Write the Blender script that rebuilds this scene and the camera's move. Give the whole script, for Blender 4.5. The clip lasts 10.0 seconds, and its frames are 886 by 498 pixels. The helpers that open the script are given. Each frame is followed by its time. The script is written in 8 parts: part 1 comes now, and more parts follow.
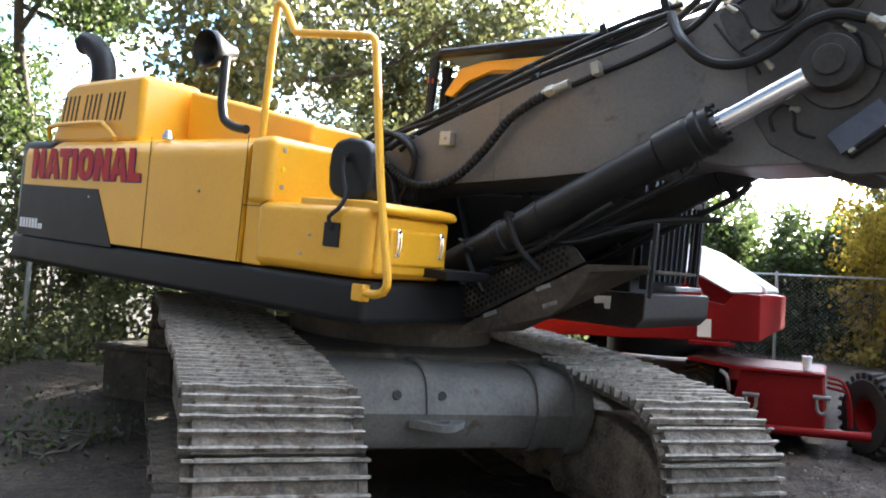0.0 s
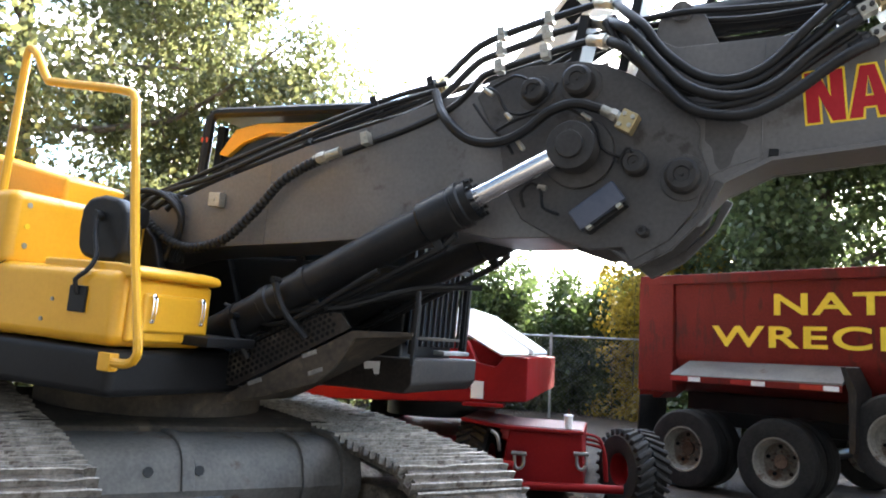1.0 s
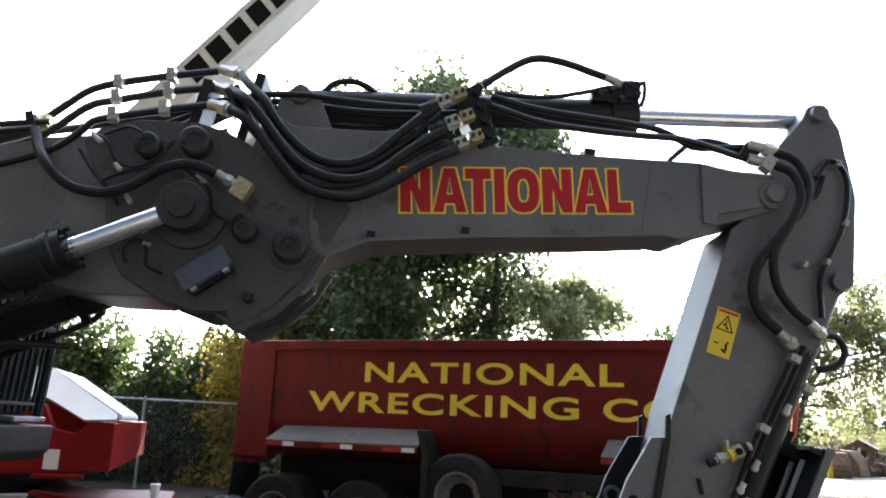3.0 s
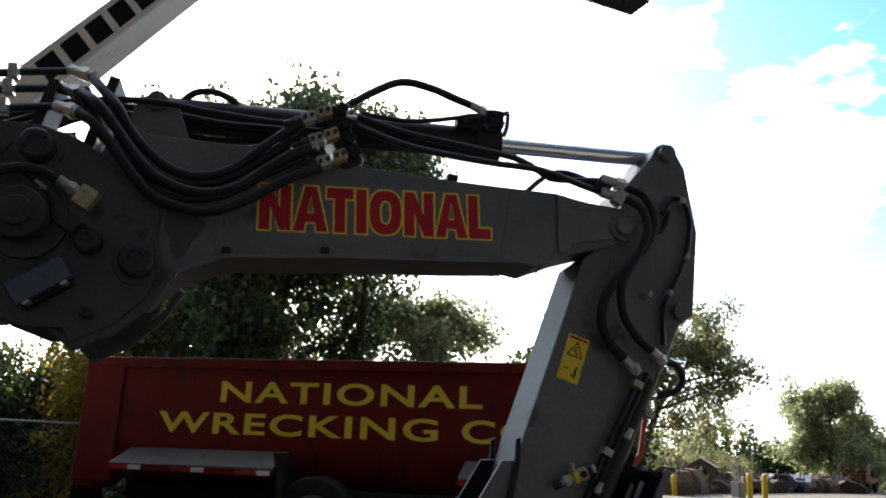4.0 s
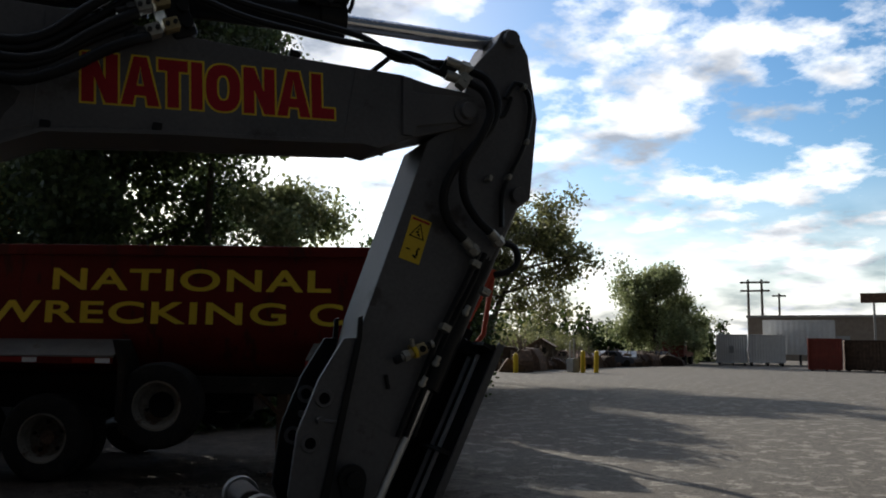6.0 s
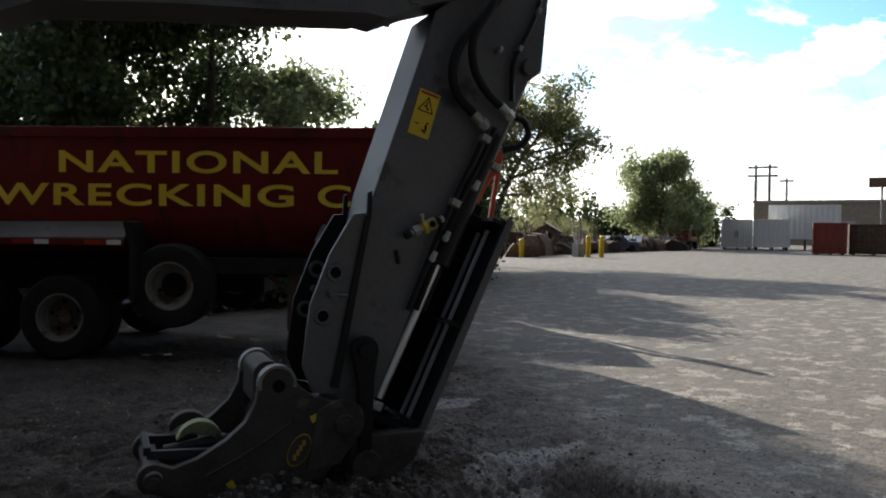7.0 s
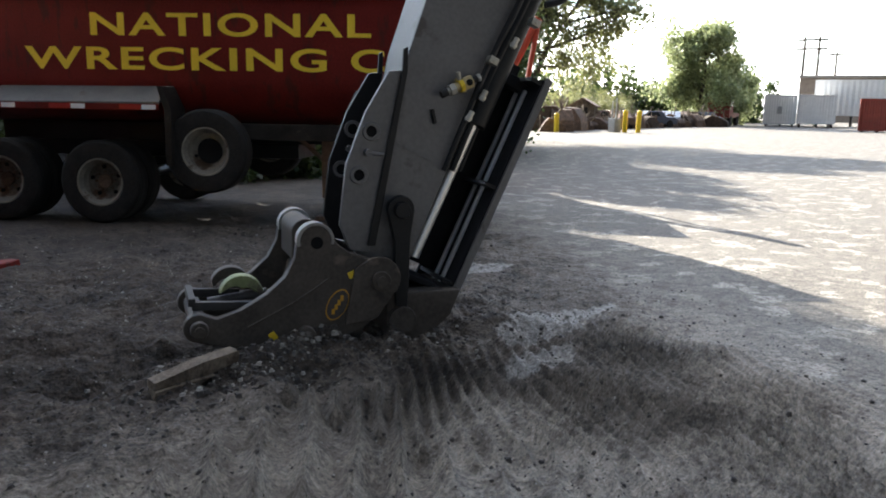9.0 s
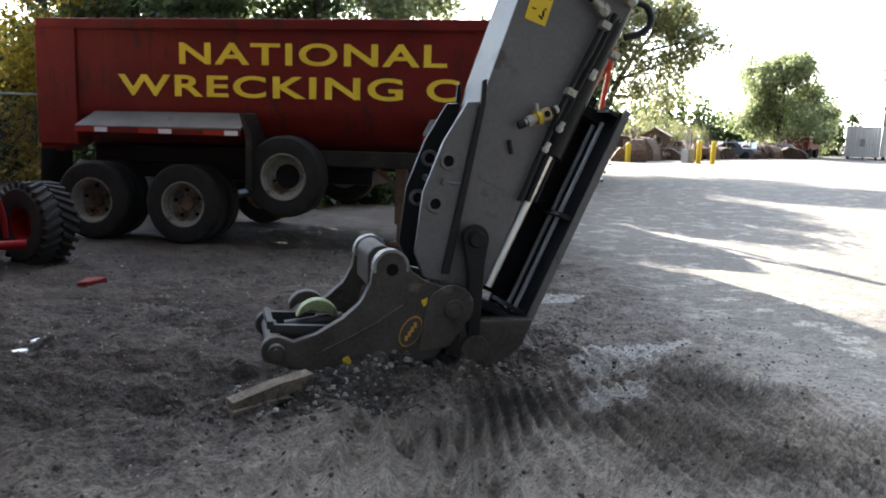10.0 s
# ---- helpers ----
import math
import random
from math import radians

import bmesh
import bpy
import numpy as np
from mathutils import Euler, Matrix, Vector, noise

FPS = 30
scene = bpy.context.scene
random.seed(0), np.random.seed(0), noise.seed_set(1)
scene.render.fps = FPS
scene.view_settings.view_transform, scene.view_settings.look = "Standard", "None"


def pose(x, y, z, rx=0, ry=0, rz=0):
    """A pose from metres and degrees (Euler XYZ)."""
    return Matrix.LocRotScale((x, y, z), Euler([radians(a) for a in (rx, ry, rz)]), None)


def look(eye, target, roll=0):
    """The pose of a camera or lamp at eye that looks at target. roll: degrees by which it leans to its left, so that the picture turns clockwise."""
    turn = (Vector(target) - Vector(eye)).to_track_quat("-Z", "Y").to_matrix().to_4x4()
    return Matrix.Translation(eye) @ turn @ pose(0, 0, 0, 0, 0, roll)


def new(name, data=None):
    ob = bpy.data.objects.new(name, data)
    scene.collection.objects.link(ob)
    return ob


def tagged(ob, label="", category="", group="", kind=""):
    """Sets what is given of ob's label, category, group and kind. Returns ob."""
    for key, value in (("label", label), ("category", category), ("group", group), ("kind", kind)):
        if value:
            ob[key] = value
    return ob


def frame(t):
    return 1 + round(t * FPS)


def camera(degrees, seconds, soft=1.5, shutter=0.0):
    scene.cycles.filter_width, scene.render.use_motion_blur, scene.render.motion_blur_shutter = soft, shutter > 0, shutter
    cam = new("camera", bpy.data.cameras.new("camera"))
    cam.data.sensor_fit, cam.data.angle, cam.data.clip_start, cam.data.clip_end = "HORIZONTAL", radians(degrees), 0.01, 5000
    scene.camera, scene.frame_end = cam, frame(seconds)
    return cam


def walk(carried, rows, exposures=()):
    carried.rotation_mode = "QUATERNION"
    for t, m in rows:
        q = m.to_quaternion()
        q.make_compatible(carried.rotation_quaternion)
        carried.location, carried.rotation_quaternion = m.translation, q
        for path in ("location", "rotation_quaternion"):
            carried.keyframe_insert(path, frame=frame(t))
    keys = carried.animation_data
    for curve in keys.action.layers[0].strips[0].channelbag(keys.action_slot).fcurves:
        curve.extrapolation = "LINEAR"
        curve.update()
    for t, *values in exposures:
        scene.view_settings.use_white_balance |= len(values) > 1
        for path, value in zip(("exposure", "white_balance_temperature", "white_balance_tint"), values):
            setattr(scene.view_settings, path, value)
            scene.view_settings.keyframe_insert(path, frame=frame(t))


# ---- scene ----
import itertools

# ---------------------------------------------------------------- camera
cam = camera(58.49, 10.0, soft=1.9)
# seconds, eye x y z, yaw to the left of +y, pitch up, roll
ROWS = [
    (0, -0.008, 0.001, 1.603, 26.77, 2.00, 3.00),
    (0.5, 0.103, 0.030, 1.626, 20.87, 4.15, 3.15),
    (1, 0.164, 0.065, 1.649, 12.36, 7.08, 2.73),
    (1.5, 0.123, 0.013, 1.632, 2.40, 8.92, 1.54),
    (2, 0.119, -0.024, 1.632, -4.49, 10.44, 2.75),
    (2.5, 0.144, -0.037, 1.637, -9.88, 11.96, 2.50),
    (3, 0.186, -0.036, 1.651, -15.44, 12.91, 2.57),
    (4.5, 0.264, -0.060, 1.683, -29.13, 15.49, 2.74),
    (5, 0.260, -0.084, 1.687, -32.46, 15.76, 2.95),
    (5.5, 0.278, -0.086, 1.680, -34.35, 13.18, 1.76),
    (6, 0.308, -0.081, 1.631, -35.85, 6.95, 0.88),
    (7.3, 0.309, -0.038, 1.547, -35.53, -2.54, 0.84),
    (7.5, 0.299, -0.053, 1.538, -35.82, -3.24, 1.13),
    (8, 0.301, -0.046, 1.514, -35.47, -5.08, 0.99),
    (8.5, 0.286, -0.046, 1.495, -34.00, -7.34, 1.31),
    (9, 0.292, -0.033, 1.464, -33.32, -10.21, 1.01),
    (9.5, 0.281, -0.030, 1.477, -31.96, -8.80, 1.10),
    (10, 0.240, -0.029, 1.480, -28.41, -8.37, 1.68),
]
EXPOSURES = [(0.0, 3.52), (1.0, 3.65), (2.0, 3.35), (3.2, 2.6), (4.3, 0.72), (5.0, -0.12), (5.5, -0.38), (6.0, -0.25), (7.3, 0.95), (8.5, 1.83), (10.0, 2.62)]
walk(cam, [(t, pose(x, y, z, 0, 0, yaw) @ pose(0, 0, 0, 90 + pitch) @ pose(0, 0, 0, 0, 0, roll)) for t, x, y, z, yaw, pitch, roll in ROWS], EXPOSURES)

# ---------------------------------------------------------------- sky and sun
SUN_HEADING, SUN_HEIGHT = 12.5, 25.0      # degrees clockwise from +y, degrees up
_h, _e = radians(SUN_HEADING), radians(SUN_HEIGHT)
SUN_DIR = Vector((math.sin(_h) * math.cos(_e), math.cos(_h) * math.cos(_e), math.sin(_e)))
world = bpy.data.worlds.new("world")
scene.world = world
world.use_nodes = True
wn, wl = world.node_tree.nodes, world.node_tree.links
wn.clear()
w_out = wn.new("ShaderNodeOutputWorld")
w_bg = wn.new("ShaderNodeBackground")
w_sky = wn.new("ShaderNodeTexSky")
w_sky.sky_type = "NISHITA"
w_sky.sun_disc = False
w_sky.sun_elevation = radians(SUN_HEIGHT)
w_sky.sun_rotation = radians(SUN_HEADING)
w_sky.dust_density = 0.6
w_geo = wn.new("ShaderNodeTexCoord")
w_sep = wn.new("ShaderNodeSeparateXYZ")
wl.new(w_geo.outputs["Generated"], w_sep.inputs[0])
w_add = wn.new("ShaderNodeMath")
w_add.operation = "ADD"
w_add.inputs[1].default_value = 0.22
wl.new(w_sep.outputs["Z"], w_add.inputs[0])
w_div = wn.new("ShaderNodeVectorMath")
w_div.operation = "DIVIDE"
wl.new(w_geo.outputs["Generated"], w_div.inputs[0])
wl.new(w_add.outputs[0], w_div.inputs[1])
w_noise = wn.new("ShaderNodeTexNoise")
w_noise.inputs["Scale"].default_value = 4.6
w_noise.inputs["Detail"].default_value = 9
w_noise.inputs["Roughness"].default_value = 0.58
wl.new(w_div.outputs[0], w_noise.inputs["Vector"])
w_ramp = wn.new("ShaderNodeValToRGB")
w_ramp.color_ramp.elements[0].position = 0.455
w_ramp.color_ramp.elements[1].position = 0.60
wl.new(w_noise.outputs["Fac"], w_ramp.inputs[0])
w_shade = wn.new("ShaderNodeTexNoise")
w_shade.inputs["Scale"].default_value = 3.5
w_shade.inputs["Detail"].default_value = 5
wl.new(w_div.outputs[0], w_shade.inputs["Vector"])
w_cloud = wn.new("ShaderNodeMix")
w_cloud.data_type = "RGBA"
w_cloud.inputs["A"].default_value = (4.6, 5.2, 6.2, 1)
w_cloud.inputs["B"].default_value = (15, 15, 15, 1)
w_r2 = wn.new("ShaderNodeValToRGB")
w_r2.color_ramp.elements[0].position = 0.36
w_r2.color_ramp.elements[1].position = 0.55
wl.new(w_shade.outputs["Fac"], w_r2.inputs[0])
wl.new(w_r2.outputs[0], w_cloud.inputs["Factor"])
w_mix = wn.new("ShaderNodeMix")
w_mix.data_type = "RGBA"
w_dot = wn.new("ShaderNodeVectorMath")
w_dot.operation = "DOT_PRODUCT"
w_dot.inputs[1].default_value = SUN_DIR
wl.new(w_geo.outputs["Generated"], w_dot.inputs[0])
w_glow = wn.new("ShaderNodeMapRange")
w_glow.interpolation_type = "SMOOTHSTEP"
w_glow.inputs["From Min"].default_value, w_glow.inputs["From Max"].default_value = -0.3, 0.95
w_glow.inputs["To Min"].default_value, w_glow.inputs["To Max"].default_value = 0.12, 2.3
wl.new(w_dot.outputs["Value"], w_glow.inputs["Value"])
w_scale = wn.new("ShaderNodeVectorMath")
w_scale.operation = "SCALE"
wl.new(w_mix.outputs["Result"], w_scale.inputs[0])
wl.new(w_glow.outputs[0], w_scale.inputs["Scale"])
w_low = wn.new("ShaderNodeMapRange")     # clouds close up towards the horizon
w_low.interpolation_type = "SMOOTHSTEP"
w_low.inputs["From Min"].default_value, w_low.inputs["From Max"].default_value = 0.0, 0.22
w_low.inputs["To Min"].default_value, w_low.inputs["To Max"].default_value = 0.9, 0.0
wl.new(w_sep.outputs["Z"], w_low.inputs["Value"])
w_max = wn.new("ShaderNodeMath")
w_max.operation = "MAXIMUM"
wl.new(w_ramp.outputs[0], w_max.inputs[0])
wl.new(w_low.outputs[0], w_max.inputs[1])
wl.new(w_max.outputs[0], w_mix.inputs["Factor"])
w_blue = wn.new("ShaderNodeHueSaturation")
w_blue.inputs["Saturation"].default_value = 1.45
w_blue.inputs["Value"].default_value = 1.45
wl.new(w_sky.outputs[0], w_blue.inputs["Color"])
wl.new(w_blue.outputs[0], w_mix.inputs["A"])
wl.new(w_cloud.outputs["Result"], w_mix.inputs["B"])
wl.new(w_scale.outputs[0], w_bg.inputs["Color"])
w_bg.inputs["Strength"].default_value = 0.052
wl.new(w_bg.outputs[0], w_out.inputs[0])

sun = new("sun", bpy.data.lights.new("sun", "SUN"))
sun.data.energy = 5.0
sun.data.angle = radians(0.55)
sun.data.color = (1.0, 0.94, 0.84)
sun.matrix_world = look(SUN_DIR * 60, (0, 0, 0))

# ---------------------------------------------------------------- materials
def mat(name, dark, light, rough=0.6, metal=0.0, scale=6.0, fine=40.0, bump=0.15, spots=None, spot_at=0.62, spec=0.3, coat=0.0, random=0.0, spot_scale=3.0, streak=1.0):
    """A surface that wanders between two colours at two scales, with fine relief and, if given, stains of a third colour."""
    m = bpy.data.materials.new(name)
    m.use_nodes = True
    n, l = m.node_tree.nodes, m.node_tree.links
    b = n["Principled BSDF"]
    tc = n.new("ShaderNodeTexCoord")
    big = n.new("ShaderNodeTexNoise")
    big.inputs["Scale"].default_value = scale
    big.inputs["Detail"].default_value = 6
    small = n.new("ShaderNodeTexNoise")
    small.inputs["Scale"].default_value = fine
    small.inputs["Detail"].default_value = 4
    for t in (big, small):
        l.new(tc.outputs["Object"], t.inputs["Vector"])
    add = n.new("ShaderNodeMath")
    add.operation = "MULTIPLY_ADD"
    add.inputs[1].default_value = 0.6
    l.new(big.outputs["Fac"], add.inputs[0])
    half = n.new("ShaderNodeMath")
    half.operation = "MULTIPLY"
    half.inputs[1].default_value = 0.4
    l.new(small.outputs["Fac"], half.inputs[0])
    l.new(half.outputs[0], add.inputs[2])
    ramp = n.new("ShaderNodeValToRGB")
    ramp.color_ramp.elements[0].position, ramp.color_ramp.elements[1].position = 0.35, 0.65
    ramp.color_ramp.elements[0].color, ramp.color_ramp.elements[1].color = (*dark, 1), (*light, 1)
    l.new(add.outputs[0], ramp.inputs[0])
    colour = ramp.outputs[0]
    if random:
        oi = n.new("ShaderNodeObjectInfo")
        hsv = n.new("ShaderNodeHueSaturation")
        mr = n.new("ShaderNodeMapRange")
        mr.inputs["To Min"].default_value, mr.inputs["To Max"].default_value = 1 - random, 1 + random
        l.new(oi.outputs["Random"], mr.inputs["Value"])
        l.new(mr.outputs[0], hsv.inputs["Value"])
        l.new(colour, hsv.inputs["Color"])
        colour = hsv.outputs[0]
    if spots:
        sp = n.new("ShaderNodeTexNoise")
        sp.inputs["Scale"].default_value = spot_scale
        sp.inputs["Detail"].default_value = 9
        sp.inputs["Roughness"].default_value = 0.65
        run = n.new("ShaderNodeMapping")
        run.inputs["Scale"].default_value = (1, 1, streak)
        l.new(tc.outputs["Object"], run.inputs["Vector"])
        l.new(run.outputs[0], sp.inputs["Vector"])
        sr = n.new("ShaderNodeValToRGB")
        sr.color_ramp.elements[0].position, sr.color_ramp.elements[1].position = spot_at, spot_at + 0.07
        l.new(sp.outputs["Fac"], sr.inputs[0])
        mx = n.new("ShaderNodeMix")
        mx.data_type = "RGBA"
        l.new(sr.outputs[0], mx.inputs["Factor"])
        l.new(colour, mx.inputs["A"])
        mx.inputs["B"].default_value = (*spots, 1)
        colour = mx.outputs["Result"]
    l.new(colour, b.inputs["Base Color"])
    rr = n.new("ShaderNodeMapRange")
    rr.inputs["To Min"].default_value, rr.inputs["To Max"].default_value = max(rough - 0.12, 0.03), min(rough + 0.12, 1)
    l.new(big.outputs["Fac"], rr.inputs["Value"])
    l.new(rr.outputs[0], b.inputs["Roughness"])
    b.inputs["Metallic"].default_value = metal
    b.inputs["Specular IOR Level"].default_value = spec
    b.inputs["Coat Weight"].default_value = coat
    b.inputs["Coat Roughness"].default_value = 0.12
    if bump:
        bp = n.new("ShaderNodeBump")
        bp.inputs["Strength"].default_value = bump
        bp.inputs["Distance"].default_value = 0.01
        l.new(add.outputs[0], bp.inputs["Height"])
        l.new(bp.outputs[0], b.inputs["Normal"])
    return m


def leaf_mat(name, dark, light):
    m = bpy.data.materials.new(name)
    m.use_nodes = True
    n, l = m.node_tree.nodes, m.node_tree.links
    n.clear()
    out = n.new("ShaderNodeOutputMaterial")
    geo = n.new("ShaderNodeNewGeometry")
    ramp = n.new("ShaderNodeValToRGB")
    ramp.color_ramp.elements[0].color, ramp.color_ramp.elements[1].color = (*dark, 1), (*light, 1)
    l.new(geo.outputs["Random Per Island"], ramp.inputs[0])
    d = n.new("ShaderNodeBsdfPrincipled")
    d.inputs["Roughness"].default_value = 0.45
    t = n.new("ShaderNodeBsdfTranslucent")
    l.new(ramp.outputs[0], d.inputs["Base Color"])
    br = n.new("ShaderNodeHueSaturation")
    br.inputs["Value"].default_value = 1.2
    br.inputs["Saturation"].default_value = 0.95
    l.new(ramp.outputs[0], br.inputs["Color"])
    l.new(br.outputs[0], t.inputs["Color"])
    mx = n.new("ShaderNodeMixShader")
    mx.inputs[0].default_value = 0.5
    l.new(d.outputs[0], mx.inputs[1])
    l.new(t.outputs[0], mx.inputs[2])
    l.new(mx.outputs[0], out.inputs[0])
    return m


M_YELLOW = mat("yellow_paint", (0.70, 0.345, 0.018), (0.77, 0.395, 0.026), 0.32, scale=2, bump=0.03, coat=0.2, spec=0.4)
M_CHAR = mat("charcoal_paint", (0.008, 0.008, 0.009), (0.014, 0.014, 0.015), 0.42, scale=3, bump=0.06, spec=0.2)
M_BOOM = mat("grey_boom_paint", (0.089, 0.086, 0.086), (0.138, 0.133, 0.131), 0.38, scale=2.2, bump=0.08, spec=0.5, spots=(0.060, 0.052, 0.047), spot_at=0.60)
M_BLACK = mat("black_paint", (0.009, 0.009, 0.010), (0.017, 0.017, 0.017), 0.40, scale=4, bump=0.06, spec=0.22)
M_RUBBER = mat("black_hose_rubber", (0.007, 0.007, 0.008), (0.014, 0.014, 0.014), 0.5, fine=90, bump=0.12, spec=0.25)
M_STEEL = mat("worn_track_steel", (0.024, 0.018, 0.013), (0.175, 0.145, 0.114), 0.7, 0.1, scale=12, fine=55, bump=1.0, spots=(0.060, 0.042, 0.028), spot_at=0.53, random=0.25, spot_scale=8.0)
M_GROUSER = mat("scraped_grouser_steel", (0.085, 0.072, 0.058), (0.320, 0.285, 0.242), 0.55, 0.25, scale=12, fine=55, bump=0.6, spots=(0.060, 0.044, 0.031), spot_at=0.55, random=0.15, spot_scale=7.0)
M_MUD = mat("dried_mud_on_steel", (0.085, 0.068, 0.049), (0.30, 0.245, 0.185), 0.9, scale=5, bump=0.9)
M_DUST = mat("dust_caked_dark_steel", (0.030, 0.025, 0.020), (0.080, 0.064, 0.047), 0.8, scale=4, fine=30, bump=0.3, spots=(0.11, 0.086, 0.060), spot_at=0.57)
M_GRIME = mat("grimy_black_plate", (0.014, 0.012, 0.011), (0.038, 0.032, 0.027), 0.6, scale=5, fine=40, bump=0.2, spots=(0.085, 0.070, 0.054), spot_at=0.60, spec=0.2, spot_scale=5.0)
M_FRAME = mat("dusty_grey_undercarriage_paint", (0.092, 0.087, 0.080), (0.170, 0.158, 0.142), 0.65, scale=3, bump=0.25, spots=(0.095, 0.072, 0.052), spot_at=0.60)
M_CHROME = mat("chrome", (0.75, 0.75, 0.77), (0.85, 0.85, 0.87), 0.12, 1.0, bump=0.0)
M_ZINC = mat("zinc_plated_fitting", (0.30, 0.285, 0.24), (0.50, 0.48, 0.42), 0.4, 0.7, fine=80, bump=0.1)
M_BRASS = mat("yellow_zinc_fitting", (0.34, 0.27, 0.14), (0.48, 0.38, 0.2), 0.4, 0.6, bump=0.1)
M_WORN = mat("worn_bare_steel", (0.16, 0.155, 0.15), (0.34, 0.33, 0.31), 0.5, 0.5, scale=6, bump=0.2)
M_TRAILER = mat("faded_dark_red_paint", (0.112, 0.012, 0.010), (0.185, 0.022, 0.017), 0.5, scale=1.6, bump=0.12, spots=(0.085, 0.020, 0.015), spot_at=0.55, spec=0.12, spot_scale=4.5, streak=0.3)
M_CRANE = mat("red_crane_paint", (0.17, 0.007, 0.008), (0.23, 0.010, 0.011), 0.5, scale=2, bump=0.05, spec=0.12)
M_WHITE = mat("white_paint", (0.72, 0.72, 0.71), (0.82, 0.82, 0.81), 0.45, scale=3, bump=0.05, spots=(0.5, 0.47, 0.42), spot_at=0.66)
M_CREAM = mat("dirty_white_crane_boom_paint", (0.58, 0.56, 0.51), (0.70, 0.68, 0.63), 0.5, scale=2, bump=0.05, spots=(0.40, 0.35, 0.28), spot_at=0.62)
M_TYRE = mat("dusty_tyre_rubber", (0.013, 0.012, 0.012), (0.030, 0.028, 0.026), 0.85, scale=5, bump=0.35)
M_RIM = mat("dusty_cream_wheel_paint", (0.17, 0.155, 0.13), (0.31, 0.285, 0.245), 0.7, scale=6, bump=0.2, spots=(0.08, 0.05, 0.032), spot_at=0.54)
M_LETTER_R = mat("red_vinyl", (0.36, 0.018, 0.026), (0.44, 0.026, 0.034), 0.45, bump=0.0, spec=0.15)
M_LETTER_Y = mat("yellow_vinyl", (0.78, 0.55, 0.05), (0.88, 0.63, 0.06), 0.45, bump=0.0, spec=0.15)
M_LETTER_B = mat("dark_blue_vinyl", (0.02, 0.02, 0.10), (0.03, 0.03, 0.14), 0.45, bump=0.0)
# black print, and the painted shade of holes and openings
M_LETTER_HOLE_K = mat("black_vinyl_and_hole_shade", (0.008, 0.008, 0.009), (0.013, 0.013, 0.013), 0.6, bump=0.0, spec=0.05)
M_LETTER_W = mat("white_vinyl", (0.7, 0.7, 0.7), (0.8, 0.8, 0.8), 0.45, bump=0.0)
# near black for the guard's inner faces and the shade in the wheel bore
M_INSIDE = mat("near_black_inside", (0.014, 0.014, 0.016), (0.022, 0.022, 0.023), 0.8, bump=0.1, spec=0.04)
M_ROD = mat("scuffed_chrome_rod", (0.80, 0.79, 0.76), (0.88, 0.87, 0.84), 0.42, 1.0, bump=0.0)
M_STICKER = mat("yellow_warning_sticker", (0.72, 0.50, 0.03), (0.80, 0.56, 0.04), 0.4, bump=0.0)
M_GALV = mat("galvanised_steel", (0.30, 0.31, 0.32), (0.45, 0.46, 0.47), 0.45, 0.6, fine=60, bump=0.1)
M_BARK = mat("grey_brown_bark", (0.05, 0.042, 0.034), (0.13, 0.11, 0.09), 0.9, scale=8, fine=30, bump=0.9)
M_WOOD = mat("weathered_timber", (0.060, 0.044, 0.031), (0.19, 0.150, 0.110), 0.9, scale=7, fine=60, bump=0.7, spots=(0.05, 0.036, 0.026), spot_at=0.55)
M_ORANGE = mat("orange_red_paint", (0.36, 0.05, 0.022), (0.44, 0.065, 0.03), 0.45, bump=0.05)
# dusty red, lightened to hold the sky's reflection on the lid
M_LIDRED = mat("dusty_sky_sheen_lid", (0.16, 0.095, 0.095), (0.25, 0.17, 0.17), 0.6, scale=3, bump=0.1, spec=0.15)
M_RAIL = mat("scuffed_grey_rail", (0.62, 0.62, 0.62), (0.78, 0.78, 0.78), 0.38, 0.6, bump=0.1)
M_STAIN = mat("oily_grime", (0.046, 0.044, 0.044), (0.082, 0.079, 0.078), 0.45, scale=3, bump=0.1, spots=(0.036, 0.032, 0.030), spot_at=0.58)
M_DUMP = mat("brick_red_dumpster_paint", (0.16, 0.030, 0.020), (0.24, 0.05, 0.034), 0.6, scale=2, bump=0.2, spots=(0.12, 0.06, 0.04), spot_at=0.58)
M_BOLLARD = mat("yellow_bollard_paint", (0.62, 0.42, 0.02), (0.72, 0.5, 0.03), 0.5, bump=0.1, spots=(0.3, 0.2, 0.05))
M_DISC = mat("dusty_shaded_wheel_disc", (0.07, 0.058, 0.046), (0.19, 0.165, 0.135), 0.8, scale=5, bump=0.2, spots=(0.09, 0.05, 0.03), spot_at=0.58)
M_BADGE = mat("orange_paint_mark", (0.50, 0.26, 0.03), (0.60, 0.32, 0.04), 0.5, bump=0.0)
M_COUPLER = mat("dusty_black_steel", (0.046, 0.039, 0.033), (0.092, 0.079, 0.067), 0.55, scale=5, fine=45, bump=0.3, spots=(0.13, 0.105, 0.083), spot_at=0.60, spec=0.2)
M_PIN = mat("dark_dusty_pin", (0.020, 0.019, 0.019), (0.042, 0.040, 0.039), 0.55, scale=8, bump=0.2)
M_BRICK = mat("tan_brick_wall", (0.24, 0.19, 0.15), (0.33, 0.27, 0.22), 0.9, scale=1.5, bump=0.3)
M_JUNK = mat("rusty_scrap", (0.06, 0.04, 0.03), (0.20, 0.13, 0.09), 0.8, 0.2, scale=4, bump=0.5, random=0.5)
M_CLOD = bpy.data.materials.new("dry_clods_and_pebbles")
M_CLOD.use_nodes = True
_n, _l = M_CLOD.node_tree.nodes, M_CLOD.node_tree.links
_geo, _rp = _n.new("ShaderNodeNewGeometry"), _n.new("ShaderNodeValToRGB")
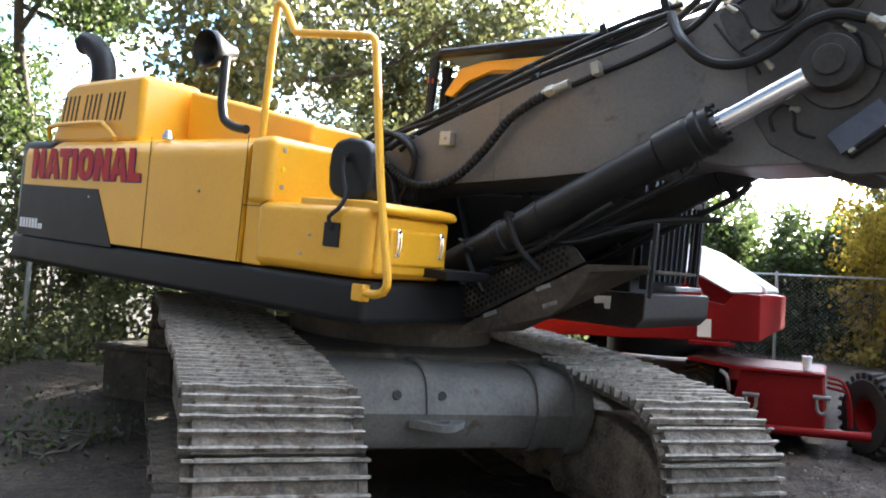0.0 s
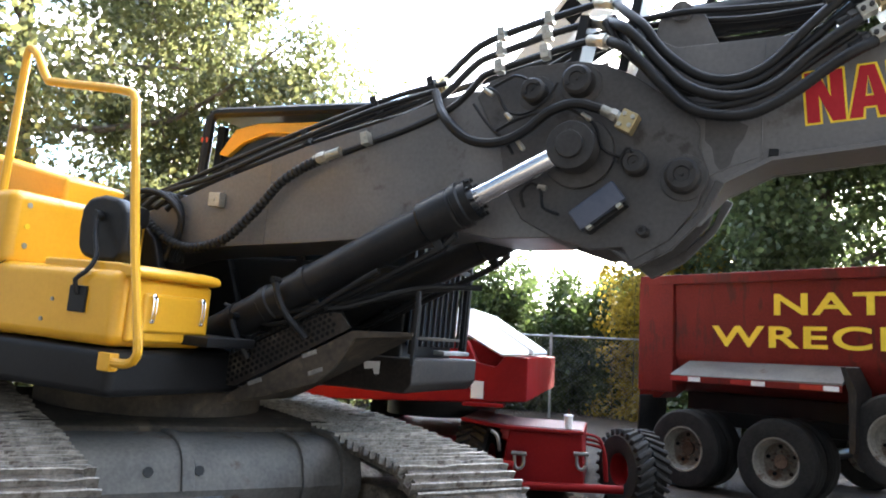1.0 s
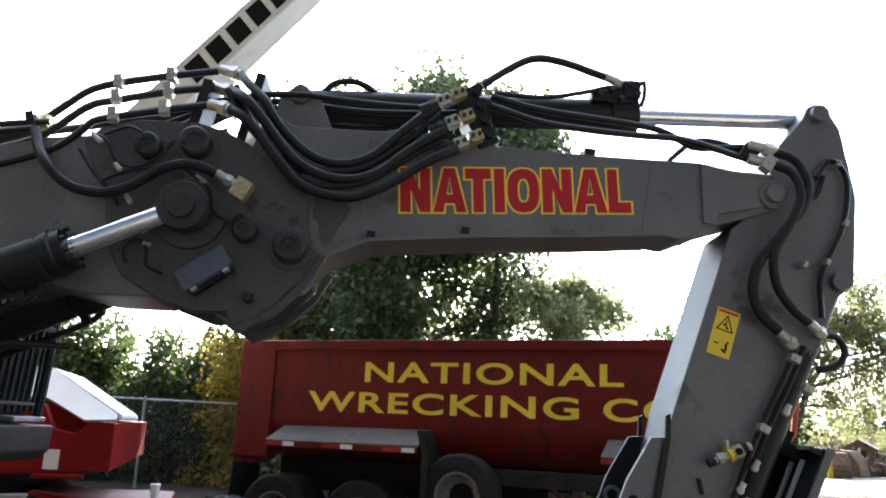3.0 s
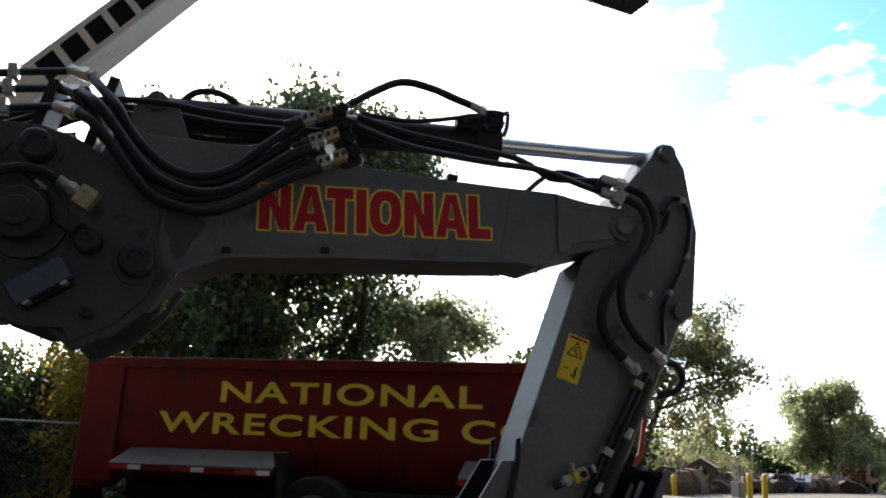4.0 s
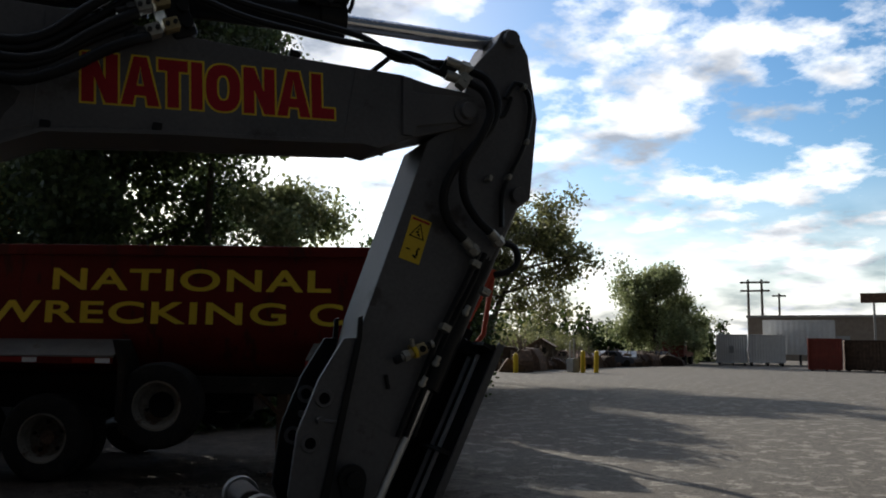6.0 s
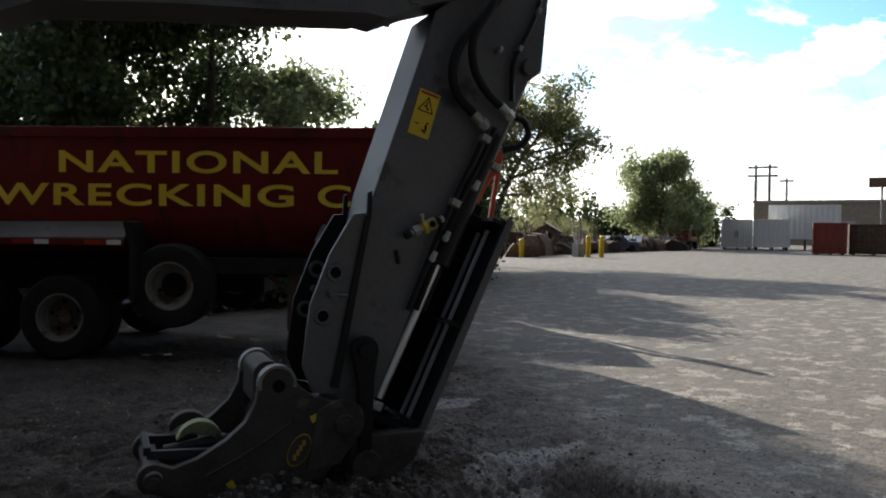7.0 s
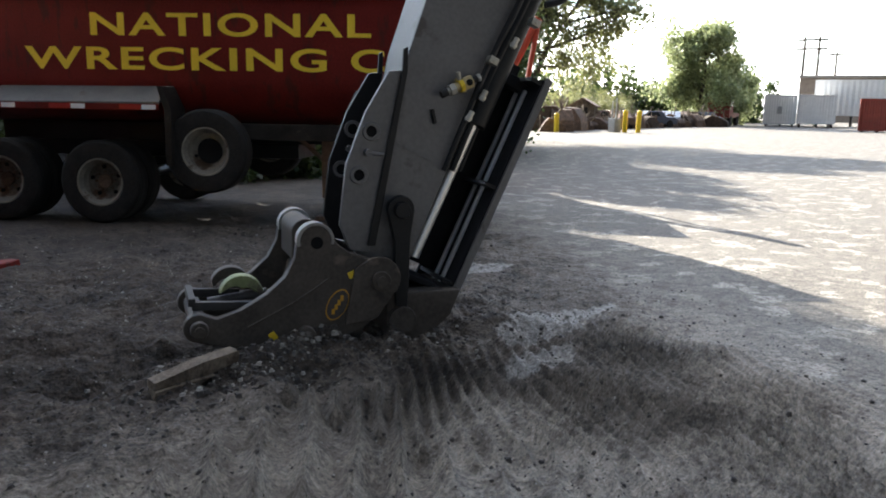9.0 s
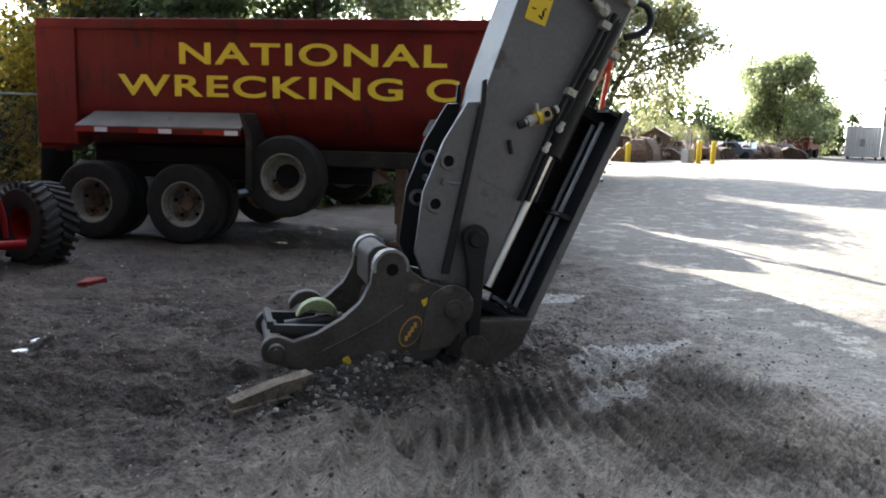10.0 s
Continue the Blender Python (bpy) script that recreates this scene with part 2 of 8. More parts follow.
_rp.color_ramp.elements[0].color, _rp.color_ramp.elements[1].color = (0.035, 0.029, 0.024, 1), (0.26, 0.24, 0.21, 1)
_rp.color_ramp.elements[0].position = 0.74
_l.new(_geo.outputs["Random Per Island"], _rp.inputs[0])
_l.new(_rp.outputs[0], _n["Principled BSDF"].inputs["Base Color"])
_n["Principled BSDF"].inputs["Roughness"].default_value = 0.9
M_CONC = mat("grey_concrete", (0.28, 0.27, 0.25), (0.40, 0.39, 0.36), 0.9, scale=4, bump=0.4)
M_LAMPR = mat("red_reflector", (0.30, 0.02, 0.015), (0.38, 0.03, 0.02), 0.4, bump=0.0)
M_REFLW = mat("white_reflector", (0.75, 0.75, 0.75), (0.85, 0.85, 0.85), 0.3, bump=0.0)
M_LIME = mat("pale_green_paint", (0.17, 0.20, 0.09), (0.30, 0.33, 0.17), 0.5, bump=0.2, spots=(0.09, 0.08, 0.06), spot_at=0.56)
M_BLUEGREY = mat("blue_grey_plastic", (0.060, 0.070, 0.100), (0.090, 0.103, 0.140), 0.38, bump=0.05)
M_GLASS = bpy.data.materials.new("dark_tinted_glass")
M_GLASS.use_nodes = True
_g = M_GLASS.node_tree.nodes["Principled BSDF"]
_g.inputs["Base Color"].default_value = (0.02, 0.025, 0.03, 1)
_g.inputs["Roughness"].default_value = 0.12
_g.inputs["Specular IOR Level"].default_value = 0.2
L_YELLOW = leaf_mat("yellow_green_leaves", (0.050, 0.062, 0.022), (0.140, 0.145, 0.055))
L_GREEN = leaf_mat("green_leaves", (0.032, 0.055, 0.014), (0.085, 0.118, 0.03))
L_MID = leaf_mat("deep_green_leaves", (0.026, 0.046, 0.013), (0.074, 0.104, 0.028))
L_DARK = leaf_mat("dark_green_leaves", (0.042, 0.062, 0.025), (0.110, 0.148, 0.054))
# the next two leaf colours are lightened to carry the haze of distance
L_HAZE = leaf_mat("haze_paled_olive_leaves", (0.10, 0.11, 0.04), (0.24, 0.24, 0.10))
L_FAR = leaf_mat("haze_paled_green_leaves", (0.15, 0.185, 0.08), (0.34, 0.37, 0.18))
L_GOLD = leaf_mat("golden_leaves", (0.22, 0.16, 0.012), (0.42, 0.30, 0.025))


def ground_mat():
    """Moist dark soil where it is dug over, with shade painted in by the trailer, dry crumbs in front, packed grey grit
    with pale crusts out on the yard.
    """
    m = bpy.data.materials.new("dirt_yard")
    m.use_nodes = True
    n, l = m.node_tree.nodes, m.node_tree.links
    b = n["Principled BSDF"]
    tc = n.new("ShaderNodeTexCoord")
    place = tc.outputs["Object"]

    def noise_tex(scale, detail=6, rough=0.6):
        t = n.new("ShaderNodeTexNoise")
        t.inputs["Scale"].default_value, t.inputs["Detail"].default_value, t.inputs["Roughness"].default_value = scale, detail, rough
        l.new(place, t.inputs["Vector"])
        return t

    def cells(scale):
        t = n.new("ShaderNodeTexVoronoi")
        t.inputs["Scale"].default_value = scale
        l.new(place, t.inputs["Vector"])
        return t

    def ramp(src, lo, hi, ca=(0, 0, 0), cb=(1, 1, 1)):
        r = n.new("ShaderNodeValToRGB")
        r.color_ramp.elements[0].position, r.color_ramp.elements[1].position = lo, hi
        r.color_ramp.elements[0].color, r.color_ramp.elements[1].color = (*ca, 1), (*cb, 1)
        l.new(src, r.inputs[0])
        return r.outputs[0]

    def mix(f, a, c, how="MIX"):
        x = n.new("ShaderNodeMix")
        x.data_type, x.blend_type = "RGBA", how
        if isinstance(f, float):
            x.inputs["Factor"].default_value = f
        else:
            l.new(f, x.inputs["Factor"])
        l.new(a, x.inputs["A"])
        if isinstance(c, tuple):
            x.inputs["B"].default_value = (*c, 1)
        else:
            l.new(c, x.inputs["B"])
        return x.outputs["Result"]

    def calc(op, a, c, d=None, clamp=False):
        x = n.new("ShaderNodeMath")
        x.operation, x.use_clamp = op, clamp
        for k, v in enumerate((a, c) if d is None else (a, c, d)):
            if isinstance(v, (int, float)):
                x.inputs[k].default_value = v
            else:
                l.new(v, x.inputs[k])
        return x.outputs[0]

    def span(src, a, c, to_a=0.0, to_c=1.0):
        x = n.new("ShaderNodeMapRange")
        x.inputs["From Min"].default_value, x.inputs["From Max"].default_value = a, c
        x.inputs["To Min"].default_value, x.inputs["To Max"].default_value = to_a, to_c
        l.new(src, x.inputs["Value"])
        return x.outputs[0]

    big, mid, fine, grit = noise_tex(0.45, 6), noise_tex(2.2, 9, 0.68), noise_tex(9, 7, 0.72), noise_tex(42, 5, 0.8)
    fleck = noise_tex(2.6, 7, 0.6)
    sep = n.new("ShaderNodeSeparateXYZ")
    l.new(place, sep.inputs[0])
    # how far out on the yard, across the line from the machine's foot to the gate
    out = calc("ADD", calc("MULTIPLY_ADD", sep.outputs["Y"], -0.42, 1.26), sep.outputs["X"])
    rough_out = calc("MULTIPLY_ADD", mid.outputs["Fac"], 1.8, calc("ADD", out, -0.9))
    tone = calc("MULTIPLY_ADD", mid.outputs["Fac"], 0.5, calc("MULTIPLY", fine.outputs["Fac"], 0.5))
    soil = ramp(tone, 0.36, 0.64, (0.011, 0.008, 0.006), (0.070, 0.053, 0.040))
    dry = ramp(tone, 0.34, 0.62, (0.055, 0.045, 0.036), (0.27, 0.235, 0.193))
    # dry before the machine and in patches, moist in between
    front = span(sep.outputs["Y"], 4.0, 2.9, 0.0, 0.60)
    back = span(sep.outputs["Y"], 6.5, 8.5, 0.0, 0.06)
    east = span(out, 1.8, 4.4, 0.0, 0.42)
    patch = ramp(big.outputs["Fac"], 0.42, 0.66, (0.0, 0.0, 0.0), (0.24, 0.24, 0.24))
    # the last factor darkens the trailer side: dark soil plus painted shade
    dry_lit_mix = calc("MULTIPLY", calc("ADD", calc("ADD", front, back), calc("ADD", east, patch), clamp=True), span(out, -1.2, 0.9))
    col = mix(dry_lit_mix, soil, dry)
    lane = ramp(fine.outputs["Fac"], 0.35, 0.65, (0.088, 0.077, 0.064), (0.168, 0.148, 0.123))
    crust = ramp(fleck.outputs["Fac"], 0.545, 0.57)
    broken = ramp(fine.outputs["Fac"], 0.40, 0.47)
    lane = mix(calc("MULTIPLY", calc("MULTIPLY", crust, broken), 0.85), lane, (0.275, 0.25, 0.21))
    # streaks of darker grit swept along the lane
    lane = mix(ramp(big.outputs["Fac"], 0.50, 0.62, (0, 0, 0), (0.45, 0.45, 0.45)), lane, (0.125, 0.113, 0.095))
    on_lane = span(rough_out, 4.3, 5.3)
    col = mix(on_lane, col, lane)
    warp = n.new("ShaderNodeVectorMath")
    warp.operation = "MULTIPLY_ADD"
    l.new(noise_tex(1.7, 8, 0.7).outputs["Color"], warp.inputs[0])
    warp.inputs[1].default_value = (0.8, 0.8, 0)
    l.new(place, warp.inputs[2])
    flat = n.new("ShaderNodeVectorMath")
    flat.operation = "MULTIPLY"
    flat.inputs[1].default_value = (1, 1, 0)
    l.new(warp.outputs[0], flat.inputs[0])

    def blot(cx, cy, along, across, turn, hard, strength):
        """A patch with a ragged rim: its strength at each place."""
        t = n.new("ShaderNodeMapping")
        t.vector_type = "TEXTURE"
        t.inputs["Location"].default_value = (cx + 0.4, cy + 0.4, 0)
        t.inputs["Rotation"].default_value = (0, 0, radians(turn))
        t.inputs["Scale"].default_value = (along, across, 1)
        l.new(flat.outputs[0], t.inputs["Vector"])
        d = n.new("ShaderNodeVectorMath")
        d.operation = "LENGTH"
        l.new(t.outputs[0], d.inputs[0])
        return ramp(d.outputs["Value"], 1 - hard, 1.0, (strength,) * 3, (0, 0, 0))

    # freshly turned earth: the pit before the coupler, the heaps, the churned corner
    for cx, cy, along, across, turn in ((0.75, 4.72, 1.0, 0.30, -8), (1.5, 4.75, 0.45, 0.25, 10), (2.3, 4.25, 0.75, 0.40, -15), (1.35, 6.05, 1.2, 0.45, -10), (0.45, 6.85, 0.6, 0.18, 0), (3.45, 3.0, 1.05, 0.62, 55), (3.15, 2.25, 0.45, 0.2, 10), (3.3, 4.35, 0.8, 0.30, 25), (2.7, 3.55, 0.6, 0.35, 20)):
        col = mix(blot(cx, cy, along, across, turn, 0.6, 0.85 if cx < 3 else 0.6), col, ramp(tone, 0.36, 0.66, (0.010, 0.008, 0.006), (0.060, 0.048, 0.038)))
    # pale clayey spills
    for cx, cy, along, across, turn in ((3.95, 3.98, 0.75, 0.17, 17), (3.26, 3.40, 0.34, 0.13, 15), (4.6, 5.8, 0.4, 0.14, 10)):
        holes = ramp(fine.outputs["Fac"], 0.35, 0.44)
        col = mix(calc("MULTIPLY", blot(cx, cy, along, across, turn, 0.16, 0.85), holes), col, (0.235, 0.218, 0.195))
    col = mix(1.0, col, ramp(grit.outputs["Fac"], 0.36, 0.62, (0.45, 0.45, 0.45), (1.5, 1.5, 1.5)), "MULTIPLY")
    # small pale stones, and smaller still
    for scale, size, rare in ((24, 0.14, 0.80), (52, 0.20, 0.86)):
        peb = cells(scale)
        f = calc("MULTIPLY", ramp(peb.outputs["Distance"], size * 0.7, size, (1, 1, 1), (0, 0, 0)), ramp(peb.outputs["Color"], rare, rare + 0.02))
        col = mix(calc("MULTIPLY", f, 0.8), col, (0.30, 0.29, 0.27))
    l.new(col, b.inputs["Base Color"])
    b.inputs["Roughness"].default_value = 0.92
    b.inputs["Specular IOR Level"].default_value = 0.25
    crumbs = calc("ADD", cells(17).outputs["Distance"], calc("MULTIPLY", cells(43).outputs["Distance"], 0.45))
    height = calc("ADD", calc("MULTIPLY", crumbs, 0.7), calc("MULTIPLY_ADD", grit.outputs["Fac"], 0.3, fine.outputs["Fac"]))
    bp = n.new("ShaderNodeBump")
    l.new(span(rough_out, 3.7, 4.8, 1.0, 0.22), bp.inputs["Strength"])
    bp.inputs["Distance"].default_value = 0.02
    l.new(height, bp.inputs["Height"])
    l.new(bp.outputs[0], b.inputs["Normal"])
    return m


M_GROUND = ground_mat()

# ---------------------------------------------------------------- building helpers
def part(name, bm, material, parent=None, label="", smooth=35, at=None):
    """Link a bmesh as ONE mesh object, under a thing or a part."""
    me = bpy.data.meshes.new(name)
    bmesh.ops.recalc_face_normals(bm, faces=bm.faces)
    bm.to_mesh(me)
    bm.free()
    me.materials.append(material)
    if smooth:
        me.shade_smooth()
        me.set_sharp_from_angle(angle=radians(smooth))
    ob = new(name, me)
    if parent:
        ob.parent = parent
    if at is not None:
        ob.matrix_basis = at
    if 0 < smooth < 60:
        ob.modifiers.new("even_normals", "WEIGHTED_NORMAL").keep_sharp = True
    if label:
        tagged(ob, label)
    return ob


def thing(name, m, label, category, group="", kind=""):
    ob = new(name)
    ob.empty_display_size = 0.2
    ob.matrix_basis = m
    return tagged(ob, label, category, group, kind)


def bevel_new(bm, faces, width, segments=2, angle=30):
    if width <= 0:
        return
    bmesh.ops.recalc_face_normals(bm, faces=faces)
    edges = {e for f in faces for e in f.edges}
    edges = [e for e in edges if len(e.link_faces) == 2 and e.calc_face_angle(0) > radians(angle)]
    bmesh.ops.bevel(bm, geom=edges, offset=width, segments=segments, profile=0.5, affect="EDGES", clamp_overlap=True)


def box(bm, x0, x1, y0, y1, z0, z1, bevel=0.0, m=None, segments=2):
    vs = [bm.verts.new((x, y, z)) for x in (x0, x1) for y in (y0, y1) for z in (z0, z1)]
    quads = [(0, 1, 3, 2), (4, 6, 7, 5), (0, 4, 5, 1), (2, 3, 7, 6), (0, 2, 6, 4), (1, 5, 7, 3)]
    faces = [bm.faces.new([vs[i] for i in q]) for q in quads]
    if m is not None:
        for v in vs:
            v.co = m @ v.co
    bevel_new(bm, faces, bevel, segments)
    return bm


def prism(bm, outline, y0, y1, bevel=0.0, segments=2, m=None):
    """An outline in x and z, from y0 to y1."""
    a = [bm.verts.new((x, y0, z)) for x, z in outline]
    b = [bm.verts.new((x, y1, z)) for x, z in outline]
    n = len(a)
    faces = [bm.faces.new(a), bm.faces.new(b[::-1])]
    for i in range(n):
        faces.append(bm.faces.new((a[i], b[i], b[(i + 1) % n], a[(i + 1) % n])))
    if m is not None:
        for v in a + b:
            v.co = m @ v.co
    bevel_new(bm, faces, bevel, segments)
    return bm


def rod(bm, p0, p1, r, seg=16, r1=None, cap=True, bevel=0.0):
    p0, p1 = Vector(p0), Vector(p1)
    q = (p1 - p0).to_track_quat("Z", "Y")
    r1 = r if r1 is None else r1
    rings = []
    for p, rad in ((p0, r), (p1, r1)):
        rings.append([bm.verts.new(p + q @ Vector((rad * math.cos(2 * math.pi * i / seg), rad * math.sin(2 * math.pi * i / seg), 0))) for i in range(seg)])
    faces = []
    for i in range(seg):
        faces.append(bm.faces.new((rings[0][i], rings[0][(i + 1) % seg], rings[1][(i + 1) % seg], rings[1][i])))
    if cap:
        faces += [bm.faces.new(rings[0][::-1]), bm.faces.new(rings[1])]
        bevel_new(bm, faces, bevel, 2, 60)
    return bm


def curve_points(pts, step=0.04):
    """A smooth line through the points."""
    pts = [Vector(p) for p in pts]
    if len(pts) < 3:
        return pts
    ext = [pts[0] * 2 - pts[1]] + pts + [pts[-1] * 2 - pts[-2]]
    out = []
    for i in range(1, len(ext) - 2):
        p0, p1, p2, p3 = ext[i - 1:i + 3]
        n = max(2, int((p2 - p1).length / step))
        for k in range(n):
            t = k / n
            out.append(0.5 * ((2 * p1) + (p2 - p0) * t + (2 * p0 - 5 * p1 + 4 * p2 - p3) * t * t + (3 * p1 - p0 - 3 * p2 + p3) * t ** 3))
    return out + [pts[-1]]


def tube(bm, pts, r, seg=8, soft=True, step=0.04, ribs=0.0, taper=None):
    """A hose or pipe along points; ribs: how far the spiral guard stands out; taper: the end's radius."""
    line = curve_points(pts, step) if soft else [Vector(p) for p in pts]
    up = Vector((0.13, 0.2, 1)).normalized()
    prev, side = None, None
    for i, p in enumerate(line):
        d = (line[min(i + 1, len(line) - 1)] - line[max(i - 1, 0)])
        if d.length < 1e-9:
            continue
        d.normalize()
        side = d.cross(up) if side is None else side - d * side.dot(d)
        if side.length < 1e-6:
            side = d.orthogonal()
        side.normalize()
        w = d.cross(side)
        rr = r if taper is None else r + (taper - r) * i / max(1, len(line) - 1)
        rr += ribs * (i % 2)
        ring = [bm.verts.new(p + rr * (side * math.cos(2 * math.pi * k / seg) + w * math.sin(2 * math.pi * k / seg))) for k in range(seg)]
        if prev:
            for k in range(seg):
                bm.faces.new((prev[k], prev[(k + 1) % seg], ring[(k + 1) % seg], ring[k]))
        else:
            bm.faces.new(ring[::-1])
        prev = ring
    bm.faces.new(prev)
    return bm


def arc(cx, cz, r, a0, a1, n):
    return [(cx + r * math.cos(radians(a0 + (a1 - a0) * i / n)), cz + r * math.sin(radians(a0 + (a1 - a0) * i / n))) for i in range(n + 1)]


def lathe(bm, profile, seg=32, axis="y", m=None):
    """Turn a profile of (radius, offset) round the axis."""
    rings = []
    for r, o in profile:
        ring = []
        for i in range(seg):
            c, s = math.cos(2 * math.pi * i / seg) * r, math.sin(2 * math.pi * i / seg) * r
            co = Vector((c, o, s)) if axis == "y" else Vector((c, s, o))
            ring.append(bm.verts.new(m @ co if m is not None else co))
        rings.append(ring)
    for a, b in zip(rings, rings[1:]):
        for i in range(seg):
            bm.faces.new((a[i], a[(i + 1) % seg], b[(i + 1) % seg], b[i]))
    return bm


def lettering(name, text, height, material, parent, m, width=None, depth=0.002, bold=0.0, shear=0.0, label="", gap=1.0):
    """Flat raised letters of the built-in font, as one mesh, lower left corner at the origin of m, in its x and y."""
    cu = bpy.data.curves.new(name, "FONT")
    cu.body, cu.size, cu.extrude, cu.offset, cu.shear, cu.space_character = text, 1.0, 0.0, bold, shear, gap
    tmp = new(name, cu)
    bpy.context.view_layer.update()
    me = bpy.data.meshes.new_from_object(tmp.evaluated_get(bpy.context.evaluated_depsgraph_get()))
    bpy.data.objects.remove(tmp)
    xs = [v.co.x for v in me.vertices]
    ys = [v.co.y for v in me.vertices]
    sy = height / (max(ys) - min(ys))
    sx = width / (max(xs) - min(xs)) if width else sy
    x0, y0 = min(xs), min(ys)
    for v in me.vertices:
        v.co = ((v.co.x - x0) * sx, (v.co.y - y0) * sy, depth)
    me.materials.clear()
    me.materials.append(material)
    ob = new(name, me)
    ob.parent = parent
    ob.matrix_basis = m
    if label:
        tagged(ob, label)
    return ob


SIDE = Matrix(((1, 0, 0, 0), (0, 0, -1, 0), (0, 1, 0, 0), (0, 0, 0, 1)))   # text plane onto a wall that faces -y


def on_side(x, y, z, turn=0):
    return Matrix.Translation((x, y, z)) @ SIDE @ pose(0, 0, 0, 0, 0, turn)


def block_word(name, width, height, stroke, grow, material, parent, m, depth=0.002, label=""):
    """The word NATIONAL in heavy block letters; grow swells every stroke for an outline or shadow."""
    h, s, g = 1.0, stroke, grow
    bm = bmesh.new()

    def poly(pts, x0):
        bm.faces.new([bm.verts.new((x0 + x, z, 0)) for x, z in pts])

    def letter(ch, x0, w):
        a, b, lo, hi, t = -g, w + g, -g, h + g, s + g
        if ch == "N":
            poly([(a, lo), (t, lo), (t, h * 0.52 - g), (w - t, lo), (b, lo), (b, hi), (w - t, hi), (w - t, h * 0.48 + g), (t, hi), (a, hi)], x0)
        elif ch == "T":
            poly([(w / 2 - s / 2 - g, lo), (w / 2 + s / 2 + g, lo), (w / 2 + s / 2 + g, h - 0.24 - g), (b, h - 0.24 - g), (b, hi), (a, hi), (a, h - 0.24 - g), (w / 2 - s / 2 - g, h - 0.24 - g)], x0)
        elif ch == "I":
            poly([(a, lo), (b, lo), (b, hi), (a, hi)], x0)
        elif ch == "L":
            poly([(a, lo), (b, lo), (b, 0.24 + g), (t, 0.24 + g), (t, hi), (a, hi)], x0)
        elif ch == "A":
            c, z0, z1 = w / 2, 0.20 - g, 0.40 + g
            inner = lambda z: t + (c - t) * z / 0.80
            left = [(a, lo), (t, lo), (inner(z0), z0), (c, z0), (c, z1), (inner(z1), z1), (c, 0.80 - g), (c, hi), (c - s * 0.55 - g, hi)]
            poly(left, x0)
            poly([(w - x, z) for x, z in left][::-1], x0)
        elif ch == "O":
            def ring(rx, rz):
                return [(w / 2 + rx * abs(math.cos(k * math.pi / 16)) ** 0.8 * math.copysign(1, math.cos(k * math.pi / 16)), 0.5 + rz * abs(math.sin(k * math.pi / 16)) ** 0.8 * math.copysign(1, math.sin(k * math.pi / 16))) for k in range(32)]
            o, i = ring(w / 2 + g, 0.5 + g), ring(w / 2 - s - g, 0.5 - 0.23 - g)
            for k in range(32):
                poly([o[k], o[(k + 1) % 32], i[(k + 1) % 32], i[k]], x0)

    x = 0.0
    cells = (("N", 0.60, 0.05), ("A", 0.66, -0.02), ("T", 0.52, 0.06), ("I", stroke, 0.06), ("O", 0.64, 0.06), ("N", 0.60, 0.04), ("A", 0.66, 0.03), ("L", 0.46, 0.0))
    for ch, w, gap in cells:
        letter(ch, x, w)
        x += w + gap
    for v in bm.verts:
        v.co = (v.co.x * width / x, v.co.y * height, depth)
    return part(name, bm, material, parent, label, smooth=0, at=m)

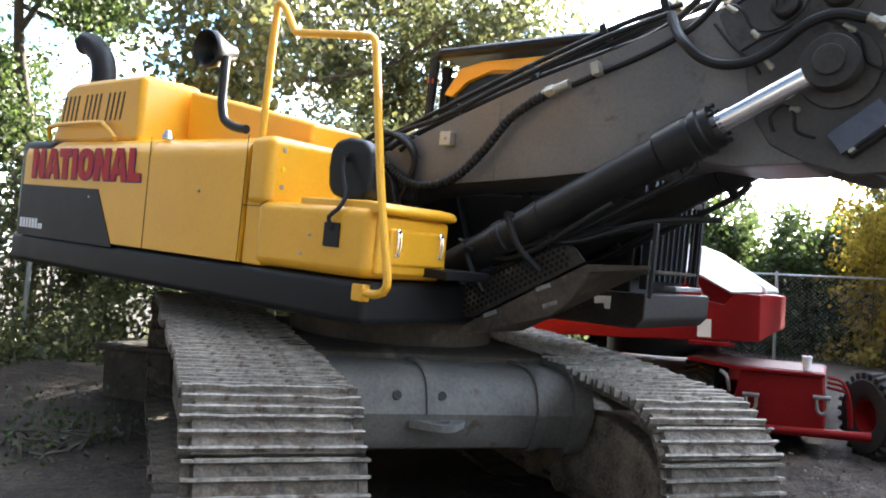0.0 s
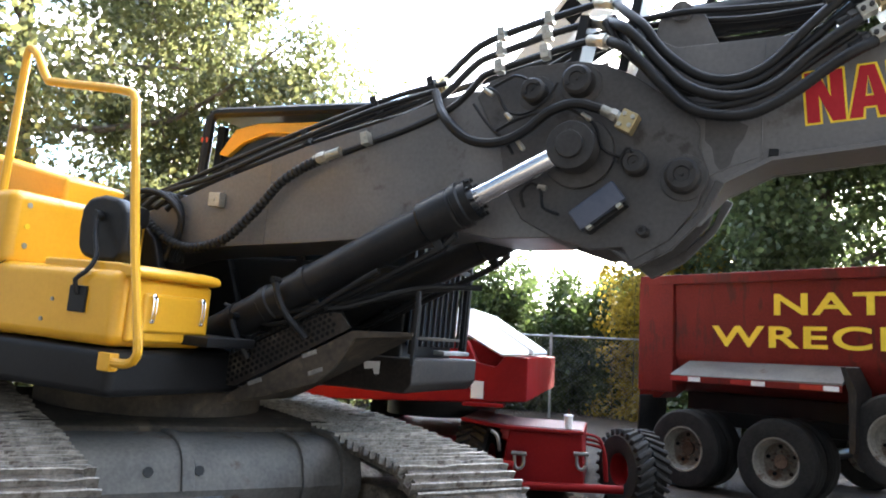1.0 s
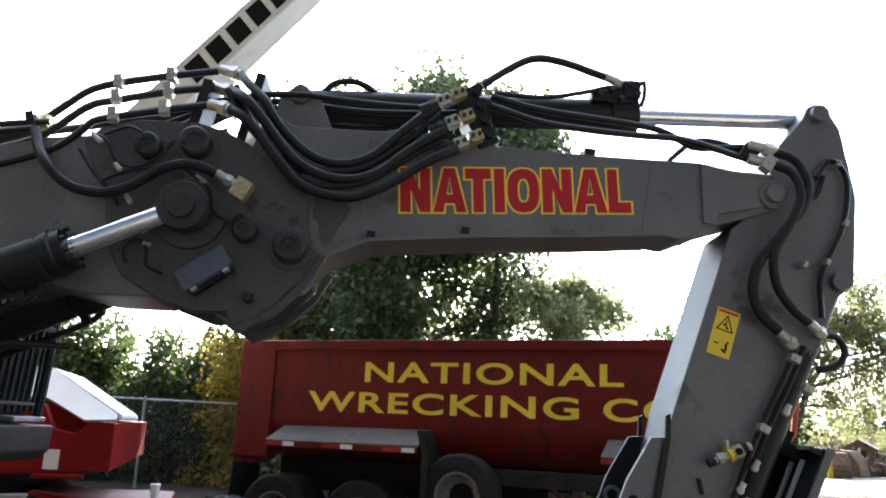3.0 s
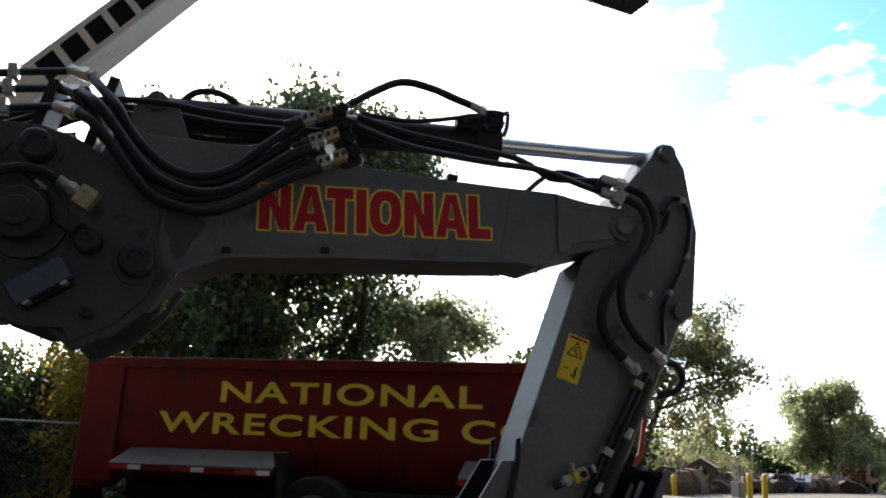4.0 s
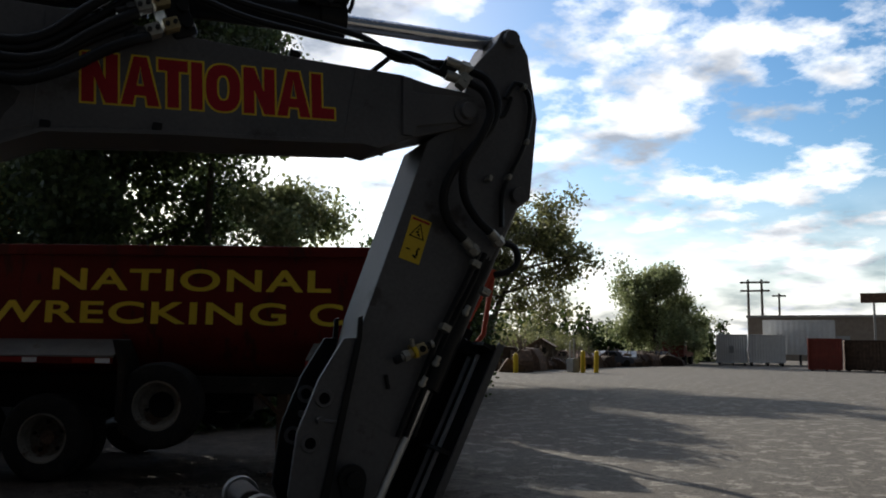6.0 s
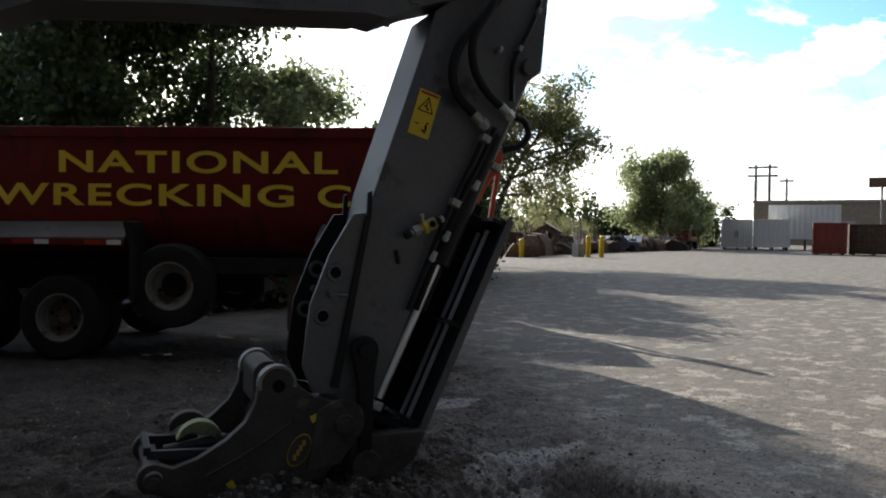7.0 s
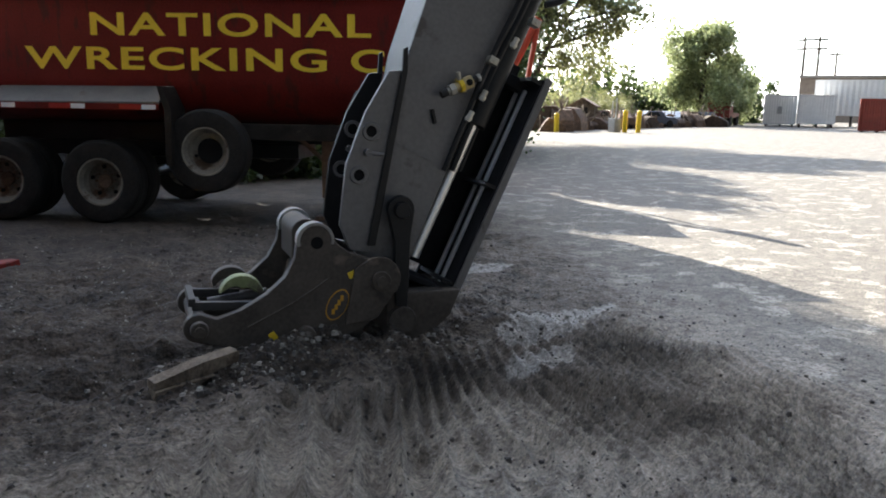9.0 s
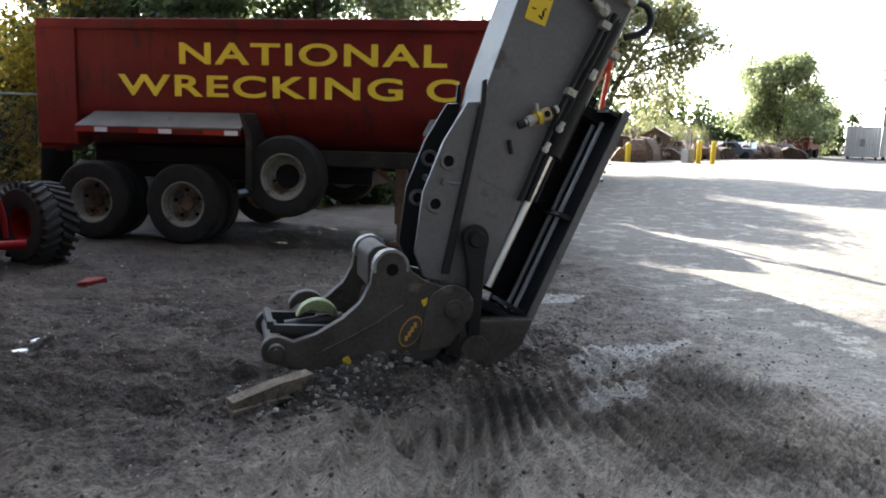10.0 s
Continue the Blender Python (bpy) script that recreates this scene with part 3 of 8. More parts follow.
# ---------------------------------------------------------------- ground
def ground_height(x, y):
    """Ruts and heaps of the dug-over corner, flattening out to the yard."""
    r = math.hypot(x - 2.0, y - 4.5)
    near = max(0.0, 1 - r / 14)
    z = 0.05 * near * noise.noise((x * 0.8, y * 0.8, 3.1)) + 0.02 * noise.noise((x * 0.15, y * 0.15, 0.5)) * min(1, r / 6)
    soil = min(1.0, max(0.12, (4.9 - (x + 1.26 - 0.42 * y)) / 1.2))
    # grouser marks dragged across the near ground
    mark = 0.0
    if 0.0 < x < 4.9 and 0.8 < y < 4.6:
        a = radians(-125 + 4.5 * (x - 1))
        p = -x * math.sin(a) + y * math.cos(a) + 0.12 * noise.noise((x * 1.3, y * 1.3, 9)) + 0.006 * noise.noise((x * 6, y * 6, 2))
        mark = max(0.0, min(1, x / 0.8, (4.5 - x) / 0.6, (y - 0.8) / 0.6, (3.9 + 0.35 * noise.noise((x * 2, y * 2, 6)) - y - 0.40 * max(0, 2.4 - x) + 0.15 * max(0, x - 3)) / 0.4))
        if mark > 0:
            coarse = x < 1.9 - 0.4 * (y - 3)
            ridge = 1 - 2 * abs(math.sin(math.pi * p / (0.24 if coarse else 0.125))) ** 0.8
            patchy = min(1.2, max(0.3, 0.8 + 1.2 * noise.noise((x * 1.6, y * 1.6, 4))))
            z += (0.085 if coarse else 0.052) * mark * patchy * ridge
    if r < 7:
        z += (1 - r / 7) ** 0.6 * soil * (1 - 0.5 * mark) * 0.080 * noise.fractal((x * 2.6, y * 2.6, 7.0), 0.75, 2.1, 6)
    # the overgrown spoil bank by the lot's edge
    if x < -4.2:
        d = math.hypot((x + 8.2) / 2.6, (y - 6.6) / 1.5)
        if d < 2:
            z += 0.34 * math.exp(-d * d * 1.6) * (1 + 0.35 * noise.fractal((x * 1.7, y * 1.7, 3.0), 0.9, 2.0, 4))
    # heaps round the coupler, a scooped pit before its nose
    for hx, hy, hr, hh in ((1.95, 4.08, 0.30, 0.06), (2.3, 4.02, 0.30, 0.07), (1.60, 4.25, 0.24, 0.06), (2.65, 3.98, 0.32, 0.10), (3.2, 4.45, 0.5, 0.06), (3.6, 4.7, 0.4, 0.05), (0.95, 4.62, 0.34, -0.14), (0.45, 4.62, 0.38, -0.14), (1.38, 4.66, 0.24, -0.09), (0.1, 4.75, 0.35, -0.09), (0.5, 4.05, 0.45, 0.05), (0.3, 5.35, 0.6, 0.06), (1.5, 5.9, 0.6, 0.05), (4.1, 3.75, 0.35, 0.04), (4.2, 2.95, 0.25, 0.03)):
        d = math.hypot(x - hx, y - hy) / hr
        if d < 2.2:
            z += hh * math.exp(-d * d) * (1 + (0.8 if hh > 0 else 0.3) * noise.fractal((x * 6, y * 6, 2), 0.8, 2.1, 3))
    return z


def build_ground():
    def axis(lo, hi, step, far):
        mid = list(np.arange(lo, hi + step / 2, step))
        out, s = [], step
        a = hi
        while a < far:
            s *= 1.18
            a += s
            out.append(a)
        inn, s, a = [], step, lo
        while a > -far:
            s *= 1.18
            a -= s
            inn.append(a)
        return inn[::-1] + mid + out
    xs, ys = axis(-0.3, 5.6, 0.017, 1500), axis(1.6, 7.2, 0.017, 1500)
    verts = [(x, y, ground_height(x, y)) for y in ys for x in xs]
    nx = len(xs)
    faces = [(j * nx + i, j * nx + i + 1, (j + 1) * nx + i + 1, (j + 1) * nx + i) for j in range(len(ys) - 1) for i in range(nx - 1)]
    me = bpy.data.meshes.new("ground")
    me.from_pydata(verts, [], faces)
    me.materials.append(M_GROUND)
    me.shade_smooth()
    return tagged(new("ground", me), "rutted grey dirt and packed gravel of a yard", "ground", kind="structure")


build_ground()

# ---------------------------------------------------------------- excavator
digger = thing("excavator", pose(-3.37, 5.67, 0, 0, 3.3, -12.3), "large yellow and grey tracked excavator, its arm resting on dirt", "excavator")


def build_undercarriage():
    turn = pose(0, 0, 0, 0, 0, -29.1)
    bm = bmesh.new()
    box(bm, -1.2, 1.0, -0.95, 0.95, 0.60, 0.92, 0.06)
    box(bm, -0.85, 1.05, -1.12, 1.12, 0.62, 1.13, 0.10)
    rod(bm, (0, 0, 0.95), (0, 0, 1.36), 0.82, 40)
    part("carbody", bm, M_DUST, digger, "muddy centre frame and slew ring", at=turn)
    bm = bmesh.new()
    shell = [(1.0, 0.53), (1.36, 0.53), (1.43, 0.56), (1.47, 0.62), (1.535, 0.80), (1.52, 0.86), (1.485, 0.955), (1.44, 1.01), (1.38, 1.045), (1.30, 1.065), (1.2, 1.07), (1.0, 1.07)]
    prism(bm, shell, -1.0, 1.0)
    grown = [(1.25 + (x - 1.25) * 1.07, 0.80 + (z - 0.80) * 1.07) for x, z in shell]
    cross = part("cross_member", bm, M_FRAME, digger, "dusty grey folded cross member between the tracks", smooth=26, at=turn)
    flange = [(1.25 + (x - 1.25) * 1.13, 0.80 + (z - 0.80) * 1.13) for x, z in shell]
    for name, line, y0, y1 in (("saddle_band", [(1.0, 0.78)] + grown[4:], -0.225, -0.145), ("collar", grown, 0.575, 0.65), ("end_flange", flange, 0.86, 1.004), ("end_flange", flange, -1.004, -0.86)):
        bm = bmesh.new()
        prism(bm, line, y0, y1, 0.010)
        part(name, bm, M_FRAME, cross)
    bm = bmesh.new()
    box(bm, 0.6, 1.2, -0.95, 0.95, 0.55, 0.95, 0.05)
    part("cross_beam", bm, M_DUST, cross)
    bm = bmesh.new()
    eye_line = [(1.50, -0.33), (1.53, -0.33), (1.62, -0.23), (1.66, -0.17), (1.665, -0.10), (1.64, -0.05), (1.53, 0.05), (1.50, 0.05)]
    hole_line = [(1.545, -0.19), (1.56, -0.215), (1.60, -0.19), (1.625, -0.15), (1.625, -0.12), (1.60, -0.09), (1.56, -0.065), (1.545, -0.09)]
    rings = [[[bm.verts.new((x, y, z)) for x, y in line] for line in (eye_line, hole_line)] for z in (0.715, 0.76)]
    for k in range(8):
        j = (k + 1) % 8
        bm.faces.new((rings[0][0][k], rings[0][0][j], rings[0][1][j], rings[0][1][k]))
        bm.faces.new((rings[1][0][j], rings[1][0][k], rings[1][1][k], rings[1][1][j]))
        for q in (0, 1):
            bm.faces.new((rings[0][q][j], rings[0][q][k], rings[1][q][k], rings[1][q][j]))
    bmesh.ops.recalc_face_normals(bm, faces=bm.faces)
    part("towing_eye", bm, M_FRAME, cross)
    # dark discs stand for the shade inside two holes
    for y in (-0.42, -0.115):
        bm = bmesh.new()
        rod(bm, (1.47, y, 0.90), (1.510, y, 0.915), 0.030, 12)
        part("plug_hole", bm, M_BLACK, cross)

    # shoes: a plate with three worn, uneven grouser bars; a few meshes shared by all
    rng = random.Random(5)
    shoe_meshes = []
    for kind in range(5):
        bm = bmesh.new()
        rows = []
        for k, y in enumerate((-0.445, -0.40, -0.385, -0.30, -0.20, -0.10, 0.0, 0.10, 0.20, 0.30, 0.385, 0.40, 0.445)):
            cut = -0.030 if k in (0, 1, 11, 12) else 0.0
            section = [(-0.105, -0.034), (-0.105, 0.018)]
            for gx in (-0.088, -0.005, 0.080):
                top = 0.048 - abs(rng.gauss(0, 0.0016)) - (0.012 if rng.random() < 0.08 else 0)
                dx = rng.gauss(0, 0.0009)
                dirt = rng.uniform(0.0, 0.010)
                section += [(gx - 0.0145 + dx, 0.021 + cut + dirt), (gx - 0.008 + dx, top), (gx + 0.006 + dx, top), (gx + 0.0110 + dx, 0.019 + cut)]
            rows.append([bm.verts.new((x, y, z)) for x, z in section + [(0.100, 0.018), (0.100, -0.034)]])
        for a, b in zip(rows, rows[1:]):
            for k in range(len(a)):
                f = bm.faces.new((a[k], a[(k + 1) % len(a)], b[(k + 1) % len(a)], b[k]))
                f.material_index = 1 if k in (2, 3, 4, 6, 7, 8, 10, 11, 12) else 0
        bm.faces.new(rows[0])
        bm.faces.new(rows[-1][::-1])
        bmesh.ops.recalc_face_normals(bm, faces=bm.faces)
        me = bpy.data.meshes.new("shoe")
        bm.to_mesh(me)
        bm.free()
        me.materials.append(M_STEEL)
        me.materials.append(M_GROUSER)
        shoe_meshes.append(me)

    # the belt's line in along and up
    path = [(-2.0, 1.12), (-1.0, 1.115), (0.0, 1.11), (0.9, 1.09), (1.6, 1.055)] + arc(2.0, 0.54, 0.50, 78, -90, 18) + [(1.0, 0.04), (0, 0.04), (-1.2, 0.04)] + arc(-2.05, 0.58, 0.54, -90, -270, 18)[:-1]
    cum, total = [0], 0
    closed = path + [path[0]]
    for a, b in zip(closed, closed[1:]):
        total += math.dist(a, b)
        cum.append(total)
    count = 54

    def on_path(s):
        s %= total
        k = max(i for i in range(len(cum) - 1) if cum[i] <= s)
        f = (s - cum[k]) / (cum[k + 1] - cum[k])
        a, b = closed[k], closed[k + 1]
        return a[0] + (b[0] - a[0]) * f, a[1] + (b[1] - a[1]) * f

    for side in (-1, 1):
        y = side * 1.32
        bm = bmesh.new()
        frame_line = [(-1.6, 0.35), (-1.5, 0.75), (-0.4, 0.86), (0.9, 0.76), (1.7, 0.56), (1.9, 0.36), (1.6, 0.22), (-1.4, 0.22)]
        prism(bm, frame_line, y - 0.24, y + 0.24, 0.03)
        track = part("track", bm, M_MUD, digger, "muddy crawler track with its frame and shoes", at=turn)
        for name, ax, az, r in (("idler", 2.0, 0.54, 0.40), ("sprocket", -2.05, 0.58, 0.43)):
            bm = bmesh.new()
            lathe(bm, [(0.0, y - 0.20), (0.15, y - 0.20), (0.16, y - 0.19), (0.16, y - 0.14), (r - 0.06, y - 0.12), (r - 0.03, y - 0.14), (r, y - 0.12), (r, y + 0.12), (r - 0.03, y + 0.14), (r - 0.06, y + 0.12), (0.16, y + 0.14), (0.16, y + 0.20), (0.0, y + 0.20)], 32, m=Matrix.Translation((ax, 0, az)))
            part(name, bm, M_MUD, track)
        for ax, az, r in [(k, 0.2, 0.11) for k in (-1.3, -0.85, -0.4, 0.05, 0.5, 0.95, 1.35)] + [(-0.8, 0.99, 0.07), (0.6, 0.99, 0.07)]:
            bm = bmesh.new()
            rod(bm, (ax, y - 0.19, az), (ax, y + 0.19, az), r, 16, bevel=0.012)
            part("roller", bm, M_MUD, track)
        bm = bmesh.new()
        prism(bm, [(1.25, 0.30), (1.30, 0.80), (1.72, 0.82), (2.06, 0.74), (2.28, 0.54), (2.22, 0.28)], y - 0.27, y + 0.27, 0.03)
        cover = part("idler_guard", bm, M_MUD, track, "mud-caked plate over the idler's yoke")
        for yy in (y - 0.272, y + 0.272):
            bm = bmesh.new()
            tube(bm, [(1.40, yy, 0.34), (1.43, yy, 0.68), (1.74, yy, 0.70), (1.98, yy, 0.63), (2.13, yy, 0.49), (2.07, yy, 0.33), (1.40, yy, 0.34)], 0.009, 5, soft=False)
            part("weld_bead", bm, M_MUD, cover)
        # link chain under the shoes
        bm = bmesh.new()
        for gauge in (-0.1, 0.1):
            inner = [on_path(total * i / 120) for i in range(120)]
            pts = [(a, y + gauge, z) for a, z in inner]
            rings = []
            for i, (a, yy, z) in enumerate(pts):
                a2, z2 = inner[(i + 1) % 120]
                n = Vector((-(z2 - z), 0, a2 - a)).normalized()
                p = Vector((a, yy, z))
                rings.append([bm.verts.new(p + n * 0.005 + Vector((0, w, 0))) for w in (-0.03, 0.03)] + [bm.verts.new(p - n * 0.10 + Vector((0, w, 0))) for w in (0.03, -0.03)])
            for i in range(120):
                r0, r1 = rings[i], rings[(i + 1) % 120]
                for k in range(4):
                    bm.faces.new((r0[k], r0[(k + 1) % 4], r1[(k + 1) % 4], r1[k]))
        part("link_chain", bm, M_MUD, track)
        for i in range(count):
            s = total * i / count + 0.05 * (side > 0)
            a, z = on_path(s)
            a2, z2 = on_path(s + 0.02)
            a1, z1 = on_path(s - 0.02)
            ang = math.atan2(z2 - z1, a2 - a1)
            ob = new("shoe", shoe_meshes[rng.randrange(5)])
            ob.parent = track
            ob.matrix_basis = Matrix.Translation((a, y + rng.gauss(0, 0.010), z)) @ Matrix.Rotation(-ang + rng.gauss(0, 0.012), 4, "Y")


build_undercarriage()


def build_house():
    """The upper structure: skirt, side panels, hood, counterweight."""
    bm = bmesh.new()
    plan = [(-3.45, -1.5), (1.12, -1.5), (1.12, -0.35), (0.5, -0.3), (0.5, 0.3), (1.0, 0.45), (1.0, 1.5), (-3.45, 1.5)] + [(-3.45 - 0.62 * math.sin(radians(a)) ** 0.6, 1.5 * math.copysign(abs(math.cos(radians(a))) ** 0.45, math.cos(radians(a)))) for a in range(10, 180, 10)]
    lo = [bm.verts.new((x, y, 1.35)) for x, y in plan]
    hi = [bm.verts.new((x, y, 1.62)) for x, y in plan]
    faces = [bm.faces.new(lo[::-1]), bm.faces.new(hi)] + [bm.faces.new((lo[i], lo[(i + 1) % len(lo)], hi[(i + 1) % len(lo)], hi[i])) for i in range(len(lo))]
    bevel_new(bm, faces, 0.05, 3, 40)
    part("lower_skirt", bm, M_CHAR, digger, "charcoal lower skirt round the house")
    # counterweight
    bm = bmesh.new()
    plan = [(-3.0, -1.49), (-3.0, 1.49)] + [(-3.42 - 0.58 * math.sin(radians(a)) ** 0.6, 1.49 * math.copysign(abs(math.cos(radians(a))) ** 0.45, math.cos(radians(a)))) for a in range(0, 181, 10)]
    lo = [bm.verts.new((x, y, 1.60)) for x, y in plan]
    hi = [bm.verts.new((x, y, 2.50)) for x, y in plan]
    faces = [bm.faces.new(lo[::-1]), bm.faces.new(hi)] + [bm.faces.new((lo[i], lo[(i + 1) % len(lo)], hi[(i + 1) % len(lo)], hi[i])) for i in range(len(lo))]
    bevel_new(bm, faces, 0.06, 3, 40)
    part("counterweight", bm, M_CHAR, digger, "charcoal rounded counterweight")
    # tall side panels behind the step box, with a rounded shoulder
    def panel(name, x0, x1, z0, z1, y, material, label=""):
        bm = bmesh.new()
        turn = [(y + 0.16 - 0.16 * math.sin(radians(a)), z1 - 0.16 + 0.16 * math.cos(radians(a))) for a in range(0, 91, 10)]
        section = [(y + 0.30, z1)] + turn + [(y, z0), (y + 0.04, z0), (y + 0.04, z1 - 0.17), (y + 0.17, z1 - 0.03), (y + 0.30, z1 - 0.03)]
        rings = [[bm.verts.new((x, b, c)) for b, c in section] for x in (x0, x1)]
        faces = [bm.faces.new(rings[0]), bm.faces.new(rings[1][::-1])]
        faces += [bm.faces.new((rings[0][k], rings[1][k], rings[1][(k + 1) % len(section)], rings[0][(k + 1) % len(section)])) for k in range(len(section))]
        return part(name, bm, material, digger, label)
    panel("rear_side_door", -3.52, -1.33, 1.63, 2.50, -1.51, M_YELLOW, "yellow rear side door")
    panel("pump_side_door", -1.32, -0.10, 1.63, 2.50, -1.51, M_YELLOW, "yellow side door")
    bm = bmesh.new()
    prism(bm, [(-3.54, 1.60), (-1.78, 1.60), (-2.08, 2.07), (-3.54, 2.08)], -1.517, -1.505, 0.003)
    part("dark_side_decal", bm, M_CHAR, digger, "charcoal slanted side panel")
    bm = bmesh.new()
    box(bm, -3.1, -0.06, -1.44, -0.50, 1.60, 2.47, 0.12)
    box(bm, -3.1, -0.1, 0.5, 1.48, 1.60, 2.49, 0.05)
    box(bm, -3.1, -0.95, -0.6, 0.6, 1.60, 2.40, 0.05)
    part("house_body", bm, M_YELLOW, digger, "yellow machinery house")
    bm = bmesh.new()
    box(bm, -0.085, 0.165, -1.51, -0.42, 2.02, 2.50, 0.065, segments=5)
    box(bm, -0.085, 0.14, -1.49, -0.42, 1.62, 2.06, 0.02)
    part("tank_front", bm, M_YELLOW, digger, "yellow upright tank front")
    for z in (2.16, 2.28, 2.41):
        bm = bmesh.new()
        rod(bm, (0.155, -1.40, z), (0.170, -1.40, z), 0.018, 12)
        part("reflector_dot", bm, M_STICKER if z == 2.28 else M_ZINC, digger)
    # low step box in front
    bm = bmesh.new()
    box(bm, 0.06, 1.12, -1.512, -0.75, 1.63, 2.06, 0.065, segments=5)
    stepbox = part("step_box", bm, M_YELLOW, digger, "low yellow toolbox with a rounded lid")
    bm = bmesh.new()
    prism(bm, [(0.45, 2.02), (1.13, 2.02), (1.185, 2.03), (1.19, 2.06), (1.16, 2.085), (1.05, 2.10), (0.45, 2.10)], -1.47, -0.76, 0.025, 4)
    part("toolbox_lid", bm, M_YELLOW, stepbox)
    bm = bmesh.new()
    box(bm, 1.10, 1.150, -1.44, -0.79, 1.66, 2.015, 0.03, segments=4)
    door = part("toolbox_door", bm, M_YELLOW, stepbox)
    bm = bmesh.new()
    box(bm, 1.13, 1.172, -1.36, -0.83, 1.72, 1.945, 0.03, segments=4)
    part("door_panel", bm, M_YELLOW, door)
    for y in (-1.30, -0.90):
        bm = bmesh.new()
        lathe(bm, [(0.0, 0.0), (0.020, 0.0), (0.020, 0.016), (0.012, 0.022), (0.0, 0.022)], 14, m=Matrix.Translation((1.168, y, 1.925)) @ Matrix.Rotation(radians(-90), 4, "Z"))
        box(bm, 1.168, 1.184, y - 0.016, y + 0.016, 1.775, 1.80, 0.006)
        tube(bm, [(1.186, y - 0.011, 1.92), (1.190, y - 0.012, 1.85), (1.182, y - 0.009, 1.785)], 0.0055, 6)
        tube(bm, [(1.186, y + 0.011, 1.92), (1.190, y + 0.012, 1.85), (1.182, y + 0.009, 1.785)], 0.0055, 6)
        part("draw_latch", bm, M_CHROME, stepbox, "chrome draw latch")
    for line in ([(-0.095, 2.02), (0.09, 2.02), (0.13, 2.04), (0.17, 2.058)], [(-0.095, 2.50), (-0.10, 2.02), (-0.105, 1.63)], [(-1.325, 2.50), (-1.325, 1.63)]):
        bm = bmesh.new()
        tube(bm, [(x, -1.510, z) for x, z in line], 0.0035, 5, soft=False)
        part("panel_seam", bm, M_BLACK, digger)
    for x, z in ((0.62, 1.86), (-0.62, 2.10), (-2.22, 2.0)):
        bm = bmesh.new()
        rod(bm, (x, -1.520, z), (x, -1.505, z), 0.011, 12)
        part("door_lock", bm, M_ZINC, digger)
    # engine hood on the roof
    bm = bmesh.new()
    prism(bm, [(-3.38, 2.48), (-1.76, 2.48), (-1.78, 3.06), (-2.95, 3.05), (-3.14, 3.00), (-3.27, 2.62)], -1.38, -0.80, 0.06, 5)
    hood = part("engine_hood", bm, M_YELLOW, digger, "yellow raised engine hood")
    for i in range(12):
        bm = bmesh.new()
        x = -3.14 + i * 0.082 + (0.07 if i > 3 else 0) + (0.07 if i > 7 else 0)
        prism(bm, [(x, 2.68), (x + 0.022, 2.68), (x + 0.072, 2.92), (x + 0.050, 2.92)], -1.384, -1.37)
        part("louvre", bm, M_BLACK, hood)
    bm = bmesh.new()
    tube(bm, [(-3.22, -1.44, 2.51), (-3.20, -1.46, 2.60), (-3.1, -1.46, 2.64), (-2.32, -1.46, 2.65), (-2.18, -1.46, 2.62), (-2.02, -1.44, 2.51)], 0.022, 8, step=0.06)
    part("hood_rail", bm, M_YELLOW, hood)
    bm = bmesh.new()
    prism(bm, [(-1.74, 2.44), (-0.10, 2.44), (-0.10, 2.685), (-1.74, 3.01)], -0.95, -0.42, 0.035, 3)
    part("centre_cover", bm, M_YELLOW, digger, "yellow sloping centre cover")
    bm = bmesh.new()
    lathe(bm, [(0.0, 0.07), (0.022, 0.065), (0.038, 0.03), (0.045, 0.0)], 16, axis="z", m=Matrix.Translation((-1.25, -1.42, 2.50)))
    part("filler_cap", bm, M_CHROME, digger)
    # exhaust and intake
    bm = bmesh.new()
    rod(bm, (-3.18, -1.0, 2.94), (-3.18, -1.0, 3.14), 0.128, 24, bevel=0.008)
    tube(bm, [(-3.18, -1.0, 3.10), (-3.19, -1.0, 3.26), (-3.26, -1.0, 3.40), (-3.40, -1.02, 3.51), (-3.52, -1.05, 3.55)], 0.115, 22, step=0.04)
    stack = part("exhaust_pipe", bm, M_CHAR, digger, "dark curved exhaust stack")
    # black disc painted as the dark inside of the pipe
    bm = bmesh.new()
    rod(bm, (-3.515, -1.049, 3.5485), (-3.525, -1.051, 3.5515), 0.102, 22)
    part("pipe_mouth", bm, M_LETTER_HOLE_K, stack)
    bm = bmesh.new()
    tube(bm, [(-0.42, -1.30, 2.58), (-0.56, -1.30, 2.60), (-0.70, -1.30, 2.66), (-0.755, -1.30, 2.80), (-0.757, -1.30, 3.0), (-0.78, -1.28, 3.14)], 0.034, 12, step=0.04)
    lathe(bm, [(0.0, 0.06), (0.06, 0.05), (0.125, -0.065), (0.138, -0.075), (0.146, -0.06), (0.146, -0.02), (0.12, 0.03), (0.075, 0.12), (0.06, 0.20), (0.0, 0.21)], 26, axis="y", m=Matrix.Translation((-0.90, -1.32, 3.20)) @ pose(0, 0, 0, 6, 0, 6))
    part("intake_pipe", bm, M_BLACK, digger, "black intake pipe with a round bell")
    # handrail
    bm = bmesh.new()
    tube(bm, [(-0.02, -1.46, 2.48), (-0.01, -1.46, 2.8), (0.01, -1.46, 3.30), (0.03, -1.46, 3.40), (0.10, -1.46, 3.36), (0.22, -1.46, 3.20), (0.32, -1.46, 3.17), (0.88, -1.46, 3.10), (0.98, -1.46, 3.05), (1.02, -1.47, 2.92), (1.16, -1.48, 2.2), (1.29, -1.5, 1.72), (1.30, -1.5, 1.60), (1.24, -1.5, 1.555), (1.10, -1.5, 1.55)], 0.026, 10, step=0.03)
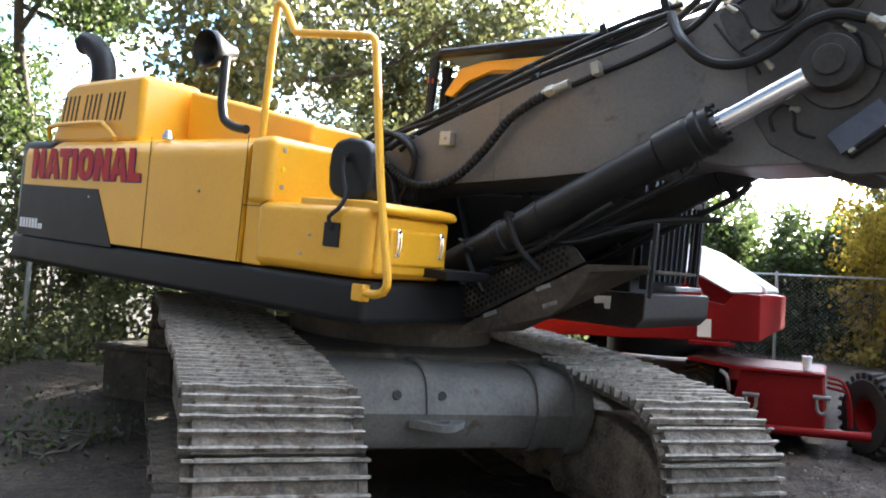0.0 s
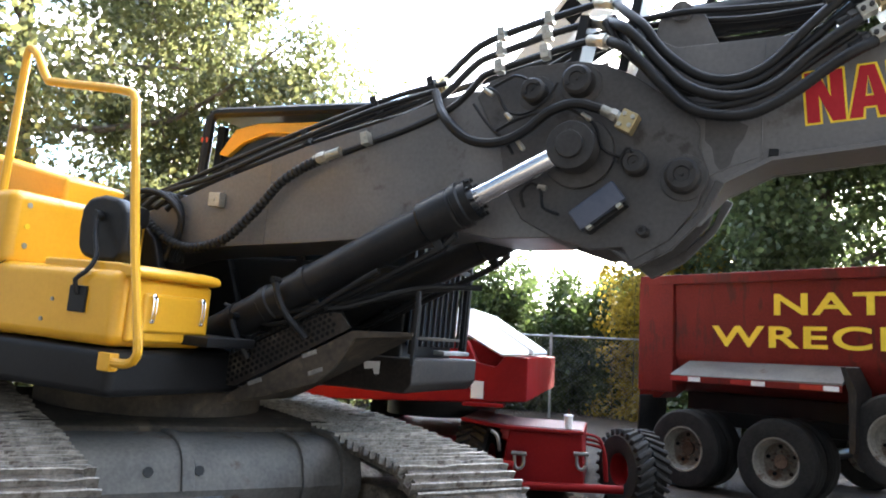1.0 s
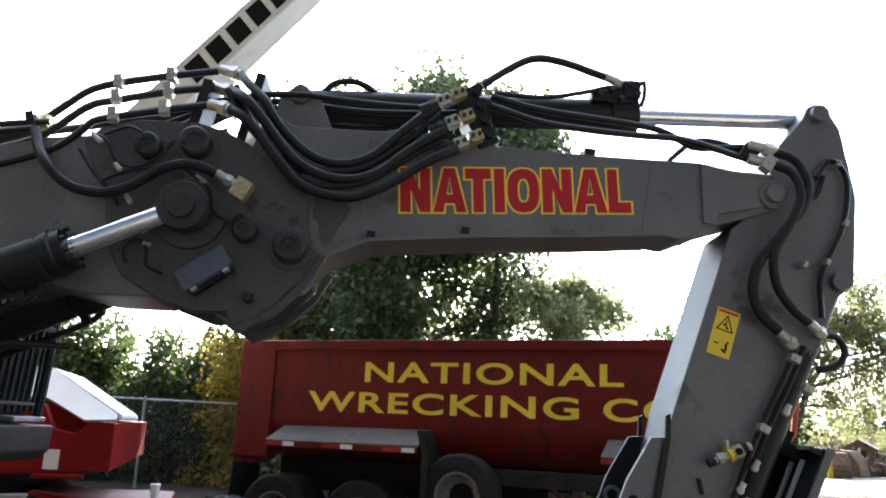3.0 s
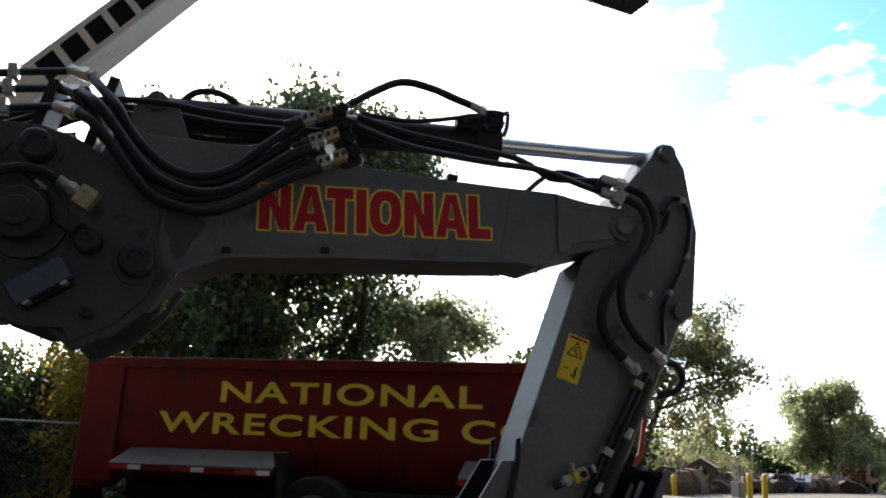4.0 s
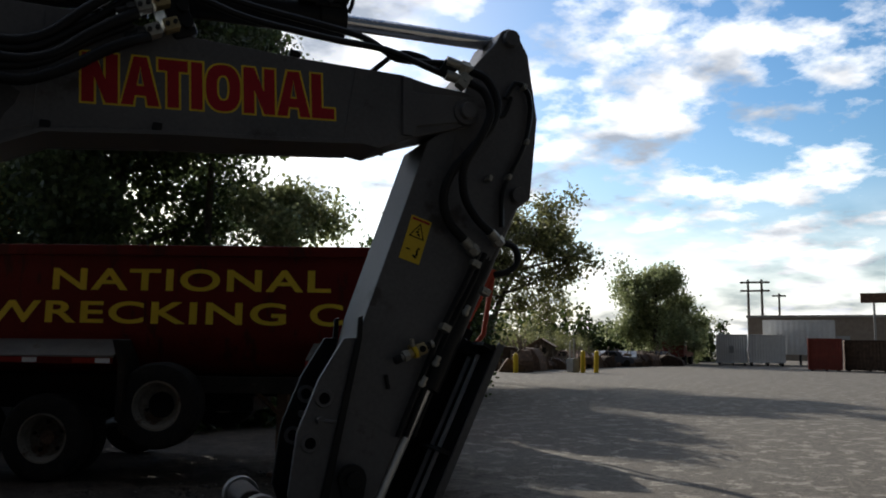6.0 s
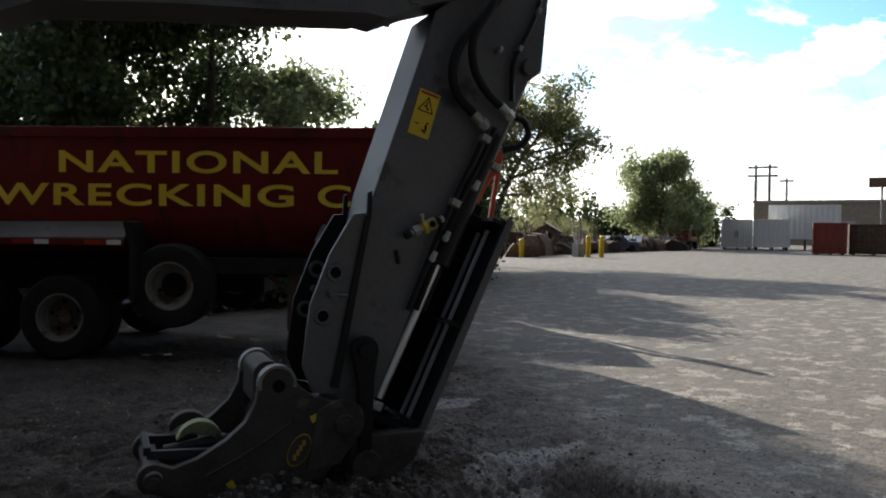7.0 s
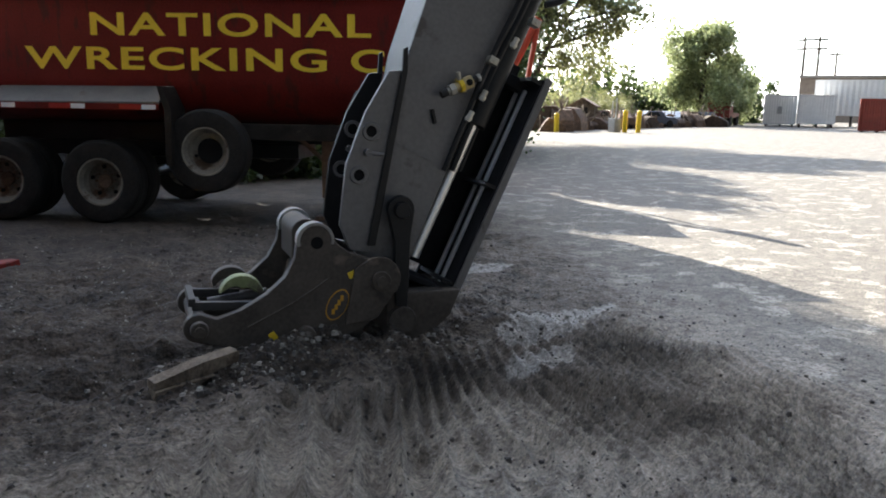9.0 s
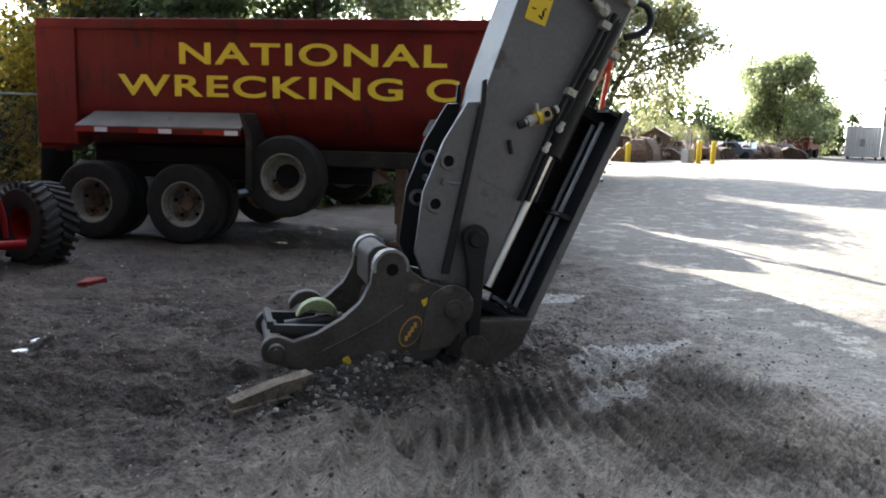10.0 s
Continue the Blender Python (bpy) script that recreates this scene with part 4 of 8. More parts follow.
    rail = part("handrail", bm, M_YELLOW, digger, "yellow tubular handrail")
    bm = bmesh.new()
    box(bm, 1.05, 1.14, -1.53, -1.46, 1.50, 1.60, 0.008)
    part("rail_foot", bm, M_YELLOW, rail)
    # mirror
    bm = bmesh.new()
    prism(bm, [(0.62, 2.13), (0.75, 2.10), (0.90, 2.10), (0.95, 2.15), (0.96, 2.28), (0.93, 2.42), (0.86, 2.48), (0.74, 2.50), (0.63, 2.48), (0.575, 2.42), (0.565, 2.30), (0.58, 2.18)], -1.37, -1.25, 0.04, 4)
    mirror = part("mirror", bm, M_BLACK, digger, "black rear-view mirror on a bent arm")
    bm = bmesh.new()
    tube(bm, [(0.83, -1.53, 1.90), (0.82, -1.55, 1.98), (0.87, -1.53, 2.03), (0.88, -1.48, 2.12), (0.80, -1.44, 2.25), (0.745, -1.40, 2.38)], 0.014, 8)
    rod(bm, (0.745, -1.42, 2.37), (0.745, -1.35, 2.37), 0.03, 12)
    part("mirror_arm", bm, M_BLACK, mirror)
    bm = bmesh.new()
    box(bm, 0.76, 0.89, -1.53, -1.505, 1.80, 1.95, 0.006)
    part("mirror_bracket", bm, M_BLACK, mirror)


build_house()


def build_boom():
    """Two-piece boom with its joint plates, pins, pipes and cylinders."""
    bm = bmesh.new()
    lower = [(-0.55, 2.05), (0.18, 2.27), (0.61, 2.32), (1.55, 2.40), (2.03, 2.45), (2.49, 2.53), (2.80, 2.48), (3.15, 2.50), (3.3, 2.62), (3.3, 3.42), (2.95, 3.50), (2.62, 3.41), (2.39, 3.37), (1.98, 3.23), (1.37, 3.06), (0.66, 2.81), (0.18, 2.62), (-0.55, 2.35)]
    prism(bm, lower, -0.30, 0.30, 0.012)
    seg1 = part("boom_base", bm, M_BOOM, digger, "dark grey box-section boom base")
    bm = bmesh.new()
    box(bm, 1.10, 1.112, -0.304, -0.299, 2.36, 2.95)
    part("weld_seam", bm, M_BOOM, seg1)
    # joint plates either side
    plate = [(2.62, 3.36), (2.70, 3.46), (2.92, 3.54), (3.25, 3.56), (3.42, 3.53), (3.58, 3.46), (3.76, 3.34), (3.93, 3.22), (3.965, 3.15), (3.97, 3.03), (4.02, 2.90), (3.98, 2.70), (3.84, 2.51), (3.64, 2.38), (3.59, 2.46), (3.40, 2.44), (3.18, 2.50), (2.98, 2.60), (2.86, 2.78), (2.80, 3.05)]
    for y0, y1 in ((-0.325, -0.27), (0.27, 0.325)):
        bm = bmesh.new()
        prism(bm, plate, y0, y1, 0.012)
        joint = part("joint_plate", bm, M_STAIN, digger, "rounded dark grey boom joint plate")
    for y0, y1 in ((-0.315, -0.265), (0.265, 0.315)):
        bm = bmesh.new()
        prism(bm, [(3.50, 2.46), (3.66, 2.42), (3.86, 2.54), (4.00, 2.70), (4.06, 2.86), (4.11, 2.84), (4.02, 2.65), (3.85, 2.46), (3.66, 2.345)], y0, y1, 0.01)
        part("stop_plate", bm, M_STAIN, joint)
    for x, z, r, d in ((3.302, 2.997, 0.105, 0.16), (3.279, 3.412, 0.09, 0.08), (3.014, 3.361, 0.075, 0.07), (3.636, 2.931, 0.07, 0.06), (3.90, 2.86, 0.095, 0.07), (3.705, 2.55, 0.032, 0.05)):
        bm = bmesh.new()
        y = -0.37 - d
        lathe(bm, [(0, y + 0.004), (r * 0.10, y + 0.004), (r * 0.12, y + 0.012), (r * 0.42, y + 0.012), (r * 0.46, y), (r * 0.80, y), (r * 0.97, y + 0.014), (r, y + 0.024), (r, 0.37 + d), (0, 0.37 + d)], 28, m=Matrix.Translation((x, 0, z)))
        pin = part("pin", bm, M_PIN, joint)
        if r > 0.07:
            for k in range(2):
                bm = bmesh.new()
                a = radians(35 + 180 * k)
                rod(bm, (x + r * 0.63 * math.cos(a), y - 0.010, z + r * 0.63 * math.sin(a)), (x + r * 0.63 * math.cos(a), y + 0.005, z + r * 0.63 * math.sin(a)), 0.011, 6)
                part("bolt", bm, M_BLACK, pin)
            bm = bmesh.new()
            rod(bm, (x, -0.338, z), (x, -0.318, z), r + 0.035, 28, bevel=0.008)
            part("pin_collar", bm, M_STAIN, joint)
    bm = bmesh.new()
    rod(bm, (3.302, -0.36, 2.997), (3.302, -0.315, 2.997), 0.21, 36, bevel=0.012)
    part("pin_boss", bm, M_STAIN, joint)
    bm = bmesh.new()
    box(bm, -0.15, 0.15, -0.46, -0.40, -0.065, 0.065, 0.01, m=Matrix.Translation((3.457, 0, 2.672)) @ Matrix.Rotation(radians(-39), 4, "Y"))
    cover = part("grey_cover_box", bm, M_BLUEGREY, joint, "blue-grey rectangular cover box")
    cm = Matrix.Translation((3.457, 0, 2.672)) @ Matrix.Rotation(radians(-39), 4, "Y")
    bm = bmesh.new()
    box(bm, -0.135, 0.135, -0.40, -0.32, -0.085, 0.045, 0.006, m=cm)
    part("box_bracket", bm, M_BLACK, cover)
    for dx in (-0.10, 0.10):
        bm = bmesh.new()
        box(bm, dx - 0.018, dx + 0.018, -0.455, -0.40, -0.083, -0.063, 0.004, m=cm)
        part("box_clip", bm, M_ZINC, cover)
    # outer boom
    bm = bmesh.new()
    outer = [(3.40, 2.62), (3.55, 3.40), (3.66, 3.70), (3.80, 3.63), (4.38, 3.665), (4.96, 3.655), (5.64, 3.67), (6.30, 3.705), (6.52, 3.68), (6.78, 3.68), (6.89, 3.57), (6.80, 3.46), (6.41, 3.31), (6.19, 3.20), (6.08, 3.21), (5.59, 3.14), (5.0, 3.07), (4.34, 2.97), (4.10, 2.84), (3.95, 2.66)]
    prism(bm, outer, -0.275, 0.12, 0.012)
    seg2 = part("boom_extension", bm, M_BOOM, digger, "dark grey outer boom")
    bm = bmesh.new()
    for y0, y1 in ((-0.30, -0.272), (0.272, 0.30)):
        prism(bm, [(6.30, 3.69), (6.36, 3.69), (6.38, 3.60), (6.80, 3.64), (6.86, 3.56), (6.78, 3.48), (6.42, 3.38), (6.40, 3.31), (6.33, 3.31)], y0, y1, 0.008)
        rod(bm, (6.75, y0 - 0.02, 3.535), (6.75, y1 + 0.02, 3.535), 0.088, 24, bevel=0.01)
    rod(bm, (6.75, -0.36, 3.535), (6.75, 0.36, 3.535), 0.056, 20, bevel=0.01)
    part("boom_end_boss", bm, M_BOOM, seg2)
    for x in (4.32, 4.87):
        bm = bmesh.new()
        box(bm, x, x + 0.05, -0.30, -0.27, 2.99 + (x - 4.32) * 0.16, 3.03 + (x - 4.32) * 0.16, 0.004)
        part("clip_lug", bm, M_BLACK, seg2)
    bm = bmesh.new()
    low = [(4.10, 2.84), (4.34, 2.97), (5.0, 3.07), (5.59, 3.14), (6.08, 3.21)]
    for y0, y1 in ((-0.296, -0.262), (0.10, 0.135)):
        prism(bm, [(x, z - 0.004) for x, z in low] + [(x, z + 0.022) for x, z in low[::-1]], y0, y1, 0.003)
    part("lower_flange", bm, M_BOOM, seg2)
    for line in ([(4.285, 2.97), (4.275, 3.25), (4.27, 3.62)], [(5.96, 3.20), (5.98, 3.45), (6.0, 3.68)], [(3.98, 2.86), (4.10, 2.92), (4.30, 3.0)]):
        bm = bmesh.new()
        tube(bm, [(x, -0.2755, z) for x, z in line], 0.005, 5, step=0.05)
        part("weld_line", bm, M_BOOM, seg2)
    bm = bmesh.new()
    prism(bm, [(3.985, 3.20), (4.06, 3.215), (4.15, 3.19), (4.21, 3.16), (4.19, 3.09), (4.15, 3.03), (4.13, 2.95), (4.09, 2.90), (4.05, 2.95), (4.03, 3.04), (3.99, 3.08)], -0.2765, -0.2745)
    part("oil_stain", bm, M_STAIN, seg2, "dark oily stain under the hoses", smooth=0)
    # lettering on the outer boom: yellow rim behind red letters
    block_word("boom_lettering_rim", 1.40, 0.275, 0.205, 0.038, M_LETTER_Y, seg2, on_side(4.500, -0.2765, 3.167, 6.6), 0.001, "yellow outline of the lettering")
    block_word("boom_lettering", 1.40, 0.275, 0.205, 0.0, M_LETTER_R, seg2, on_side(4.500, -0.2765, 3.167, 6.6), 0.003, "heavy red block lettering")
    # boom cylinders
    for y in (-0.47, 0.47):
        a, b = Vector((0.80, y, 1.650)), Vector((3.302, y, 2.997))
        d = (b - a).normalized()
        bm = bmesh.new()
        e = a + d * 2.10
        lathe(bm, [(0, 0), (0.10, 0), (0.118, 0.02), (0.118, 0.61), (0.130, 0.62), (0.130, 0.68), (0.118, 0.69), (0.118, 1.84), (0.138, 1.86), (0.138, 2.06), (0.130, 2.07), (0.130, 2.085), (0.142, 2.09), (0.142, 2.13), (0.128, 2.14), (0.128, 2.19), (0.10, 2.20), (0.0, 2.20)], 32, m=Matrix.Translation(a) @ d.to_track_quat("Y", "Z").to_matrix().to_4x4())
        cyl = part("boom_cylinder", bm, M_BLACK, digger, "black boom lift cylinder")
        bm = bmesh.new()
        rod(bm, e, b, 0.062, 24)
        part("piston_rod", bm, M_CHROME, cyl, "polished chrome piston rod")
        bm = bmesh.new()
        rod(bm, b + Vector((0, -0.07, 0)), b + Vector((0, 0.07, 0)), 0.14, 28, bevel=0.012)
        rod(bm, b + Vector((0, -0.10, 0)), b + Vector((0, 0.10, 0)), 0.08, 20, bevel=0.01)
        part("rod_eye", bm, M_PIN, cyl)
        bm = bmesh.new()
        q = d.cross(Vector((0, 1, 0))).normalized()
        for k in (0.35, 0.95, 1.86):
            rod(bm, a + d * k, a + d * (k + 0.05), 0.127, 24)
            box(bm, -0.03, 0.03, -0.03, 0.03, -0.20, 0.0, 0.008, m=Matrix.Translation(a + d * (k + 0.025)) @ Matrix.Rotation(-math.atan2(d.z, d.x), 4, "Y"))
        for k in range(10):
            w = q * math.cos(k * 0.628) * 0.115 + Vector((0, 1, 0)) * math.sin(k * 0.628) * 0.115
            rod(bm, e + d * 0.10 + w, e + d * 0.125 + w, 0.014, 6)
        tube(bm, [a + d * 0.45 + q * -0.17, a + d * 1.0 + q * -0.18, a + d * 1.9 + q * -0.18, a + d * 2.0 + q * -0.12], 0.022, 8)
        tube(bm, [a + d * 0.30 + q * 0.15, a + d * 0.7 + q * -0.16 + Vector((0, -0.05, 0)), a + d * 1.5 + q * -0.16 + Vector((0, -0.1, 0))], 0.018, 8)
        part("cylinder_pipe", bm, M_BLACK, cyl)
    # stick cylinder on top of the outer boom
    a, b = Vector((3.80, 0, 3.875)), Vector((7.081, 0, 4.182))
    d = (b - a).normalized()
    e = a + d * 2.15
    bm = bmesh.new()
    rod(bm, a, e, 0.105, 26, bevel=0.01)
    rod(bm, e - d * 0.16, e + d * 0.02, 0.125, 26, bevel=0.01)
    box(bm, -0.075, 0.075, -0.09, 0.09, 0.05, 0.135, 0.03, m=Matrix.Translation(e - d * 0.06) @ Matrix.Rotation(radians(-6), 4, "Y"))
    stick = part("stick_cylinder", bm, M_BLACK, digger, "black stick cylinder")
    # the head's ports: a cluster of blocks, elbows and bolts
    head = Matrix.Translation(e) @ Matrix.Rotation(radians(-5.5), 4, "Y")
    for x0, x1, y0, y1, z0, z1 in ((-0.20, -0.02, -0.13, 0.02, 0.04, 0.15), (-0.09, 0.02, -0.15, -0.06, 0.07, 0.19), (-0.30, -0.18, -0.14, -0.05, 0.05, 0.12)):
        bm = bmesh.new()
        box(bm, x0, x1, y0, y1, z0, z1, 0.012, m=head)
        part("port_block", bm, M_BLACK, stick)
    for x, z in ((-0.17, 0.12), (-0.05, 0.16), (0.0, 0.09), (-0.25, 0.09), (-0.11, 0.06)):
        bm = bmesh.new()
        rod(bm, head @ Vector((x, -0.175, z)), head @ Vector((x, -0.12, z)), 0.018, 8)
        part("port_bolt", bm, M_PIN, stick)
    bm = bmesh.new()
    tube(bm, [head @ Vector(p) for p in ((0.02, -0.10, 0.17), (0.06, -0.10, 0.20), (0.055, -0.10, 0.10), (0.03, -0.10, 0.03))], 0.014, 8, step=0.02)
    part("port_elbow", bm, M_BLACK, stick)
    bm = bmesh.new()
    rod(bm, e, b, 0.052, 24)
    part("piston_rod", bm, M_CHROME, stick, "polished chrome piston rod")
    for y0, y1 in ((-0.16, -0.11), (0.11, 0.16)):
        bm = bmesh.new()
        prism(bm, [(3.62, 3.55), (3.68, 3.88), (3.80, 3.96), (3.92, 3.88), (4.05, 3.62)], y0, y1, 0.01)
        part("cylinder_lug", bm, M_BOOM, seg2)
    bm = bmesh.new()
    rod(bm, (3.80, -0.2, 3.875), (3.80, 0.2, 3.875), 0.06, 18)
    part("lug_pin", bm, M_BOOM, seg2)


build_boom()


def build_arm():
    bm = bmesh.new()
    arm_line = [(6.53, 3.32), (6.74, 3.50), (6.80, 3.86), (6.98, 4.10), (7.02, 4.19), (7.07, 4.22), (7.13, 4.21), (7.23, 4.06), (7.33, 3.62), (7.31, 3.05), (7.20, 2.96), (7.04, 2.60), (6.86, 2.36), (6.70, 2.05), (6.60, 1.72), (6.36, 1.08), (6.28, 0.86), (6.12, 0.80), (5.98, 0.92), (6.20, 2.15)]
    prism(bm, arm_line, -0.22, 0.22, 0.012)
    arm = part("arm", bm, M_BOOM, digger, "dark grey digging arm")
    for x, z in ((7.081, 4.137), (7.203, 3.057)):
        bm = bmesh.new()
        rod(bm, (x, -0.27, z), (x, 0.27, z), 0.057, 18, bevel=0.008)
        part("arm_pin", bm, M_BOOM, arm)
    bm = bmesh.new()
    box(bm, -0.005, 0.005, -0.2235, -0.219, 0, 0.65, m=Matrix.Translation((6.66, 0, 2.75)) @ Matrix.Rotation(radians(6), 4, "Y"))
    part("weld_seam", bm, M_BOOM, arm)
    bm = bmesh.new()
    box(bm, -0.004, 0.004, -0.2235, -0.219, 0, 0.30, m=Matrix.Translation((6.10, 0, 1.62)) @ Matrix.Rotation(radians(112), 4, "Y"))
    part("weld_seam", bm, M_BOOM, arm)
    # warning sticker
    st = Matrix.Translation((6.392, -0.2225, 2.545)) @ SIDE @ pose(0, 0, 0, 0, 0, -13.5)
    bm = bmesh.new()
    box(bm, 0, 0.142, 0, 0.29, 0.0, 0.002)
    sticker = part("warning_sticker", bm, M_STICKER, arm, "yellow warning sticker with pictograms", smooth=0, at=st)
    bm = bmesh.new()
    tri = [(0.018, 0.157), (0.127, 0.157), (0.0725, 0.258)]
    inner = [(0.030, 0.164), (0.115, 0.164), (0.0725, 0.243)]
    for k in range(3):
        j = (k + 1) % 3
        bm.faces.new([bm.verts.new((*v, 0.003)) for v in (tri[k], tri[j], inner[j], inner[k])])
    bmesh.ops.remove_doubles(bm, verts=bm.verts, dist=1e-5)
    part("warning_triangle", bm, M_LETTER_HOLE_K, sticker, smooth=0)
    for x, y, w, h, a in ((0.068, 0.196, 0.011, 0.006, 20), (0.082, 0.180, 0.010, 0.006, -30), (0.072, 0.216, 0.009, 0.004, 60), (0.040, 0.075, 0.014, 0.004, 0), (0.105, 0.066, 0.007, 0.020, 10), (0.096, 0.040, 0.016, 0.006, -25), (0.110, 0.095, 0.008, 0.005, 0)):
        bm = bmesh.new()
        box(bm, -w, w, -h, h, 0.0021, 0.0035, m=Matrix.Translation((x, y, 0)) @ Matrix.Rotation(radians(a), 4, "Z"))
        part("pictogram", bm, M_LETTER_HOLE_K, sticker, smooth=0)
    bm = bmesh.new()
    box(bm, 0.01, 0.132, 0.266, 0.28, 0.002, 0.004)
    part("heading_bar", bm, M_LETTER_R, sticker, smooth=0)
    # gusset plates on the front of the arm, with pin holes
    for y0, y1 in ((-0.24, -0.20), (0.20, 0.24)):
        bm = bmesh.new()
        prism(bm, [(6.17, 2.03), (6.08, 2.02), (5.95, 1.77), (5.85, 1.46), (5.83, 1.10), (5.90, 0.95), (6.02, 0.93)], y0, y1, 0.008)
        g = part("gusset_plate", bm, M_BOOM if y0 < 0 else M_BLACK, arm, "grey gusset plate with pin holes")
        for x, z in ((5.99, 1.66), (5.93, 1.40)):
            bm = bmesh.new()
            lathe(bm, [(0.034, y0 + 0.01), (0.034, y0 - 0.012), (0.052, y0 - 0.012), (0.056, y0 - 0.006), (0.056, y1)], 24, m=Matrix.Translation((x, 0, z)))
            part("hole_boss", bm, M_BOOM, g)
            # black plug drawn as the shade within the hole
            bm = bmesh.new()
            rod(bm, (x, y0 - 0.004, z), (x, y1 + 0.003, z), 0.0345, 18)
            part("pin_hole", bm, M_LETTER_HOLE_K, g)
        bm = bmesh.new()
        rod(bm, (5.97, y0 - 0.06, 1.535), (5.97, y1 + 0.01, 1.535), 0.022, 12)
        rod(bm, (5.965, y0 - 0.05, 1.535), (6.06, y0 - 0.05, 1.53), 0.012, 8)
        part("locking_pin", bm, M_BOOM, g)
    bm = bmesh.new()
    for y0, y1 in ((-0.27, -0.245), (0.245, 0.27)):
        prism(bm, [(6.15, 2.15), (6.18, 2.165), (6.185, 2.02), (6.05, 0.98), (6.0, 0.98), (6.15, 2.02)], y0, y1, 0.006)
    part("gusset_rib", bm, M_BLACK, arm)
    # linkage at the arm's foot
    bm = bmesh.new()
    for y0, y1 in ((-0.33, -0.27), (0.27, 0.33)):
        prism(bm, arc(6.18, 1.21, 0.085, 0, 180, 8) + [(6.15, 1.02), (6.18, 0.62), (6.26, 0.60), (6.25, 1.05)], y0, y1, 0.01)
    rod(bm, (6.18, -0.37, 1.21), (6.18, 0.37, 1.21), 0.05, 18, bevel=0.008)
    part("link", bm, M_BLACK, arm, "black bucket link")
    bm = bmesh.new()
    rod(bm, (6.66, -0.17, 1.74), (6.33, -0.17, 0.90), 0.034, 16)
    part("bucket_rod", bm, M_ROD, arm, "chrome bucket cylinder rod")
    bm = bmesh.new()
    rod(bm, (7.18, -0.12, 3.02), (6.66, -0.17, 1.74), 0.085, 20, bevel=0.01)
    part("bucket_cylinder", bm, M_BLACK, arm)
    bm = bmesh.new()
    d = Vector((6.64 - 7.20, 0, 0.62 - 2.05)).normalized()
    gm = Matrix.Translation((7.115, 0, 2.05)) @ Matrix.Rotation(math.atan2(-d.x, -d.z), 4, "Y")
    box(bm, -0.012, 0.012, -0.22, 0.22, -1.52, 0.0, 0.004, m=gm)
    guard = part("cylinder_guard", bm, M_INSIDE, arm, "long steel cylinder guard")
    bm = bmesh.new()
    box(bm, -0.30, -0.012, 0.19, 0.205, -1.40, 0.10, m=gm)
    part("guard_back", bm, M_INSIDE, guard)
    bm = bmesh.new()
    box(bm, 0.0, 0.050, -0.238, -0.221, -1.52, 0.02, 0.004, m=gm)
    part("guard_flange", bm, M_BOOM, guard)
    for y in (-0.06, 0.06):
        bm = bmesh.new()
        box(bm, -0.034, -0.012, y - 0.014, y + 0.014, -1.45, -0.08, 0.003, m=gm)
        part("guard_rail", bm, M_RAIL, guard, "bare steel guard rail")
    for k in (-1.42, -0.75, -0.03):
        bm = bmesh.new()
        box(bm, -0.09, 0.0, -0.22, 0.2, k - 0.012, k + 0.012, m=gm)
        part("guard_rib", bm, M_CHAR, guard)
    bm = bmesh.new()
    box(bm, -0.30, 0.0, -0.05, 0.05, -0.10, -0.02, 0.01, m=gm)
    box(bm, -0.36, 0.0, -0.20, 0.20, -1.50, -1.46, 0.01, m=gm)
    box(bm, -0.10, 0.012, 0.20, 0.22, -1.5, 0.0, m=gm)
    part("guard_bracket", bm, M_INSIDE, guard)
    bm = bmesh.new()
    prism(bm, [(6.12, 0.75), (6.25, 0.70), (6.62, 0.72), (6.56, 0.55), (6.42, 0.42), (6.26, 0.36), (6.14, 0.44)], -0.30, 0.30, 0.02)
    rod(bm, (6.23, -0.34, 0.53), (6.23, 0.34, 0.53), 0.09, 20, bevel=0.01)
    part("link_cradle", bm, M_COUPLER, arm)
    # quick coupler
    cp = arc(5.035, 0.515, 0.085, 235, 75, 8) + [(5.13, 0.57), (5.26, 0.62), (5.40, 0.71), (5.50, 0.81), (5.55, 0.92)] + arc(5.665, 1.02, 0.105, 175, 10, 10) + [(5.80, 1.00), (5.88, 0.95), (5.95, 0.93), (6.10, 0.89), (6.16, 0.82), (6.14, 0.66), (5.98, 0.50), (5.82, 0.42), (5.20, 0.40)]
    bm = bmesh.new()
    for y0, y1 in ((-0.36, -0.29), (0.29, 0.36)):
        prism(bm, cp, y0, y1, 0.012)
    box(bm, 5.30, 6.0, -0.30, 0.30, 0.42, 0.60, 0.02)
    coupler = part("quick_coupler", bm, M_COUPLER, digger, "black steel quick coupler half buried in dirt")
    for y in (-0.326, 0.326):
        bm = bmesh.new()
        prism(bm, arc(5.665, 1.02, 0.109, 200, -10, 14) + arc(5.665, 1.02, 0.090, -10, 200, 14), y - 0.038, y + 0.038, 0.004)
        part("worn_ear_rim", bm, M_WORN, coupler, "worn bright rim of the ear")
        # the ear's through hole is a black disc, its shade as colour
        bm = bmesh.new()
        rod(bm, (5.672, y - 0.0385, 1.01), (5.672, y + 0.0385, 1.01), 0.036, 18)
        part("pin_hole", bm, M_LETTER_HOLE_K, coupler)
    bm = bmesh.new()
    tube(bm, [(5.30, -0.362, 0.52), (5.55, -0.362, 0.66), (5.75, -0.362, 0.80)], 0.006, 5)
    part("weld_line", bm, M_COUPLER, coupler)
    for y0, y1 in ((-0.385, -0.355), (0.355, 0.385)):
        bm = bmesh.new()
